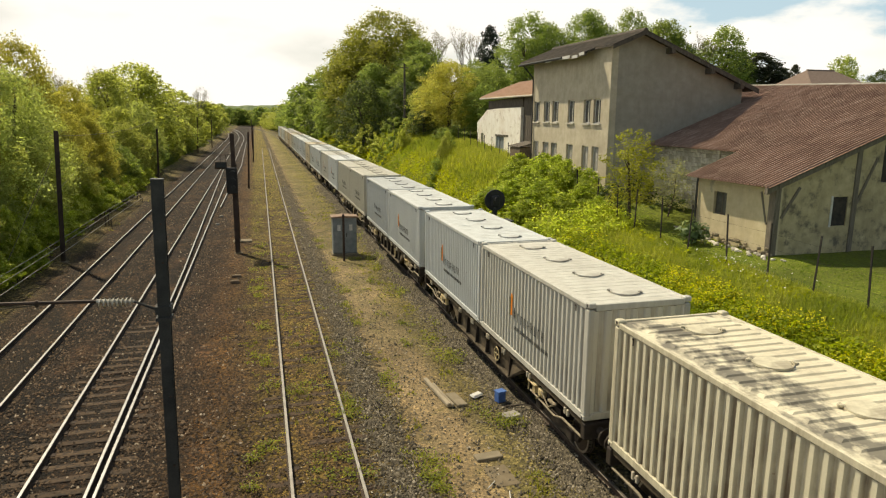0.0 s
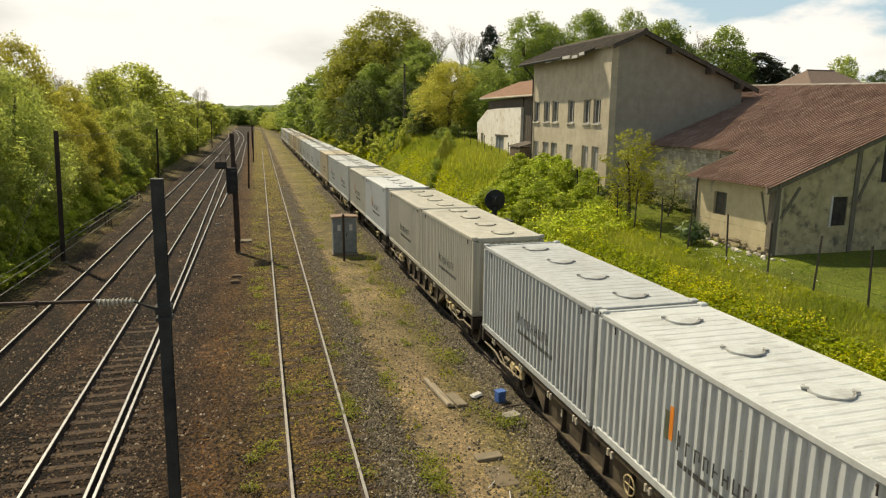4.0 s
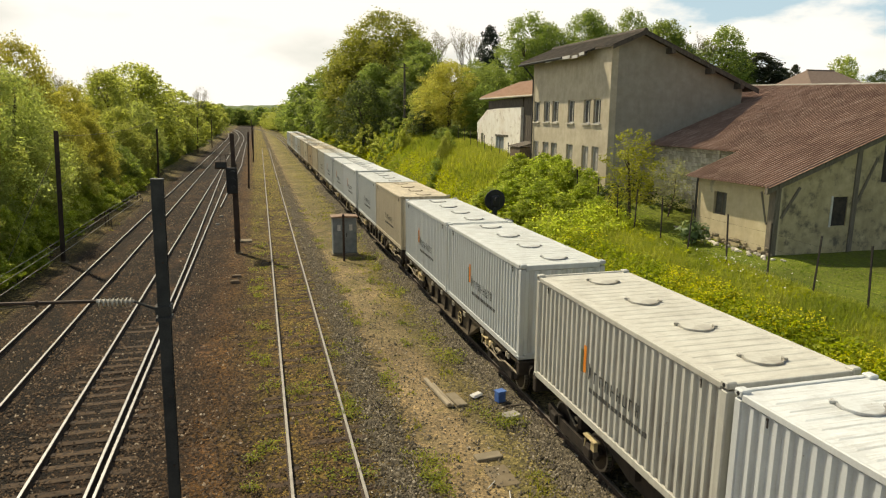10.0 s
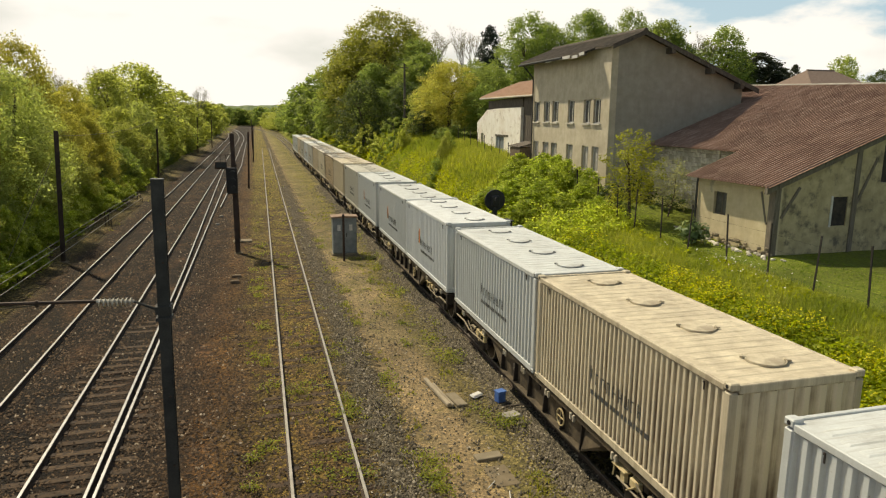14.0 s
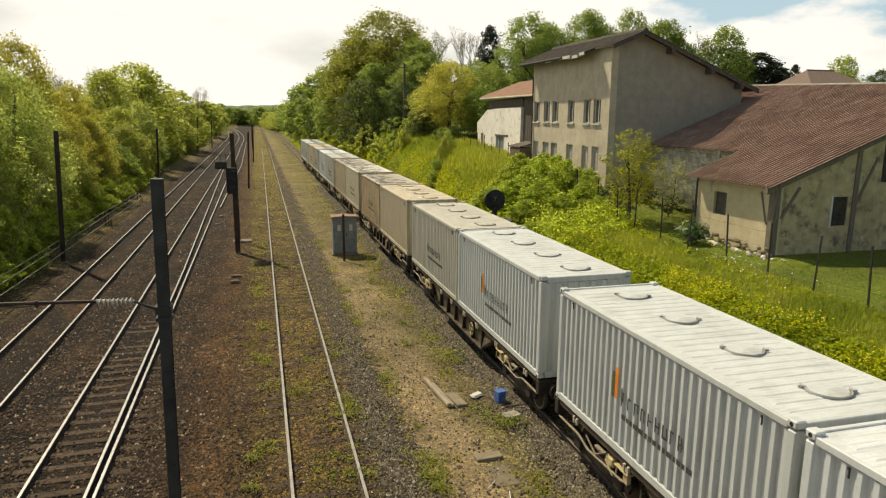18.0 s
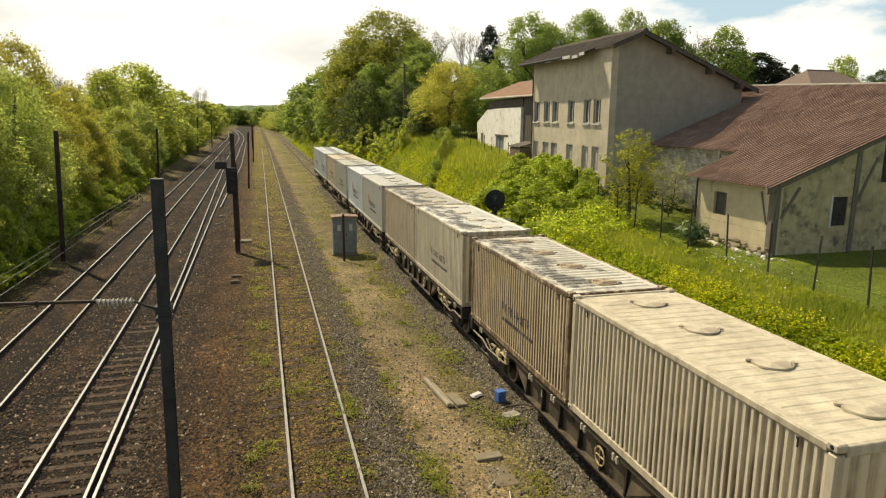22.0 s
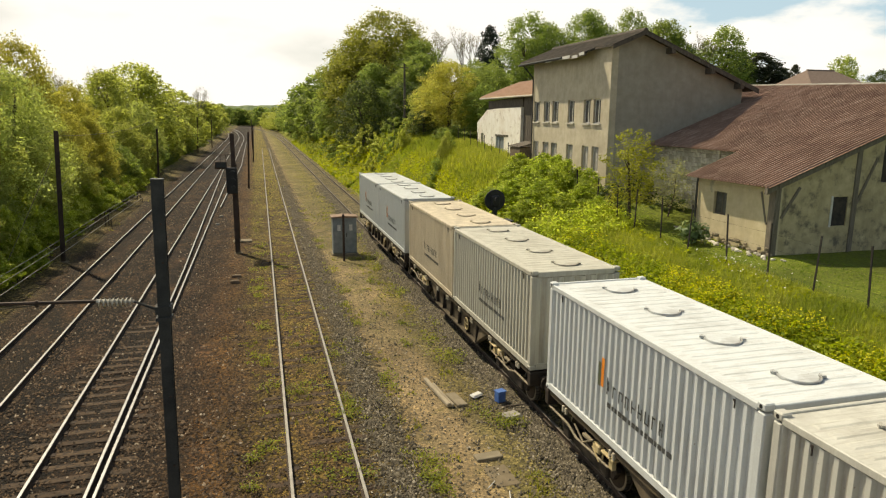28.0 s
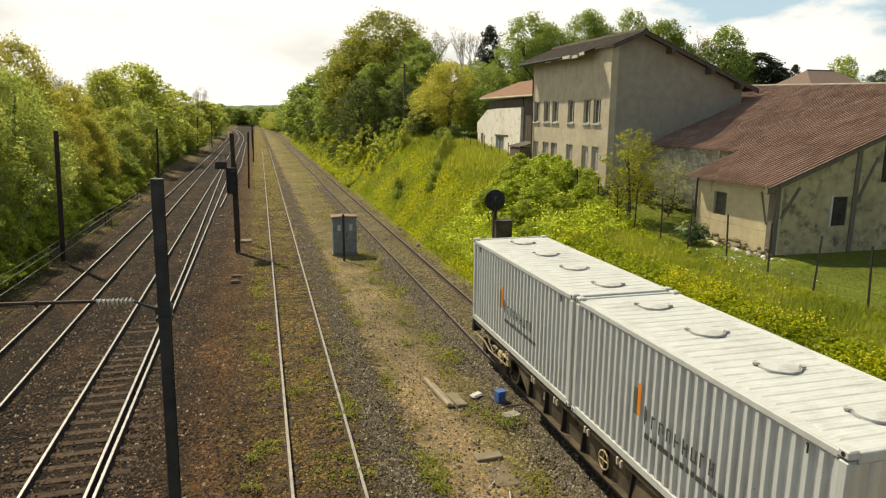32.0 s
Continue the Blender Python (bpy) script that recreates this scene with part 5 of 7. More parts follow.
def relay_cabinet():
    c = thing("relay_cabinet", "grey-blue steel lineside cabinet with a rusty red lid", "cabinet", at=pose(4.68, 38.6, -0.17))
    part("plinth", Shape().box(-0.75, 0.75, -0.45, 0.45, -0.1, 0.12, bevel=0.03), M["earthy"], c)
    body = part("body", Shape().box(-0.68, 0.68, -0.38, 0.38, 0.12, 2.2, bevel=0.03), M["cabinet"], c)
    for sx in (-1, 1):
        d = part("door", Shape().box(min(sx * 0.02, sx * 0.64), max(sx * 0.02, sx * 0.64), -0.40, -0.38, 0.2, 2.1), M["cabinet"], c)
        part("handle", Shape().box(sx * 0.09 - 0.02, sx * 0.09 + 0.02, -0.43, -0.40, 1.1, 1.3), M["mast"], d)
        part("notice", Shape().box(sx * 0.34 - 0.09, sx * 0.34 + 0.09, -0.405, -0.4005, 1.45, 1.8), M["white_junk"], d, "small pale notice")
    part("lid", Shape().prism([(-0.76, 2.2), (0.76, 2.2), (0.76, 2.27), (0.0, 2.32), (-0.76, 2.27)], "y", -0.5, 0.5), M["cabinet_top"], c, "rusty red lid")
    solid("marker_post", Shape().box(-0.06, 0.06, -0.06, 0.06, -0.4, 2.62, bevel=0.015), M["mast_rust"], "rusty iron marker post before the cabinet", "post", at=pose(4.42, 36.75, -0.17))


relay_cabinet()


def disc_signal():
    s = thing("disc_signal", "round black signal target on a grey relay box", "railway signal", at=pose(10.45, 29.0, 0.2))
    part("relay_box", Shape().box(-0.02, 0.78, -0.3, 0.3, -0.5, 2.85, bevel=0.03), M["wagon_grey"], s)
    part("box_top", Shape().box(-0.06, 0.82, -0.34, 0.34, 2.85, 2.9), M["mast"], s)
    t = part("target", Shape().tube((0, -0.02, 3.82), (0, 0.03, 3.82), 0.49, 0.49, 32), M["black"], s, "round black target")
    part("lamp_case", Shape().box(-0.2, 0.2, -0.2, -0.02, 3.55, 4.05, bevel=0.05), M["black"], t)
    part("visor", Shape().tube((0.0, -0.2, 3.9), (0.0, -0.36, 3.9), 0.10, 0.11, 12), M["black"], t)
    for x in (-0.25, -0.05, 0.15):
        pts = [(x, -0.05, 2.9), (x - 0.12, -0.12, 3.1), (x - 0.1, -0.1, 3.3), (x + 0.02, -0.04, 3.42)]
        sh = Shape()
        for a, b in zip(pts, pts[1:]):
            sh.tube(a, b, 0.025, 0.025, 6)
        part("cable", sh, M["black"], s)
    part("post", Shape().tube((0, 0, -0.5), (0, 0, 3.5), 0.07, 0.07, 10), M["mast"], s)


disc_signal()

# low concrete edging and pipe along the wood
edge = thing("cable_trough", "low weathered concrete cable trough beside the wood", "trough")
for i in range(34):
    y = 36 + i * 1.75
    part("trough_slab", Shape().box(-11.75, -11.35, y, y + 1.72, -0.3, 0.12 + 0.02 * (i % 3), bevel=0.02), M["earth_slab"], edge)


def wires():
    """Stay wires and feeder wires by the wood."""
    for n, (a, b, sag) in enumerate((((-10.6, 40.5, 3.6), (-15.0, 75, 5.2), 0.2), ((-10.6, 40.5, 5.4), (-11.2, 32, 0.1), 0.0), ((-10.6, 40.5, 6.6), (-11.2, 85.3, 7.1), 0.5))):
        s = Shape()
        a, b = Vector(a), Vector(b)
        prev = a
        for i in range(1, 13):
            q = a.lerp(b, i / 12)
            q.z -= sag * 4 * (i / 12) * (1 - i / 12)
            s.tube(prev, q, 0.013, 0.013, 5, caps=False)
            prev = q
        solid("stay_wire", s, M["wire"], "thin dull metal wire strung beside the wood", "wire", "wires by the wood")


wires()


def pipe_rail():
    """Two thin pipes on short stakes beside the left-hand track."""
    r = thing("pipe_rail", "pair of thin pale pipes on short stakes beside the wood", "pipe")
    for dx, dz in ((0.0, 0.0), (-0.22, 0.16), (0.16, -0.34)):
        s = Shape()
        pts = [(-10.4 + dx, y, 1.08 - 0.0088 * (y - 12) + dz + 0.03 * math.sin(y)) for y in (12, 20, 28, 36, 44, 52, 60, 66)]
        for a, b in zip(pts, pts[1:]):
            s.tube(a, b, 0.017, 0.017, 6, caps=False)
        part("pipe", s, M["concrete"], r)
        for x, y, z in pts[5::2]:
            part("stake", Shape().box(x - 0.025, x + 0.025, y - 0.025, y + 0.025, -0.4, z, bevel=0.005), M["mast_rust"], r)


pipe_rail()

pole = thing("utility_pole", "grey wooden utility pole among the trees above the bank", "pole", at=pose(17.0, 79.1, height(17.0, 79.1)))
part("pole", Shape().tube((0, 0, -0.5), (0, 0, 13.6 - height(17.0, 79.1)), 0.17, 0.11, 10), M["timber"], pole)
part("crossarm", Shape().box(-0.5, 0.5, -0.05, 0.05, 13.1 - height(17.0, 79.1), 13.2 - height(17.0, 79.1), bevel=0.01), M["timber"], pole)


def fence():
    f = thing("wire_fence", "slim rusty iron posts with thin wires along the bank top", "fence")
    rng = random.Random(4)
    me = Shape().box(-0.022, 0.022, -0.022, -0.014, -0.5, 1.85).box(-0.022, -0.014, -0.014, 0.022, -0.5, 1.85).mesh("post", M["iron_post"])
    rows = [(16.6, 12.6), (16.6, 14.6), (16.5, 16.5), (16.7, 18.7), (16.6, 20.7), (16.7, 23.2), (16.6, 25.0), (16.4, 26.8), (16.3, 28.2), (16.2, 30.0), (16.3, 32.4)]
    for x, y in rows:
        part("post", me, None, f, at=pose(x, y, height(x, y), rng.uniform(-2, 2), rng.uniform(-3, 3), rng.uniform(0, 20)))
    for h in (0.5, 1.0, 1.5):
        s = Shape()
        for (xa, ya), (xb, yb) in zip(rows, rows[1:]):
            s.tube((xa, ya, height(xa, ya) + h), (xb, yb, height(xb, yb) + h), 0.003, 0.003, 4, caps=False)
        tagged(part("wire", s, M["iron_post"], f), kind="stuff")
    g = thing("garden_fence", "row of slim stakes by the whitewashed shed", "fence")
    for i in range(9):
        y = 46 + i * 1.7
        x = 18.2 - 0.05 * i
        part("stake", me, None, g, at=pose(x, y, height(x, y) - 0.5))


fence()


def litter():
    p = thing("plank", "split weathered timber plank lying on the path", "plank", at=pose(4.80, 17.85, -0.13, 0, 0, 5.5))
    part("board", Shape().box(-0.10, 0.02, -1.0, 1.02, -0.02, 0.10, bevel=0.02), M["old_timber"], p)
    part("board", Shape().box(0.035, 0.10, -1.06, 0.6, -0.02, 0.09, bevel=0.02), M["old_timber"], p)
    solid("sleeper_end", Shape().box(-0.16, 0.16, -0.45, 0.45, -0.05, 0.035, bevel=0.02), M["earthy"], "broken grey concrete slab beside the plank", "slab", at=pose(5.2, 17.3, -0.14, 0, 3, 8))
    c = thing("crate", "small blue plastic crate lying by the track", "crate", at=pose(6.38, 16.9, -0.16, 0, 0, 14))
    part("bin", Shape().box(-0.13, 0.13, -0.11, 0.11, 0, 0.32, bevel=0.02), M["blue_plastic"], c)
    part("lid", Shape().box(-0.14, 0.14, -0.12, 0.12, 0.32, 0.34), M["blue_plastic"], c, "faded pale blue lid")
    solid("rag", Shape().box(-0.2, 0.2, -0.12, 0.12, 0, 0.10, bevel=0.05), M["white_junk"], "crumpled dirty white plastic scrap", "litter", at=pose(5.83, 17.4, -0.16, 6, 0, 30))
    solid("slab", Shape().box(-0.24, 0.24, -0.18, 0.18, -0.02, 0.10, bevel=0.04), M["concrete"], "flat grey stone slab on the gravel", "slab", at=pose(6.33, 15.85, -0.14, 4, 3, 20))
    solid("manhole_slab", Shape().box(-0.33, 0.33, -0.15, 0.15, -0.05, 0.05, bevel=0.015), M["earthy"], "square brown concrete cover slab", "slab", at=pose(5.0, 13.95, -0.14, 0, 0, 4))
    solid("manhole_slab", Shape().box(-0.28, 0.28, -0.45, 0.45, -0.06, -0.015, bevel=0.015), M["earth_slab"], "sunken square concrete cover slab", "slab", at=pose(5.02, 13.1, -0.14, 0, 0, 4))
    for x, y, a in ((4.65, 12.7, 40), (4.9, 12.2, 70)):
        solid("stick", Shape().tube((-0.16, 0, 0), (0.16, 0.02, 0.02), 0.015, 0.01, 6), M["white_junk"], "short pale broken stick", "litter", at=pose(x, y, -0.12, 0, 0, a))
    solid("branch", Shape().tube((-0.5, 0, 0), (0, 0.05, 0.06), 0.03, 0.025, 6).tube((0, 0.05, 0.06), (0.5, -0.1, 0.02), 0.025, 0.012, 6), M["bark"], "dry brown branch on the gravel", "branch", at=pose(6.85, 16.3, -0.12, 0, 0, -20))
    solid("point_box", Shape().box(-0.2, 0.2, -0.12, 0.12, -0.05, 0.12, bevel=0.03), M["board"], "small rusty junction box between the tracks", "junction box", at=pose(-1.3, 33.0, -0.15))
    solid("point_box", Shape().box(-0.22, 0.22, -0.1, 0.1, -0.05, 0.10, bevel=0.03), M["board"], "small rusty junction box between the tracks", "junction box", at=pose(-1.25, 34.2, -0.15))
    for x, y in ((-3.0, 51.0), (-2.9, 55.0), (9.5, 46), (9.4, 40)):
        solid("stone_block", Shape().box(-0.14, 0.14, -0.1, 0.1, -0.05, 0.12, bevel=0.04), M["concrete"], "pale stone block in the ballast", "stone", at=pose(x, y, -0.14, 0, 5, 30))
    # kerb of rubble at the barn's foot
    k = thing("rubble_edge", "row of pale rubble stones at the barn's foot", "rubble")
    rng = random.Random(8)
    for i in range(44):
        y = 20.4 + i * 0.15
        s = rng.uniform(0.05, 0.13)
        part("stone", Shape().box(-s, s, -s * 0.8, s * 0.8, -s * 0.6, s * 0.6, bevel=s * 0.4), M["stone"], k, at=pose(18.75 + rng.uniform(-0.35, 0.2), y, height(18.7, y) + 0.02, rng.uniform(-10, 10), rng.uniform(-15, 15), rng.uniform(0, 90)))
    for i in range(30):
        y = 21.3 + i * 0.17
        q = rng.uniform(0.05, 0.11)
        part("stone", Shape().box(-q, q, -q * 0.9, q * 0.9, -q * 0.7, q * 0.7, bevel=q * 0.35), M["earthy"], k, at=pose(19.0 + rng.uniform(-0.1, 0.02), y, height(18.9, y) + rng.uniform(0.0, 0.3), rng.uniform(-12, 12), rng.uniform(-12, 12), rng.uniform(0, 90)))
    # broad-leaved plant by the barn corner
    g = thing("garden_plant", "broad-leaved dark green garden plant by the barn", "plant", at=pose(17.6, 24.2, height(17.6, 24.2)))
    rng = np.random.default_rng(3)
    v, fc = leaf_cloud(rng, [((0, 0, 0.55), (0.5, 0.5, 0.45)), ((0.2, 0.3, 0.35), (0.45, 0.45, 0.3))], 420, 0.13)
    part("leaves", quick_mesh("leaves", v, fc, M["garden"]), None, g)
    part("stem", Shape().tube((0, 0, -0.1), (0, 0, 0.6), 0.03, 0.02, 6), M["bark"], g)


litter()

# ---- what nobody could count ----


def ground_z(x, y):
    return np.array([height(float(a), float(b)) for a, b in zip(x, y)])


def blades(rng, x, y, z, tall, wide, per=4):
    """Tufts of grass blades at the places given."""
    n = len(x)
    x, y, z, tall = (np.repeat(a, per) for a in (x, y, z, tall))
    q = rng.uniform(0, 2 * np.pi, n * per)
    lean = rng.uniform(0.1, 0.75, n * per)
    off = rng.normal(0, 0.05, (n * per, 2))
    h = tall * rng.uniform(0.6, 1.2, n * per)
    base = np.stack([x + off[:, 0], y + off[:, 1], z - 0.02], 1)
    side = np.stack([np.cos(q + 1.57), np.sin(q + 1.57), 0 * q], 1) * wide * (0.6 + 0.8 * rng.uniform(0, 1, n * per))[:, None]
    tip = base + np.stack([np.cos(q) * lean * h, np.sin(q) * lean * h, h], 1)
    v = np.stack([base - side, base + side, tip], 1).reshape(-1, 3)
    return v, np.arange(n * per * 3).reshape(-1, 3)


def heads(rng, x, y, z, size):
    """Small tilted flower heads."""
    n = len(x)
    p = np.stack([x, y, z], 1)
    nr = rng.normal(size=(n, 3)) * 0.5 + np.array([0, 0, 1.0])
    nr /= np.linalg.norm(nr, axis=1)[:, None]
    u = np.cross(nr, rng.normal(size=(n, 3)))
    u /= np.linalg.norm(u, axis=1)[:, None]
    w = np.cross(nr, u)
    s = size * rng.uniform(0.5, 1.3, n)[:, None]
    v = np.stack([p - u * s, p - w * s, p + u * s, p + w * s], 1).reshape(-1, 3)
    return v, np.arange(n * 4).reshape(-1, 4)


def patchy(x, y, scale, seed, cut):
    return np.array([noise.noise((float(a) * scale, float(b) * scale, seed)) for a, b in zip(x, y)]) > cut


def greenery():
    rng = np.random.default_rng(21)
    # the bank
    n = 80000
    y = 9 + 72 * rng.uniform(0, 1, n) ** 1.25
    x = 9.7 + rng.uniform(0, 1, n) * (6.4 + 0.015 * y)
    z = ground_z(x, y)
    clump = np.array([0.5 + 0.5 * noise.noise((float(a) * 1.3, float(b) * 1.3, 4)) for a, b in zip(x, y)])
    v, f = heads(rng, x, y, z + rng.uniform(0.0, 0.30, n) * clump + 0.02, 0.065)
    solid("grass", quick_mesh("grass", v, f, M["grass"]), None, "rough bright green grass and herbs on the bank", "grass", kind="stuff")
    n = 9000
    y = 9 + 60 * rng.uniform(0, 1, n) ** 1.4
    x = 9.7 + rng.uniform(0, 1, n) * 6.4
    v, f = blades(rng, x, y, ground_z(x, y), rng.uniform(0.15, 0.4, n), 0.02, 4)
    solid("grass", quick_mesh("grass", v, f, M["grass"]), None, "long green grass blades on the bank", "grass", kind="stuff")
    n = 9000
    y = rng.uniform(38, 66, n)
    x = rng.uniform(13.6, 19.2, n)
    v, f = blades(rng, x, y, ground_z(x, y), rng.uniform(0.2, 0.5, n), 0.03, 4)
    solid("grass", quick_mesh("grass", v, f, M["meadow"]), None, "tall fresh grass along the brow by the shed", "grass", kind="stuff")
    # lawn by the barn
    n = 9000
    x, y = rng.uniform(15, 21, n), rng.uniform(10, 33, n)
    keep = ~((x > 18.9) & (y > 21.2))
    x, y = x[keep], y[keep]
    v, f = blades(rng, x, y, ground_z(x, y), rng.uniform(0.025, 0.07, len(x)), 0.02, 3)
    solid("grass", quick_mesh("grass", v, f, M["lawn"]), None, "short green lawn beside the barn", "grass", kind="stuff")
    # tall herbs with yellow flowers at the top of the bank
    n = 7600
    y = rng.uniform(7, 28, n)
    x = 10.4 + rng.uniform(0, 1, n) * 3.9
    keep = patchy(x, y, 0.5, 3, -0.5)
    x, y = x[keep], y[keep]
    z = ground_z(x, y)
    m = len(x)
    per = 15
    px, py, pz = (np.repeat(a, per) for a in (x, y, z))
    h = np.repeat(rng.uniform(0.25, 0.62, m), per)
    px = px + rng.normal(0, 0.16, m * per)
    py = py + rng.normal(0, 0.16, m * per)
    pz = pz + h * rng.uniform(0.1, 1.0, m * per)
    v, f = heads(rng, px, py, pz, 0.047)
    solid("herbs", quick_mesh("herbs", v, f, M["herb"]), None, "tall leafy green herbs on the bank", "herbs", kind="stuff")
    q = 7
    thick = np.array([0.30 + 1.6 * noise.noise((float(a) * 0.9, float(b) * 0.7, 9)) for a, b in zip(x, y)])
    keep = rng.uniform(0, 1, m * q) < np.repeat(thick, q)
    fx, fy, fz = (np.repeat(a, q) for a in (x, y, z))
    top = np.repeat(rng.uniform(0.36, 0.68, m), q)
    fx, fy, fz = fx + rng.normal(0, 0.15, m * q), fy + rng.normal(0, 0.15, m * q), fz + top * rng.uniform(0.6, 1.08, m * q)
    v, f = heads(rng, fx[keep], fy[keep], fz[keep], 0.028)
    solid("yellow_flowers", quick_mesh("yellow_flowers", v, f, M["flower"]), None, "bright yellow flower heads on the bank", "flowers", kind="stuff")
    # lush weeds round the shrubs by the signal
    n = 2600
    y = rng.uniform(27, 40, n)
    x = 10.6 + rng.uniform(0, 1, n) * 6.2
    z = ground_z(x, y)
    swell = np.array([0.62 + 0.5 * noise.noise((float(a) * 0.6, float(b) * 0.6, 14)) for a, b in zip(x, y)]) * np.clip((x - 9.6) / 2.5, 0.3, 1) * np.clip((41 - y) / 4, 0.3, 1)
    per = 24
    h = np.repeat(rng.uniform(0.6, 1.3, n) * swell, per) * rng.uniform(0.1, 1.0, n * per)
    v, f = heads(rng, np.repeat(x, per) + rng.normal(0, 0.2, n * per), np.repeat(y, per) + rng.normal(0, 0.2, n * per), np.repeat(z, per) + h, 0.055)
    solid("weeds", quick_mesh("weeds", v, f, M["nettle"]), None, "lush pale green weeds on the bank by the signal", "weeds", kind="stuff")
    # rough meadow grass between the herbs and the fence
    n = 9000
    y = rng.uniform(8, 31, n)
    x = 13.6 + rng.uniform(0, 1, n) ** 1.2 * (2.7 + 0.03 * y)
    v, f = blades(rng, x, y, ground_z(x, y), rng.uniform(0.15, 0.5, n) * np.clip((18.0 - x) / 3.0, 0.25, 1), 0.014, 9)
    solid("grass", quick_mesh("grass", v, f, M["meadow"]), None, "rough pale green meadow grass by the fence", "grass", kind="stuff")
    # yellow flowers lower on the bank, further along
    n = 11000
    y = 27 + 55 * rng.uniform(0, 1, n)
    x = 9.7 + rng.uniform(0, 1, n) ** 1.6 * 4.5
    keep = patchy(x, y, 0.3, 12, 0.2) & ((y > 44) | (y < 36))
    x, y = x[keep], y[keep]
    v, f = heads(rng, x, y, ground_z(x, y) + rng.uniform(0.2, 0.5, len(x)), 0.032)
    solid("yellow_flowers", quick_mesh("yellow_flowers", v, f, M["flower"]), None, "scattered yellow flower heads along the bank", "flowers", kind="stuff")
    n = 150
    x, y = rng.normal(16.3, 0.5, n), rng.normal(19.6, 1.6, n)
    v, f = heads(rng, x, y, ground_z(x, y) + rng.uniform(0.15, 0.4, n), 0.028)
    solid("white_flowers", quick_mesh("white_flowers", v, f, M["daisy"]), None, "small white flowers in the grass", "flowers", kind="stuff")
    # weeds between the tracks
    xs, ys = [], []
    for cx, sd, lo, hi, cnt in ((3.55, 0.28, 11, 60, 900), (5.9, 0.35, 11, 70, 1100), (1.2, 0.75, 10, 90, 900), (-0.3, 0.35, 11, 60, 420), (2.25, 0.25, 11, 60, 350), (5.0, 0.5, 30, 90, 500), (9.55, 0.2, 10, 80, 900), (-10.4, 0.4, 25, 80, 700)):
        q = lo + (hi - lo) * rng.uniform(0, 1, cnt) ** 1.4
        w = cx + rng.normal(0, sd, cnt)
        k = patchy(w, q, 0.75, cx, 0.16)
        xs.append(w[k])
        ys.append(q[k])
    x, y = np.concatenate(xs), np.concatenate(ys)
    v, f = blades(rng, x, y, np.full(len(x), -0.17), rng.uniform(0.035, 0.13, len(x)), 0.022, 9)
    tufts = []
    for cx, sd, lo, hi, cnt, tall in ((3.5, 0.16, 11, 44, 420, 0.20), (6.0, 0.28, 11, 48, 620, 0.24), (-0.1, 0.22, 11, 44, 420, 0.16), (1.2, 0.5, 11, 40, 300, 0.10), (2.1, 0.2, 12, 30, 160, 0.2), (5.1, 0.3, 22, 48, 260, 0.12)):
        q = lo + (hi - lo) * rng.uniform(0, 1, cnt) ** 1.3
        w = cx + rng.normal(0, sd, cnt)
        k = patchy(w, q, 0.8, cx + 7, 0.2)
        tufts.append(heads(rng, np.repeat(w[k], 22) + rng.normal(0, 0.09, 22 * k.sum()), np.repeat(q[k], 22) + rng.normal(0, 0.09, 22 * k.sum()), -0.17 + tall * rng.uniform(0.05, 1, 22 * k.sum()), 0.026))
    base = np.cumsum([0] + [len(a) for a, _ in tufts])
    solid("weeds", quick_mesh("weeds", np.concatenate([a for a, _ in tufts]), np.concatenate([b + o for (_, b), o in zip(tufts, base)]), M["tuft"]), None, "small leafy green weed clumps beside the path", "weeds", kind="stuff")
    # rough growth at the foot of the bank, further along
    n = 15000
    y = 74 + 120 * rng.uniform(0, 1, n) ** 1.3
    x = 9.4 + rng.uniform(0, 1, n) ** 1.3 * 3.6
    tuft = heads(rng, x, y, ground_z(x, y) + rng.uniform(0.0, 0.5, n), 0.13)
    solid("grass", quick_mesh("grass", *tuft, M["grass"]), None, "rough bright growth at the foot of the far bank", "grass", kind="stuff")
    solid("weeds", quick_mesh("weeds", v, f, M["weed"]), None, "yellowish weeds growing in the ballast", "weeds", kind="stuff")


greenery()


def stones(rng, x, y, z, s):
    """Small angular stones, their undersides left off."""
    n = len(x)
    o = np.array([(1, 0, -0.3), (0, 1, -0.3), (-1, 0, -0.3), (0, -1, -0.3), (0, 0, 0.8)], float)
    v = o[None] * s[:, None, None] * rng.uniform(0.6, 1.3, (n, 5, 1))
    q = rng.uniform(0, 6.28, n)
    c, sn = np.cos(q)[:, None], np.sin(q)[:, None]
    v = np.stack([v[:, :, 0] * c - v[:, :, 1] * sn, v[:, :, 0] * sn + v[:, :, 1] * c, v[:, :, 2]], 2) + rng.normal(0, 0.17, (n, 5, 3)) * s[:, None, None]
    v += np.stack([x, y, z], 1)[:, None]
    fc = np.array([(0, 1, 4), (1, 2, 4), (2, 3, 4), (3, 0, 4)])
    return v.reshape(-1, 3), (np.arange(n)[:, None, None] * 5 + fc[None]).reshape(-1, 3)


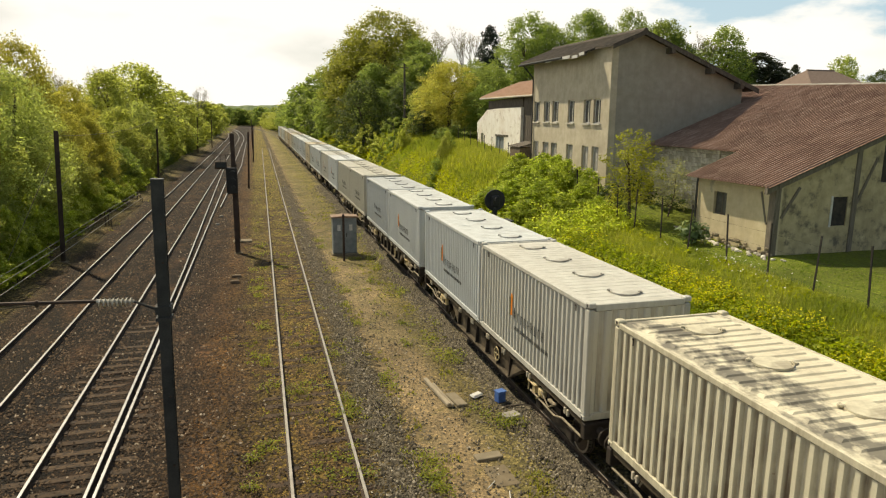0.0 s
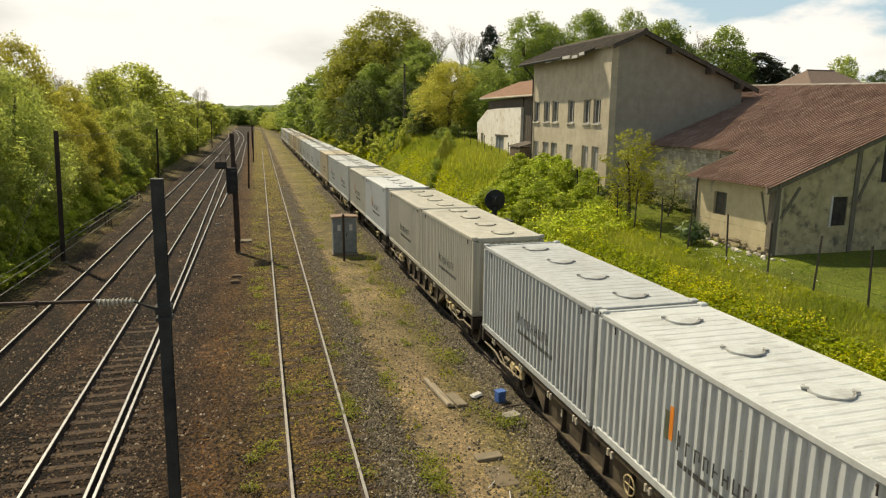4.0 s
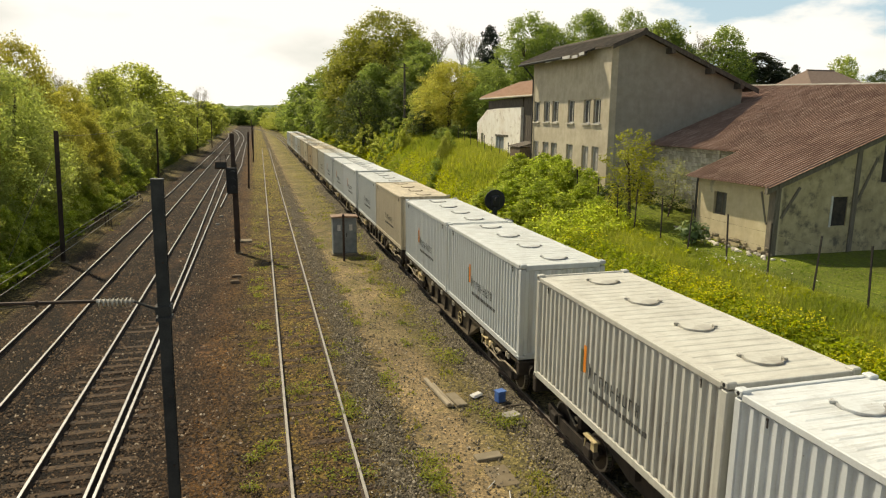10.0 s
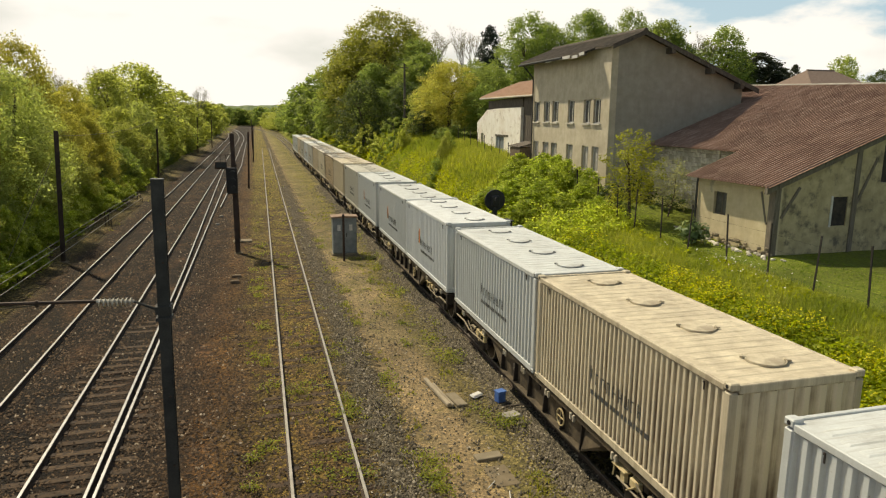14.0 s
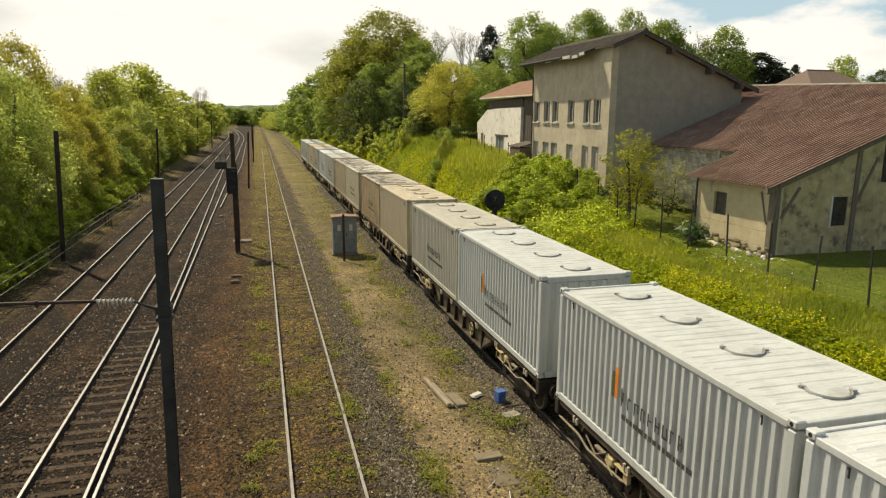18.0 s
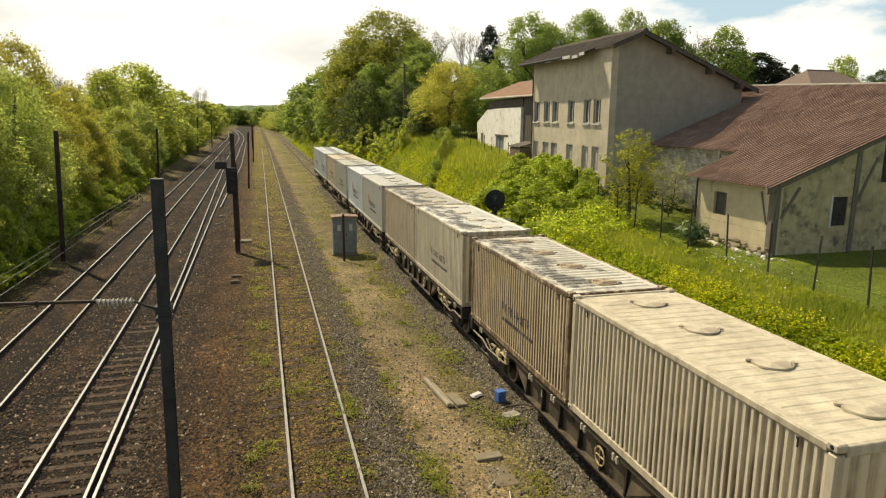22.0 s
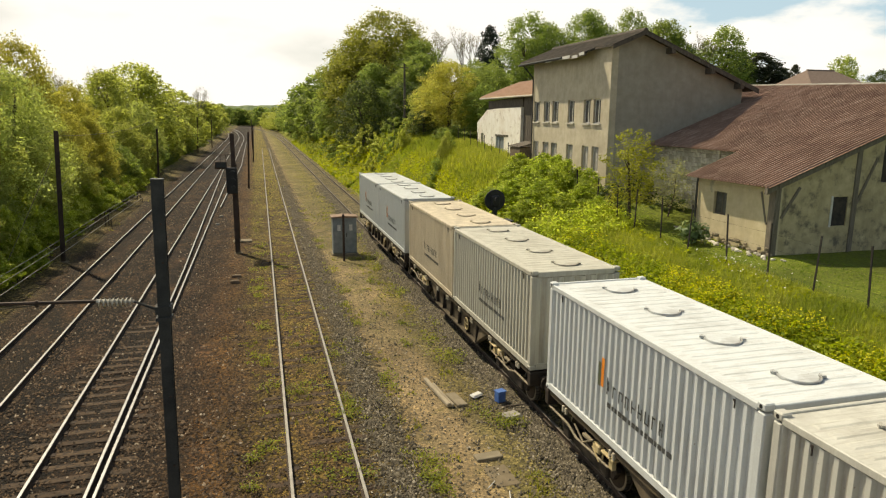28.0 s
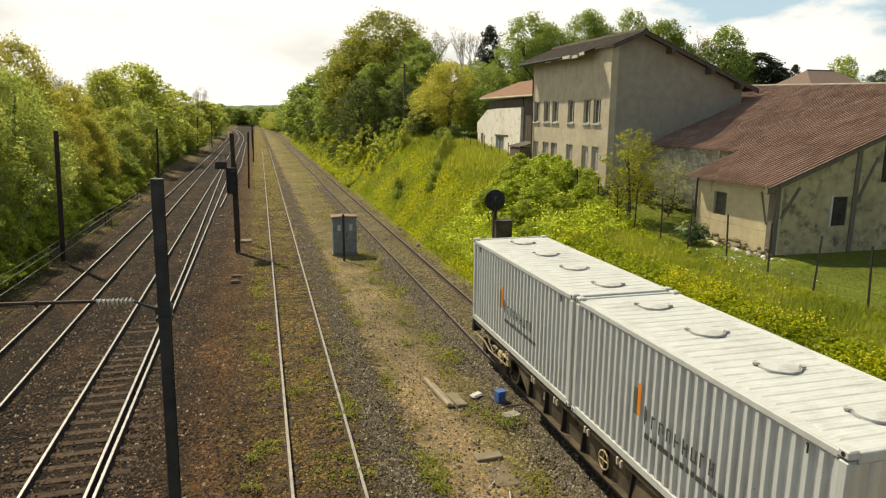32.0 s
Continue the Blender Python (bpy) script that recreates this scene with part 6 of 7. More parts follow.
def ballast():
    rng = np.random.default_rng(31)
    n = 72000
    y = 8 + 78 * rng.uniform(0, 1, n) ** 2.6
    band = rng.choice(4, n, p=[0.20, 0.20, 0.28, 0.32])
    lo = np.array([-10.2, -6.6, -3.2, -0.6])[band]
    hi = np.array([-6.6, -3.2, -0.6, 2.1])[band]
    x = lo + (hi - lo) * rng.uniform(0, 1, n)
    over = rng.uniform(0, 1, n) < 0.22
    side = np.where(rng.uniform(0, 1, n) < 0.5, -7.8, -4.33) + np.where(rng.uniform(0, 1, n) < 0.5, -1, 1) * rng.uniform(0.82, 1.7, n)
    x = np.where(over, side, x)
    s = rng.uniform(0.02, 0.052, n) * np.where(band == 3, 0.85, 1.0)
    v, f = stones(rng, x, y, -0.155 + rng.uniform(-0.01, 0.012, n) + np.where(over, 0.012, 0), s)
    solid("ballast_stones", quick_mesh("ballast_stones", v, f, M["pebble"]), None, "dark brown and grey ballast stones round the tracks", "ballast", kind="stuff")
    n = 64000
    y = 8 + 70 * rng.uniform(0, 1, n) ** 2.3
    band = rng.choice(3, n, p=[0.34, 0.54, 0.12])
    x = np.where(band == 0, 2.8 + rng.normal(0, 0.34, n), np.where(band == 1, 6.7 + rng.normal(0, 0.36, n), rng.uniform(3.4, 6.4, n)))
    v, f = stones(rng, x, y, -0.155 + rng.uniform(-0.01, 0.016, n), rng.uniform(0.018, 0.046, n))
    solid("gravel_stones", quick_mesh("gravel_stones", v, f, M["gravel"]), None, "grey gravel stones beside the freight track", "gravel", kind="stuff")


ballast()

# ---- train ----
PITCH, LENGTH, WIDTH, TALL = 15.7, 7.24, 2.5, 2.66
GAP = 0.15
FLOOR = 1.25
TRAIN_X = 7.93
NEAR0 = 12.47


def gone(t):
    """How far the train has run at t seconds; it gathers speed slowly."""
    return 5.8 * t + 0.0092 * t * t


def ribbed(length, tall, pitch, depth):
    """A pressed steel panel in the plane x = 0, ribs standing, along y."""
    n = max(2, round(length / pitch))
    p = length / n
    prof = []
    for i in range(n):
        a = i * p
        prof += [(0, a), (0, a + p * 0.26), (depth, a + p * 0.42), (depth, a + p * 0.78), (0, a + p * 0.94)]
    prof.append((0, length))
    k = len(prof)
    v = [(x, y, z) for z in (0, tall) for x, y in prof]
    v += [(x + 0.004, y, z) for z in (0, tall) for x, y in prof]
    f = []
    for i in range(k - 1):
        f += [(i, i + 1, k + i + 1, k + i), (2 * k + i, 3 * k + i, 3 * k + i + 1, 2 * k + i + 1), (k + i, k + i + 1, 3 * k + i + 1, 3 * k + i)]
    return Shape().add(v, f)


def container_meshes():
    c = {}
    L, W, H = LENGTH, WIDTH, TALL
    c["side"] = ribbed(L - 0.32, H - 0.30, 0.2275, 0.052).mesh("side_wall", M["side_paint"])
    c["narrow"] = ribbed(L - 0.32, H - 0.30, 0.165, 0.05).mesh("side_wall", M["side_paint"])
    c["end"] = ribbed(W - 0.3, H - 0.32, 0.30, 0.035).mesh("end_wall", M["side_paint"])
    for key, mat, deep in (("roof", "roof_paint", 0.011), ("sooty", "sooty_roof", 0.026)):
        n = 24
        p = (L - 0.66) / n
        prof = [(0, 0)]
        for i in range(n):
            a = 0.33 + i * p
            prof += [(a + p * 0.1, 0), (a + p * 0.22, deep), (a + p * 0.62, deep), (a + p * 0.75, 0)]
        prof.append((L, 0))
        k = len(prof)
        xs = [0.0, 0.14, 0.2, W - 0.2 - 0.12, W - 0.14 - 0.12, W - 0.12]
        v = [(x, y, (z if 0.15 < x < W - 0.27 else 0)) for x in xs for y, z in prof]
        f = [(r * k + i, r * k + i + 1, (r + 1) * k + i + 1, (r + 1) * k + i) for r in range(len(xs) - 1) for i in range(k - 1)]
        nb = len(v)
        v += [(0, 0, -0.03), (0, L, -0.03), (W - 0.12, L, -0.03), (W - 0.12, 0, -0.03)]
        f.append((nb, nb + 1, nb + 2, nb + 3))
        c[key] = Shape().add(v, f).mesh("roof", M[mat])
    c["post"] = Shape().box(0, 0.15, 0, 0.16, 0.12, H - 0.12, bevel=0.02).mesh("corner_post", M["paint"])
    c["top_rail"] = Shape().box(0, 0.06, 0.16, L - 0.16, H - 0.13, H - 0.02, bevel=0.012).mesh("top_rail", M["paint"])
    c["bottom_rail"] = Shape().box(0, 0.07, 0.16, L - 0.16, 0.0, 0.16, bevel=0.012).mesh("bottom_rail", M["paint"])
    c["header"] = Shape().box(0.16, W - 0.16, 0, 0.09, H - 0.15, H - 0.005, bevel=0.012).mesh("end_rail", M["paint"])
    c["footer"] = Shape().box(0.16, W - 0.16, 0, 0.09, 0.0, 0.16, bevel=0.012).mesh("end_rail", M["paint"])
    cast = Shape().box(-0.008, 0.165, -0.008, 0.175, 0, 0.118, bevel=0.02)
    c["casting"] = cast.mesh("corner_casting", M["paint"])
    c["hole"] = Shape().tube((-0.0095, 0.085, 0.055), (0.02, 0.085, 0.055), 0.035, 0.035, 8).mesh("twistlock_hole", M["black"])
    lid = Shape().tube((0, 0, 0), (0, 0, 0.018), 0.30, 0.29, 22).tube((0, 0, 0.018), (0, 0, 0.024), 0.27, 0.20, 22)
    c["hatch"] = lid.mesh("hatch", M["roof_paint"])
    c["hinge"] = Shape().box(0.30, 0.40, -0.035, 0.02, 0.0, 0.035).box(0.32, 0.35, -0.07, 0.05, 0.015, 0.045).mesh("hatch_hinge", M["roof_paint"])
    c["clamp"] = Shape().box(0.30, 0.40, -0.02, 0.035, 0.0, 0.035).box(0.34, 0.37, -0.05, 0.06, 0.015, 0.045).mesh("hatch_clamp", M["roof_paint"])
    # front half of the lid's rim only, drawn as its shaded arc
    ring = Shape()
    n = 18
    v, f = [], []
    for i in range(n + 1):
        a = radians(-213 + 190 * i / n)
        v += [(r * math.cos(a), r * math.sin(a), z) for r, z in ((0.335, -0.01), (0.332, 0.026), (0.307, 0.026), (0.302, -0.01))]
        if i < n:
            f += [(4 * i + q, 4 * i + 4 + q, 4 * i + 4 + (q + 1) % 4, 4 * i + (q + 1) % 4) for q in range(4)]
    f += [(0, 1, 2, 3), (4 * n, 4 * n + 1, 4 * n + 2, 4 * n + 3)]
    ring.add(v, f)
    c["ring"] = ring.mesh("hatch_ring", M["roof_paint"])
    rng = random.Random(9)
    word = Shape()
    for i, w in enumerate((0.05, 0.11, 0.12, 0.10, 0.13, 0.11, 0.12, 0.10, 0.08)):
        y, tall = i * 0.235, rng.uniform(0.25, 0.29) if i else 0.36
        word.box(-0.003, 0.0, y, y + 0.036, 0, tall)
        bar = rng.choice((0.0, 0.11, 0.22))
        word.box(-0.003, 0.0, y + 0.036, y + w, bar, bar + 0.034)
        if i % 3 != 1:
            word.box(-0.003, 0.0, y + w, y + w + 0.034, rng.choice((0.0, 0.08)), tall * rng.uniform(0.75, 1.0))
    c["word"] = word.mesh("lettering", M["ink"])
    small = Shape()
    y = 0.0
    while y < 2.2:
        w = rng.uniform(0.07, 0.16)
        small.box(-0.003, 0.0, y, y + w, 0, 0.10)
        y += w + rng.uniform(0.03, 0.07)
    c["small"] = small.mesh("small_lettering", M["ink"])
    c["bar"] = Shape().box(-0.004, 0.0, 0, 0.11, 0, 0.62).mesh("emblem_bar", M["orange"])
    c["faded"] = Shape().box(-0.004, 0.0, 0, 0.10, 0, 0.5).mesh("emblem_bar", M["rust_mark"])
    c["bar2"] = Shape().box(-0.004, 0.0, 0, 0.10, 0, 0.52).mesh("emblem_bar", M["green_mark"])
    c["catch"] = Shape().box(-0.02, 0.0, -0.012, 0.012, 0.06, 0.20, bevel=0.004).box(-0.03, -0.008, -0.016, 0.016, 0.175, 0.21).mesh("rail_catch", M["iron_post"])
    return c


COLOURS = {
    "grey": ((0.455, 0.485, 0.49), 0.30), "white": ((0.535, 0.56, 0.55), 0.2), "bright": ((0.60, 0.625, 0.625), 0.16), "beige": ((0.50, 0.485, 0.41), 0.32), "tan": ((0.62, 0.54, 0.39), 0.55),
    "cream": ((0.65, 0.60, 0.44), 0.5), "ivory": ((0.72, 0.65, 0.49), 0.75), "brown": ((0.66, 0.52, 0.33), 1.6), "stained": ((0.62, 0.53, 0.37), 1.0), "ochre": ((0.64, 0.55, 0.40), 0.5), "pale": ((0.54, 0.53, 0.47), 0.3),
}
WORDS = {
    "grey": "light grey ribbed bulk container with faded markings", "white": "white ribbed bulk container with dark markings", "bright": "bright clean white ribbed bulk container", "beige": "dusty beige-grey ribbed bulk container",
    "tan": "tan overpainted bulk container with stained sides", "cream": "cream ribbed bulk container with sooty roof patches", "ivory": "pale ivory bulk container with sooty roof edges", "brown": "rust-streaked brown bulk container with blotched roof",
    "stained": "grimy beige container with dark roof stains", "ochre": "ochre ribbed bulk container with dull markings", "pale": "pale cream-white ribbed bulk container",
}
# near and far container of each wagon: look, emblem (2 orange, 1 dark lettering only, 0 none), sooty roof
LOAD = [
    (("pale", 2, 0), ("cream", 0, 1)), (("pale", 2, 0), ("white", 2, 0)), (("white", 2, 0), ("grey", 1, 0)), (("beige", 1, 0), ("beige", 1, 0)),
    (("bright", 2, 0), ("pale", 2, 0)), (("white", 2, 0), ("white", 2, 0)), (("tan", 1, 0), ("white", 1, 0)), (("bright", 2, 0), ("white", 2, 0)),
    (("white", 2, 0), ("beige", 1, 0)), (("tan", 0, 0), ("brown", 1, 1)), (("ivory", 3, 1), ("stained", 0, 1)), (("pale", 2, 0), ("bright", 2, 0)),
    (("beige", 1, 0), ("ochre", 1, 0)), (("white", 2, 0), ("white", 2, 0)),
]


def container(meshes, look_name, emblem, sooty):
    """A bulk container; its origin is at the middle of its floor's near end."""
    L, W, H = LENGTH, WIDTH, TALL
    c = thing("bulk_container", WORDS[look_name], "container", "containers on the train")
    made = []

    def p(name, key, at, parent=c, label="", paint=True):
        o = part(name, meshes[key], None, parent, label, at=at)
        if paint:
            made.append(o)
        return o
    h = W / 2
    skin = "narrow" if look_name in ("brown", "ochre", "stained", "tan", "ivory") else "side"
    p("side_wall", skin, pose(-h + 0.02, 0.16, 0.155))
    p("side_wall", skin, pose(h - 0.02, L - 0.16, 0.155, 0, 0, 180))
    p("end_wall", "end", pose(-h + 0.15, 0.025, 0.155) @ Matrix.Rotation(radians(90), 4, "Z") @ Matrix.Diagonal((1, -1, 1, 1)))
    p("end_wall", "end", pose(-h + 0.15, L - 0.025, 0.155) @ Matrix.Rotation(radians(-90), 4, "Z"))
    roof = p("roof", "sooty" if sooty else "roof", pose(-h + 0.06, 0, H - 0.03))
    for sx in (0, 1):
        for sy in (0, 1):
            m = Matrix.Translation((h if sx else -h, L if sy else 0, 0)) @ Matrix.Diagonal((-1 if sx else 1, -1 if sy else 1, 1, 1))
            post = p("corner_post", "post", m)
            for z in (0.0, H - 0.118 + 0.03):
                o = p("corner_casting", "casting", Matrix.Translation((0, 0, z)), post)
                if not sx:
                    p("twistlock_hole", "hole", m @ Matrix.Translation((0, 0, z)), c, paint=False)
        m = Matrix.Translation((h if sx else -h, 0, 0)) @ Matrix.Diagonal((-1 if sx else 1, 1, 1, 1))
        p("top_rail", "top_rail", m)
        p("bottom_rail", "bottom_rail", m)
    for key, name in (("header", "end_rail"), ("footer", "end_rail")):
        p(name, key, pose(-h, 0, 0))
        p(name, key, Matrix.Translation((-h, L, 0)) @ Matrix.Diagonal((1, -1, 1, 1)))
    for y in (0.85, 2.65, 4.5, 6.3):
        hatch = p("hatch", "hatch", pose(0.08, y, H - 0.008))
        p("hatch_ring", "ring", pose(0, 0, 0), hatch)
        p("hatch_clamp", "clamp", pose(0, 0, 0, 0, 0, 147), hatch)
        p("hatch_hinge", "hinge", pose(0, 0, 0, 0, 0, -23), hatch)
    for y in (0.62, L - 0.7):
        p("rail_catch", "catch", pose(-h + 0.012, y, H - 0.36), label="dark iron catch under the roof rail", paint=False)
    x = -h + 0.018
    turn = Matrix.Diagonal((1, -1, 1, 1))
    if emblem:
        tagged(p("lettering", "word", Matrix.Translation((x, 4.35, 1.02)) @ turn, paint=False), kind="stuff")
        tagged(p("small_lettering", "small", Matrix.Translation((x, 4.30, 0.76)) @ turn, paint=False), kind="stuff")
    if emblem == 3:
        p("emblem_bar", "faded", Matrix.Translation((x, 4.60, 1.10)) @ turn, label="faded rusty emblem bar", paint=False)
    if emblem == 2:
        p("emblem_bar", "bar", Matrix.Translation((x, 4.60, 1.10)) @ turn, label="orange painted emblem bar", paint=False)
        p("emblem_bar", "bar2", Matrix.Translation((x, 4.72, 1.08)) @ turn, paint=False)
    col, grime_shade = COLOURS[look_name]
    for o in made:
        o.color = (*col, grime_shade)
    roof.color = (*[min(q * 1.12, 0.8) for q in col], grime_shade * 0.8)
    for o in made:
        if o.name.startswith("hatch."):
            o.color = (*[min(q * 1.04, 0.8) for q in col], grime_shade * 0.9)
        # lid fittings a little darker; for the half rim this is shade
        elif o.name.startswith("hatch_"):
            o.color = (*[q * 0.92 for q in col], 0.45)
    if sooty:
        roof.color = (0.74, 0.67, 0.49, 0.2) if look_name == "cream" else (0.82, 0.78, 0.68, 0.15) if look_name == "ivory" else (0.70, 0.65, 0.54, 0.3)
    return c


def wagon_meshes():
    w = {}
    L = 2 * LENGTH + GAP
    w["sill"] = Shape().prism([(0.1, 1.2), (L - 0.1, 1.2), (L - 0.1, 1.03), (L - 3.6, 1.03), (L - 4.7, 0.44), (4.7, 0.44), (3.6, 1.03), (0.1, 1.03)], "x", 0.13, 0.16).mesh("side_sill", M["wagon_grey"])
    w["sill_dark"] = Shape().prism([(0.1, 1.2), (L - 0.1, 1.2), (L - 0.1, 0.98), (L - 3.0, 0.98), (L - 4.3, 0.6), (4.3, 0.6), (3.0, 0.98), (0.1, 0.98)], "x", 0.24, 0.27).mesh("side_sill", M["wagon"])
    w["rim_beam"] = Shape().box(0, 0.13, 0.1, L - 0.1, 1.07, 1.195, bevel=0.012).mesh("outer_beam", M["wagon_grey"])
    w["slope"] = Shape().add([(0.13, 3.6, 1.03), (0.02, 4.7, 0.47), (0.13, 4.7, 1.03), (0.05, 3.75, 1.03), (0.02, 4.7, 0.44), (0.14, 3.6, 1.0), (0.14, 4.7, 0.44)], [(0, 3, 1), (0, 1, 4, 5), (5, 4, 6), (3, 2, 1)]).mesh("gusset", M["wagon_grey"])
    w["rod"] = Shape().tube((0, 0.15, 0.80), (0, 1.15, 0.80), 0.028, 0.028, 6).tube((0, 1.15, 0.80), (0, 1.6, 0.66), 0.028, 0.028, 6).tube((0, 1.6, 0.66), (0, 3.1, 0.72), 0.026, 0.026, 6).mesh("brake_rod", M["grimy"])
    w["lever_box"] = Shape().box(-0.06, 0.1, 0, 0.52, 0.0, 0.045, bevel=0.012).box(-0.03, 0.06, 0.05, 0.2, -0.2, 0.0).tube((-0.02, 0.45, 0.0), (-0.02, 0.5, -0.26), 0.02, 0.02, 6).mesh("brake_lever_box", M["tan_paint"])
    w["valve"] = Shape().box(-0.05, 0.1, 0, 0.3, 0.0, 0.2, bevel=0.03).tube((-0.06, 0.05, 0.1), (-0.06, 0.35, -0.12), 0.025, 0.02, 6).mesh("brake_valve", M["tan_paint"])
    w["flange"] = Shape().box(0.03, 0.21, 4.7, L - 4.7, 0, 0.035).mesh("bottom_flange", M["wagon_grey"])
    w["top_flange"] = Shape().box(0, 0.14, 0.1, L - 0.1, 0, 0.035).mesh("top_flange", M["wagon"])
    w["rib"] = Shape().prism([(0.13, 0.45), (0.0, 0.45), (0.04, 1.07), (0.13, 1.07)], "y", -0.02, 0.02).mesh("stiffener", M["wagon"])
    w["cross"] = Shape().box(-1.1, 1.1, -0.08, 0.08, 0.85, 1.18).mesh("cross_beam", M["wagon"])
    w["spine"] = Shape().box(-0.35, 0.35, 0.0, L, 0.75, 1.12).mesh("centre_beam", M["wagon"])
    w["head"] = Shape().box(-1.25, 1.25, -0.05, 0.14, 0.82, 1.2, bevel=0.02).mesh("headstock", M["wagon"])
    w["buffer"] = Shape().tube((0, 0, 0), (0, -0.38, 0), 0.09, 0.08, 10).tube((0, -0.38, 0), (0, -0.43, 0), 0.22, 0.22, 14).mesh("buffer", M["wagon"])
    w["coupling"] = Shape().box(-0.05, 0.05, -0.55, 0, -0.25, 0.02).box(-0.09, 0.09, -0.2, 0.0, -0.1, 0.1).mesh("coupling_hook", M["wagon"])
    w["hose"] = Shape().tube((0.4, 0, 0), (0.42, -0.25, -0.28), 0.025, 0.025, 6).tube((0.42, -0.25, -0.28), (0.4, -0.5, -0.3), 0.025, 0.025, 6).mesh("brake_hose", M["black"])
    bog = Shape()
    for sx in (-1, 1):
        x = sx * 1.0
        bog.prism([(-1.35, 0.62), (-1.25, 0.72), (-0.5, 0.58), (0.5, 0.58), (1.25, 0.72), (1.35, 0.62), (1.2, 0.42), (0.85, 0.36), (0.5, 0.30), (-0.5, 0.30), (-0.85, 0.36), (-1.2, 0.42)], "x", x - 0.05, x + 0.05)
        for y in (-0.9, 0.9):
            bog.box(x - 0.13, x + 0.13, y - 0.16, y + 0.16, 0.34, 0.62, bevel=0.03)
            for o in (-0.25, 0.25):
                bog.tube((x, y + o, 0.40), (x, y + o, 0.66), 0.07, 0.07, 8)
    bog.box(-1.0, 1.0, -0.2, 0.2, 0.45, 0.75)
    w["bogie"] = bog.mesh("bogie_frame", M["wagon"])
    ws = Shape()
    ws.tube((-1.0, 0, 0), (1.0, 0, 0), 0.075, 0.075, 10)
    for sx in (-1, 1):
        ws.tube((sx * 0.69, 0, 0), (sx * 0.81, 0, 0), 0.43, 0.43, 28)
        ws.tube((sx * 0.67, 0, 0), (sx * 0.69, 0, 0), 0.46, 0.46, 28)
    w["wheelset"] = ws.mesh("wheelset", M["wheel"])
    rim = Shape()
    n = 28
    v, f = [], []
    for i in range(n):
        a = i * math.tau / n
        v += [(x, r * math.cos(a), r * math.sin(a)) for x, r in ((0.712, 0.432), (0.812, 0.432), (0.812, 0.375))]
        q = 3 * ((i + 1) % n)
        f += [(3 * i, q, q + 1, 3 * i + 1), (3 * i + 1, q + 1, q + 2, 3 * i + 2)]
    rim.add(v, f)
    w["rim"] = rim.mesh("rim", M["wheel_rim"])
    br = Shape().box(-0.05, 0.0, -0.11, -0.04, 0, 0.16, bevel=0.01).box(-0.05, 0.0, 0.04, 0.11, 0, 0.16, bevel=0.01).box(-0.03, 0.0, -0.12, 0.12, 0.04, 0.09)
    w["bracket"] = br.mesh("container_bracket", M["pale"])
    w["step"] = Shape().tube((-0.05, 0, 0), (-0.05, 0.45, -0.28), 0.022, 0.022, 6).tube((-0.05, 0.45, -0.28), (-0.05, 0.9, -0.05), 0.022, 0.022, 6).box(-0.08, 0.0, 0.1, 0.45, -0.1, -0.05).mesh("shunter_step", M["grimy"])
    hw = Shape()
    for i in range(16):
        a, b = i * math.tau / 16, (i + 1) * math.tau / 16
        hw.tube((0, 0.2 * math.cos(a), 0.2 * math.sin(a)), (0, 0.2 * math.cos(b), 0.2 * math.sin(b)), 0.02, 0.02, 5, caps=False)
    hw.tube((0, -0.2, 0), (0, 0.2, 0), 0.014, 0.014, 5).tube((0, 0, -0.2), (0, 0, 0.2), 0.014, 0.014, 5)
    w["handwheel"] = hw.mesh("brake_handwheel", M["tan_paint"])
    w["tank"] = Shape().tube((0, -0.5, 0), (0, 0.5, 0), 0.2, 0.2, 14).mesh("air_tank", M["wagon"])
    w["card"] = Shape().box(-0.012, 0.0, -0.13, 0.13, 0, 0.2).mesh("label_panel", M["pale"])
    return w


WHEELS = []


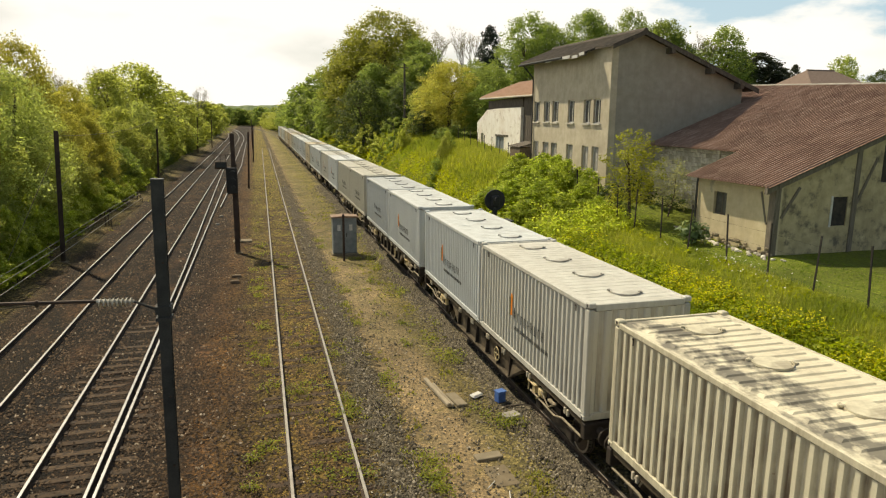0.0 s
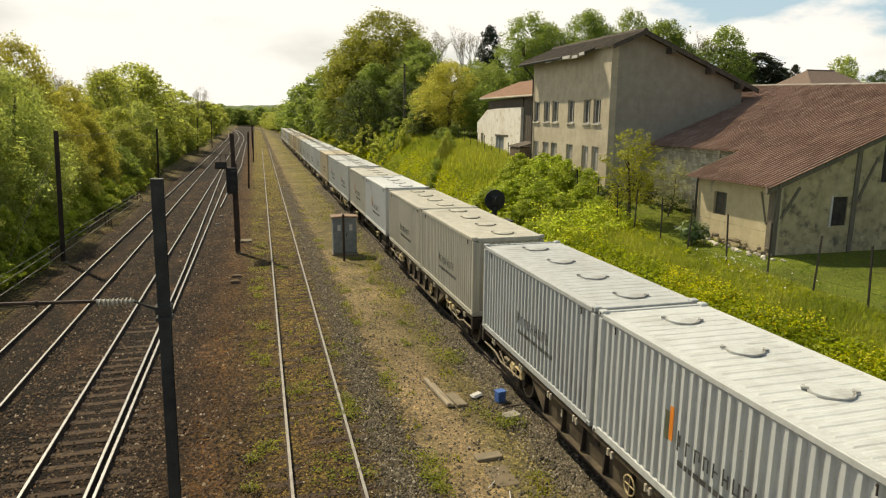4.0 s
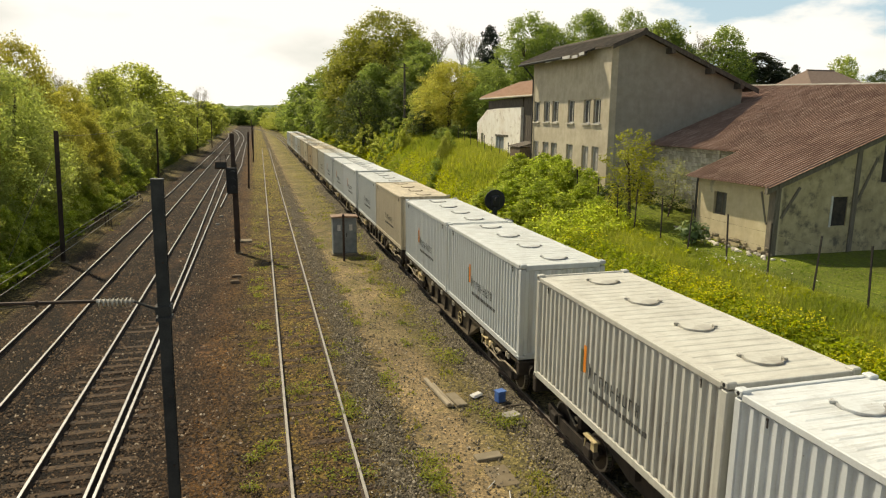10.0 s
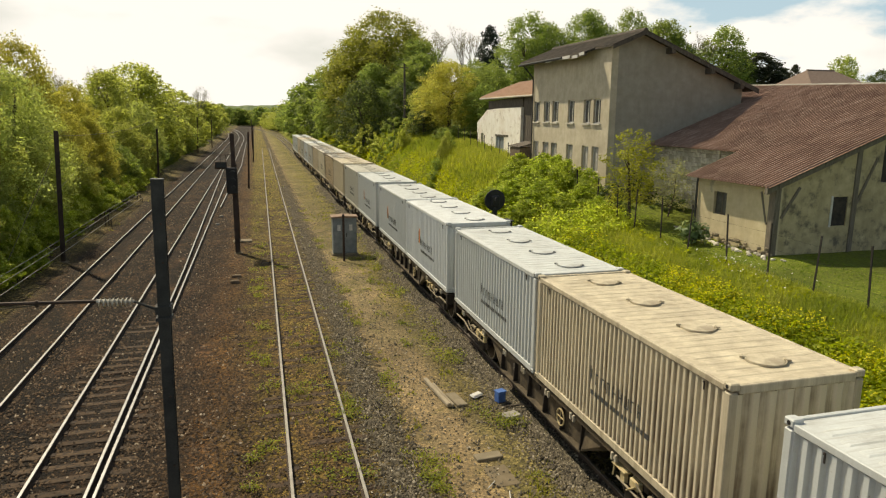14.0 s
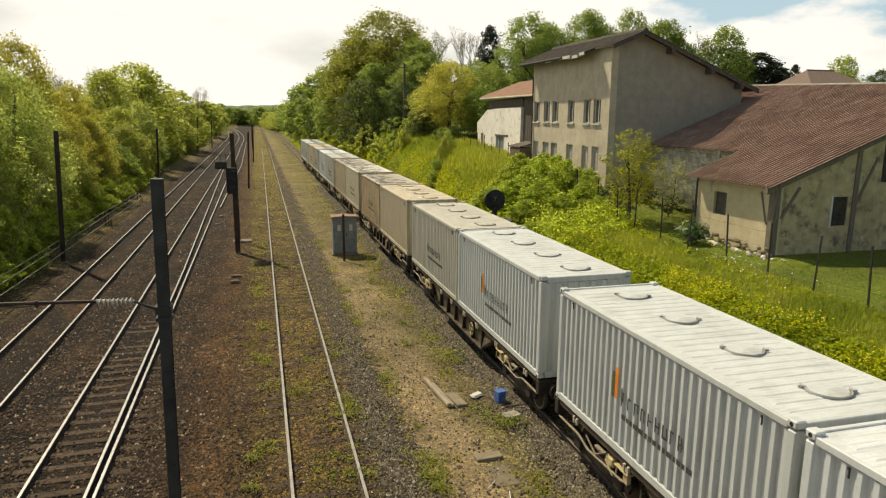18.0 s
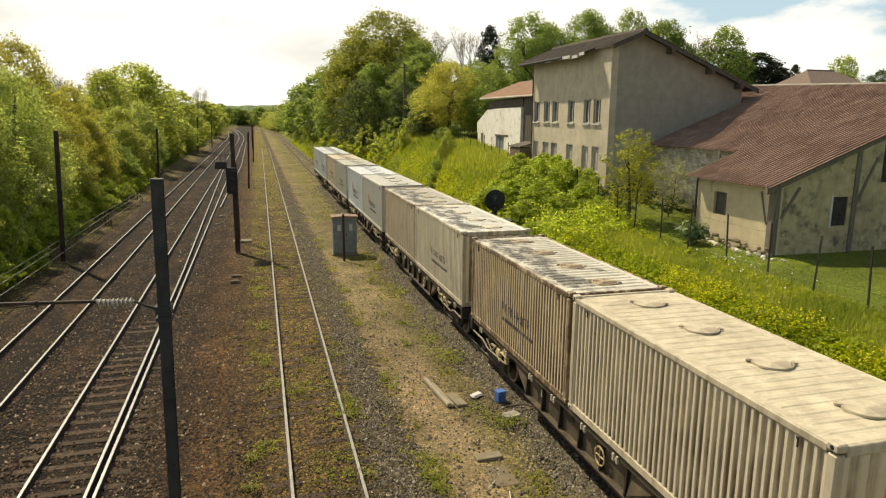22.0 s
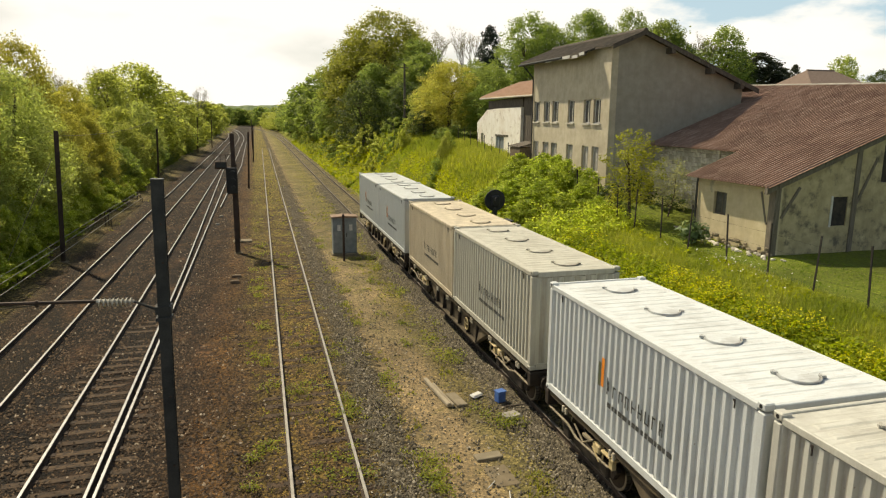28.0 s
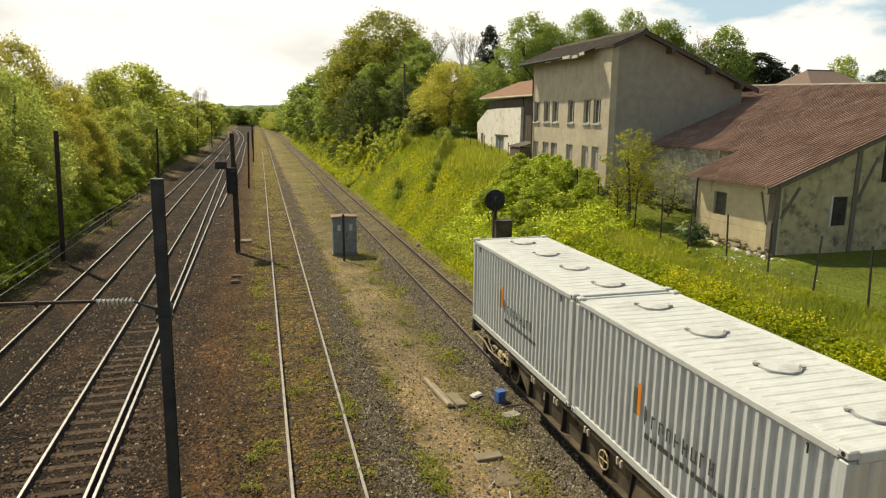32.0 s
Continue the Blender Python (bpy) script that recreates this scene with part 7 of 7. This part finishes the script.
def wagon(w, plain_side):
    L = 2 * LENGTH + GAP
    g = thing("flat_wagon", "dusty dark steel container flat wagon on bogies" if not plain_side else "black steel container flat wagon with plain side sills", "railway wagon", "wagons of the train")

    def p(name, key, at, parent=g, label=""):
        return part(name, w[key], None, parent, label, at=at)
    p("centre_beam", "spine", pose(0, 0, 0))
    for sx in (-1, 1):
        m = Matrix.Translation((sx * 1.2, 0, 0)) @ Matrix.Diagonal((-sx * 1.0 if sx > 0 else 1, 1, 1, 1))
        sill = p("side_sill", "sill_dark" if plain_side else "sill", m)
        if plain_side:
            p("top_flange", "top_flange", m @ Matrix.Translation((0.1, 0, 1.2)))
        else:
            p("outer_beam", "rim_beam", m)
            p("gusset", "slope", m)
            p("gusset", "slope", m @ Matrix.Translation((0, L, 0)) @ Matrix.Diagonal((1, -1, 1, 1)))
            for y, turn in ((0, 1), (L, -1)):
                e = m @ Matrix.Translation((0.0, y, 0)) @ Matrix.Diagonal((1, turn, 1, 1))
                p("brake_rod", "rod", e)
                p("brake_valve", "valve", e @ Matrix.Translation((0.05, 2.35, 0.76)))
        if sx < 0:
            for y in (2.75, L - 3.3):
                p("brake_lever_box", "lever_box", m @ Matrix.Translation((0.02, y, 0.93)), label="tan painted brake lever box")
        if not plain_side:
            p("bottom_flange", "flange", m @ Matrix.Translation((-0.05, 0, 0.4)))
            for y in np.linspace(4.75, L - 4.75, 6):
                p("stiffener", "rib", m @ Matrix.Translation((0, y, 0)))
        if sx < 0:
            for y in (0.9, 3.2, 5.1, 6.5, 8.1, 9.5, 11.4, 13.6):
                p("container_bracket", "bracket", m @ Matrix.Translation((0.24 if plain_side else -0.003, y, 1.0)))
            for y in (1.5, L - 2.4):
                p("shunter_step", "step", m @ Matrix.Translation((0.25 if plain_side else 0.05, y, 1.0)))
            if not plain_side:
                p("brake_handwheel", "handwheel", m @ Matrix.Translation((0.02, 5.8, 0.76)))
            p("label_panel", "card", m @ Matrix.Translation((0.236 if plain_side else 0.126, 9.0, 0.68)))
    for y in (2.2, 4.5, 7.3, 10.0, 12.3):
        p("cross_beam", "cross", pose(0, y, 0))
    for y, t in ((0, 0), (L, 180)):
        hd = p("headstock", "head", pose(0, y, 0, 0, 0, t))
        for x in (-0.875, 0.875):
            p("buffer", "buffer", pose(x, 0, 1.02), hd)
        p("coupling_hook", "coupling", pose(0, 0, 1.0), hd)
        p("brake_hose", "hose", pose(0, 0, 0.95), hd)
    p("air_tank", "tank", pose(0.65, 7.0, 0.62))
    for yb in (1.85, L - 1.85):
        bogie = p("bogie", "bogie", pose(0, yb, 0))
        for o in (-0.9, 0.9):
            ws = p("wheelset", "wheelset", pose(0, o, 0.43), bogie)
            part("rim", w["rim"], None, ws)
            part("rim", w["rim"], None, ws, at=Matrix.Diagonal((-1, 1, 1, 1)))
            WHEELS.append(ws)
    return g


TRAIN = []


def train():
    cm, wm = container_meshes(), wagon_meshes()
    first = {}
    for i, pair in enumerate(LOAD):
        y = NEAR0 + (i - 1) * PITCH
        TRAIN.append((wagon(wm, i == 4), TRAIN_X, y, 0.0))
        for j, spec in enumerate(pair):
            TRAIN.append((container(cm, *spec), TRAIN_X, y + j * (LENGTH + GAP), FLOOR))


train()


def motions():
    times = [0.0] + [2.0 * i for i in range(1, 16)] + [32.0]
    for ob, x, y, z in TRAIN:
        walk(ob, [(t, pose(x, y - gone(t), z)) for t in times])
    ticks = [i * 0.1 for i in range(321)]
    for ws in WHEELS:
        y, z = ws.matrix_basis.translation.y, ws.matrix_basis.translation.z
        walk(ws, [(t, pose(0, y, z) @ Matrix.Rotation(gone(t) / 0.43, 4, "X")) for t in ticks])


motions()
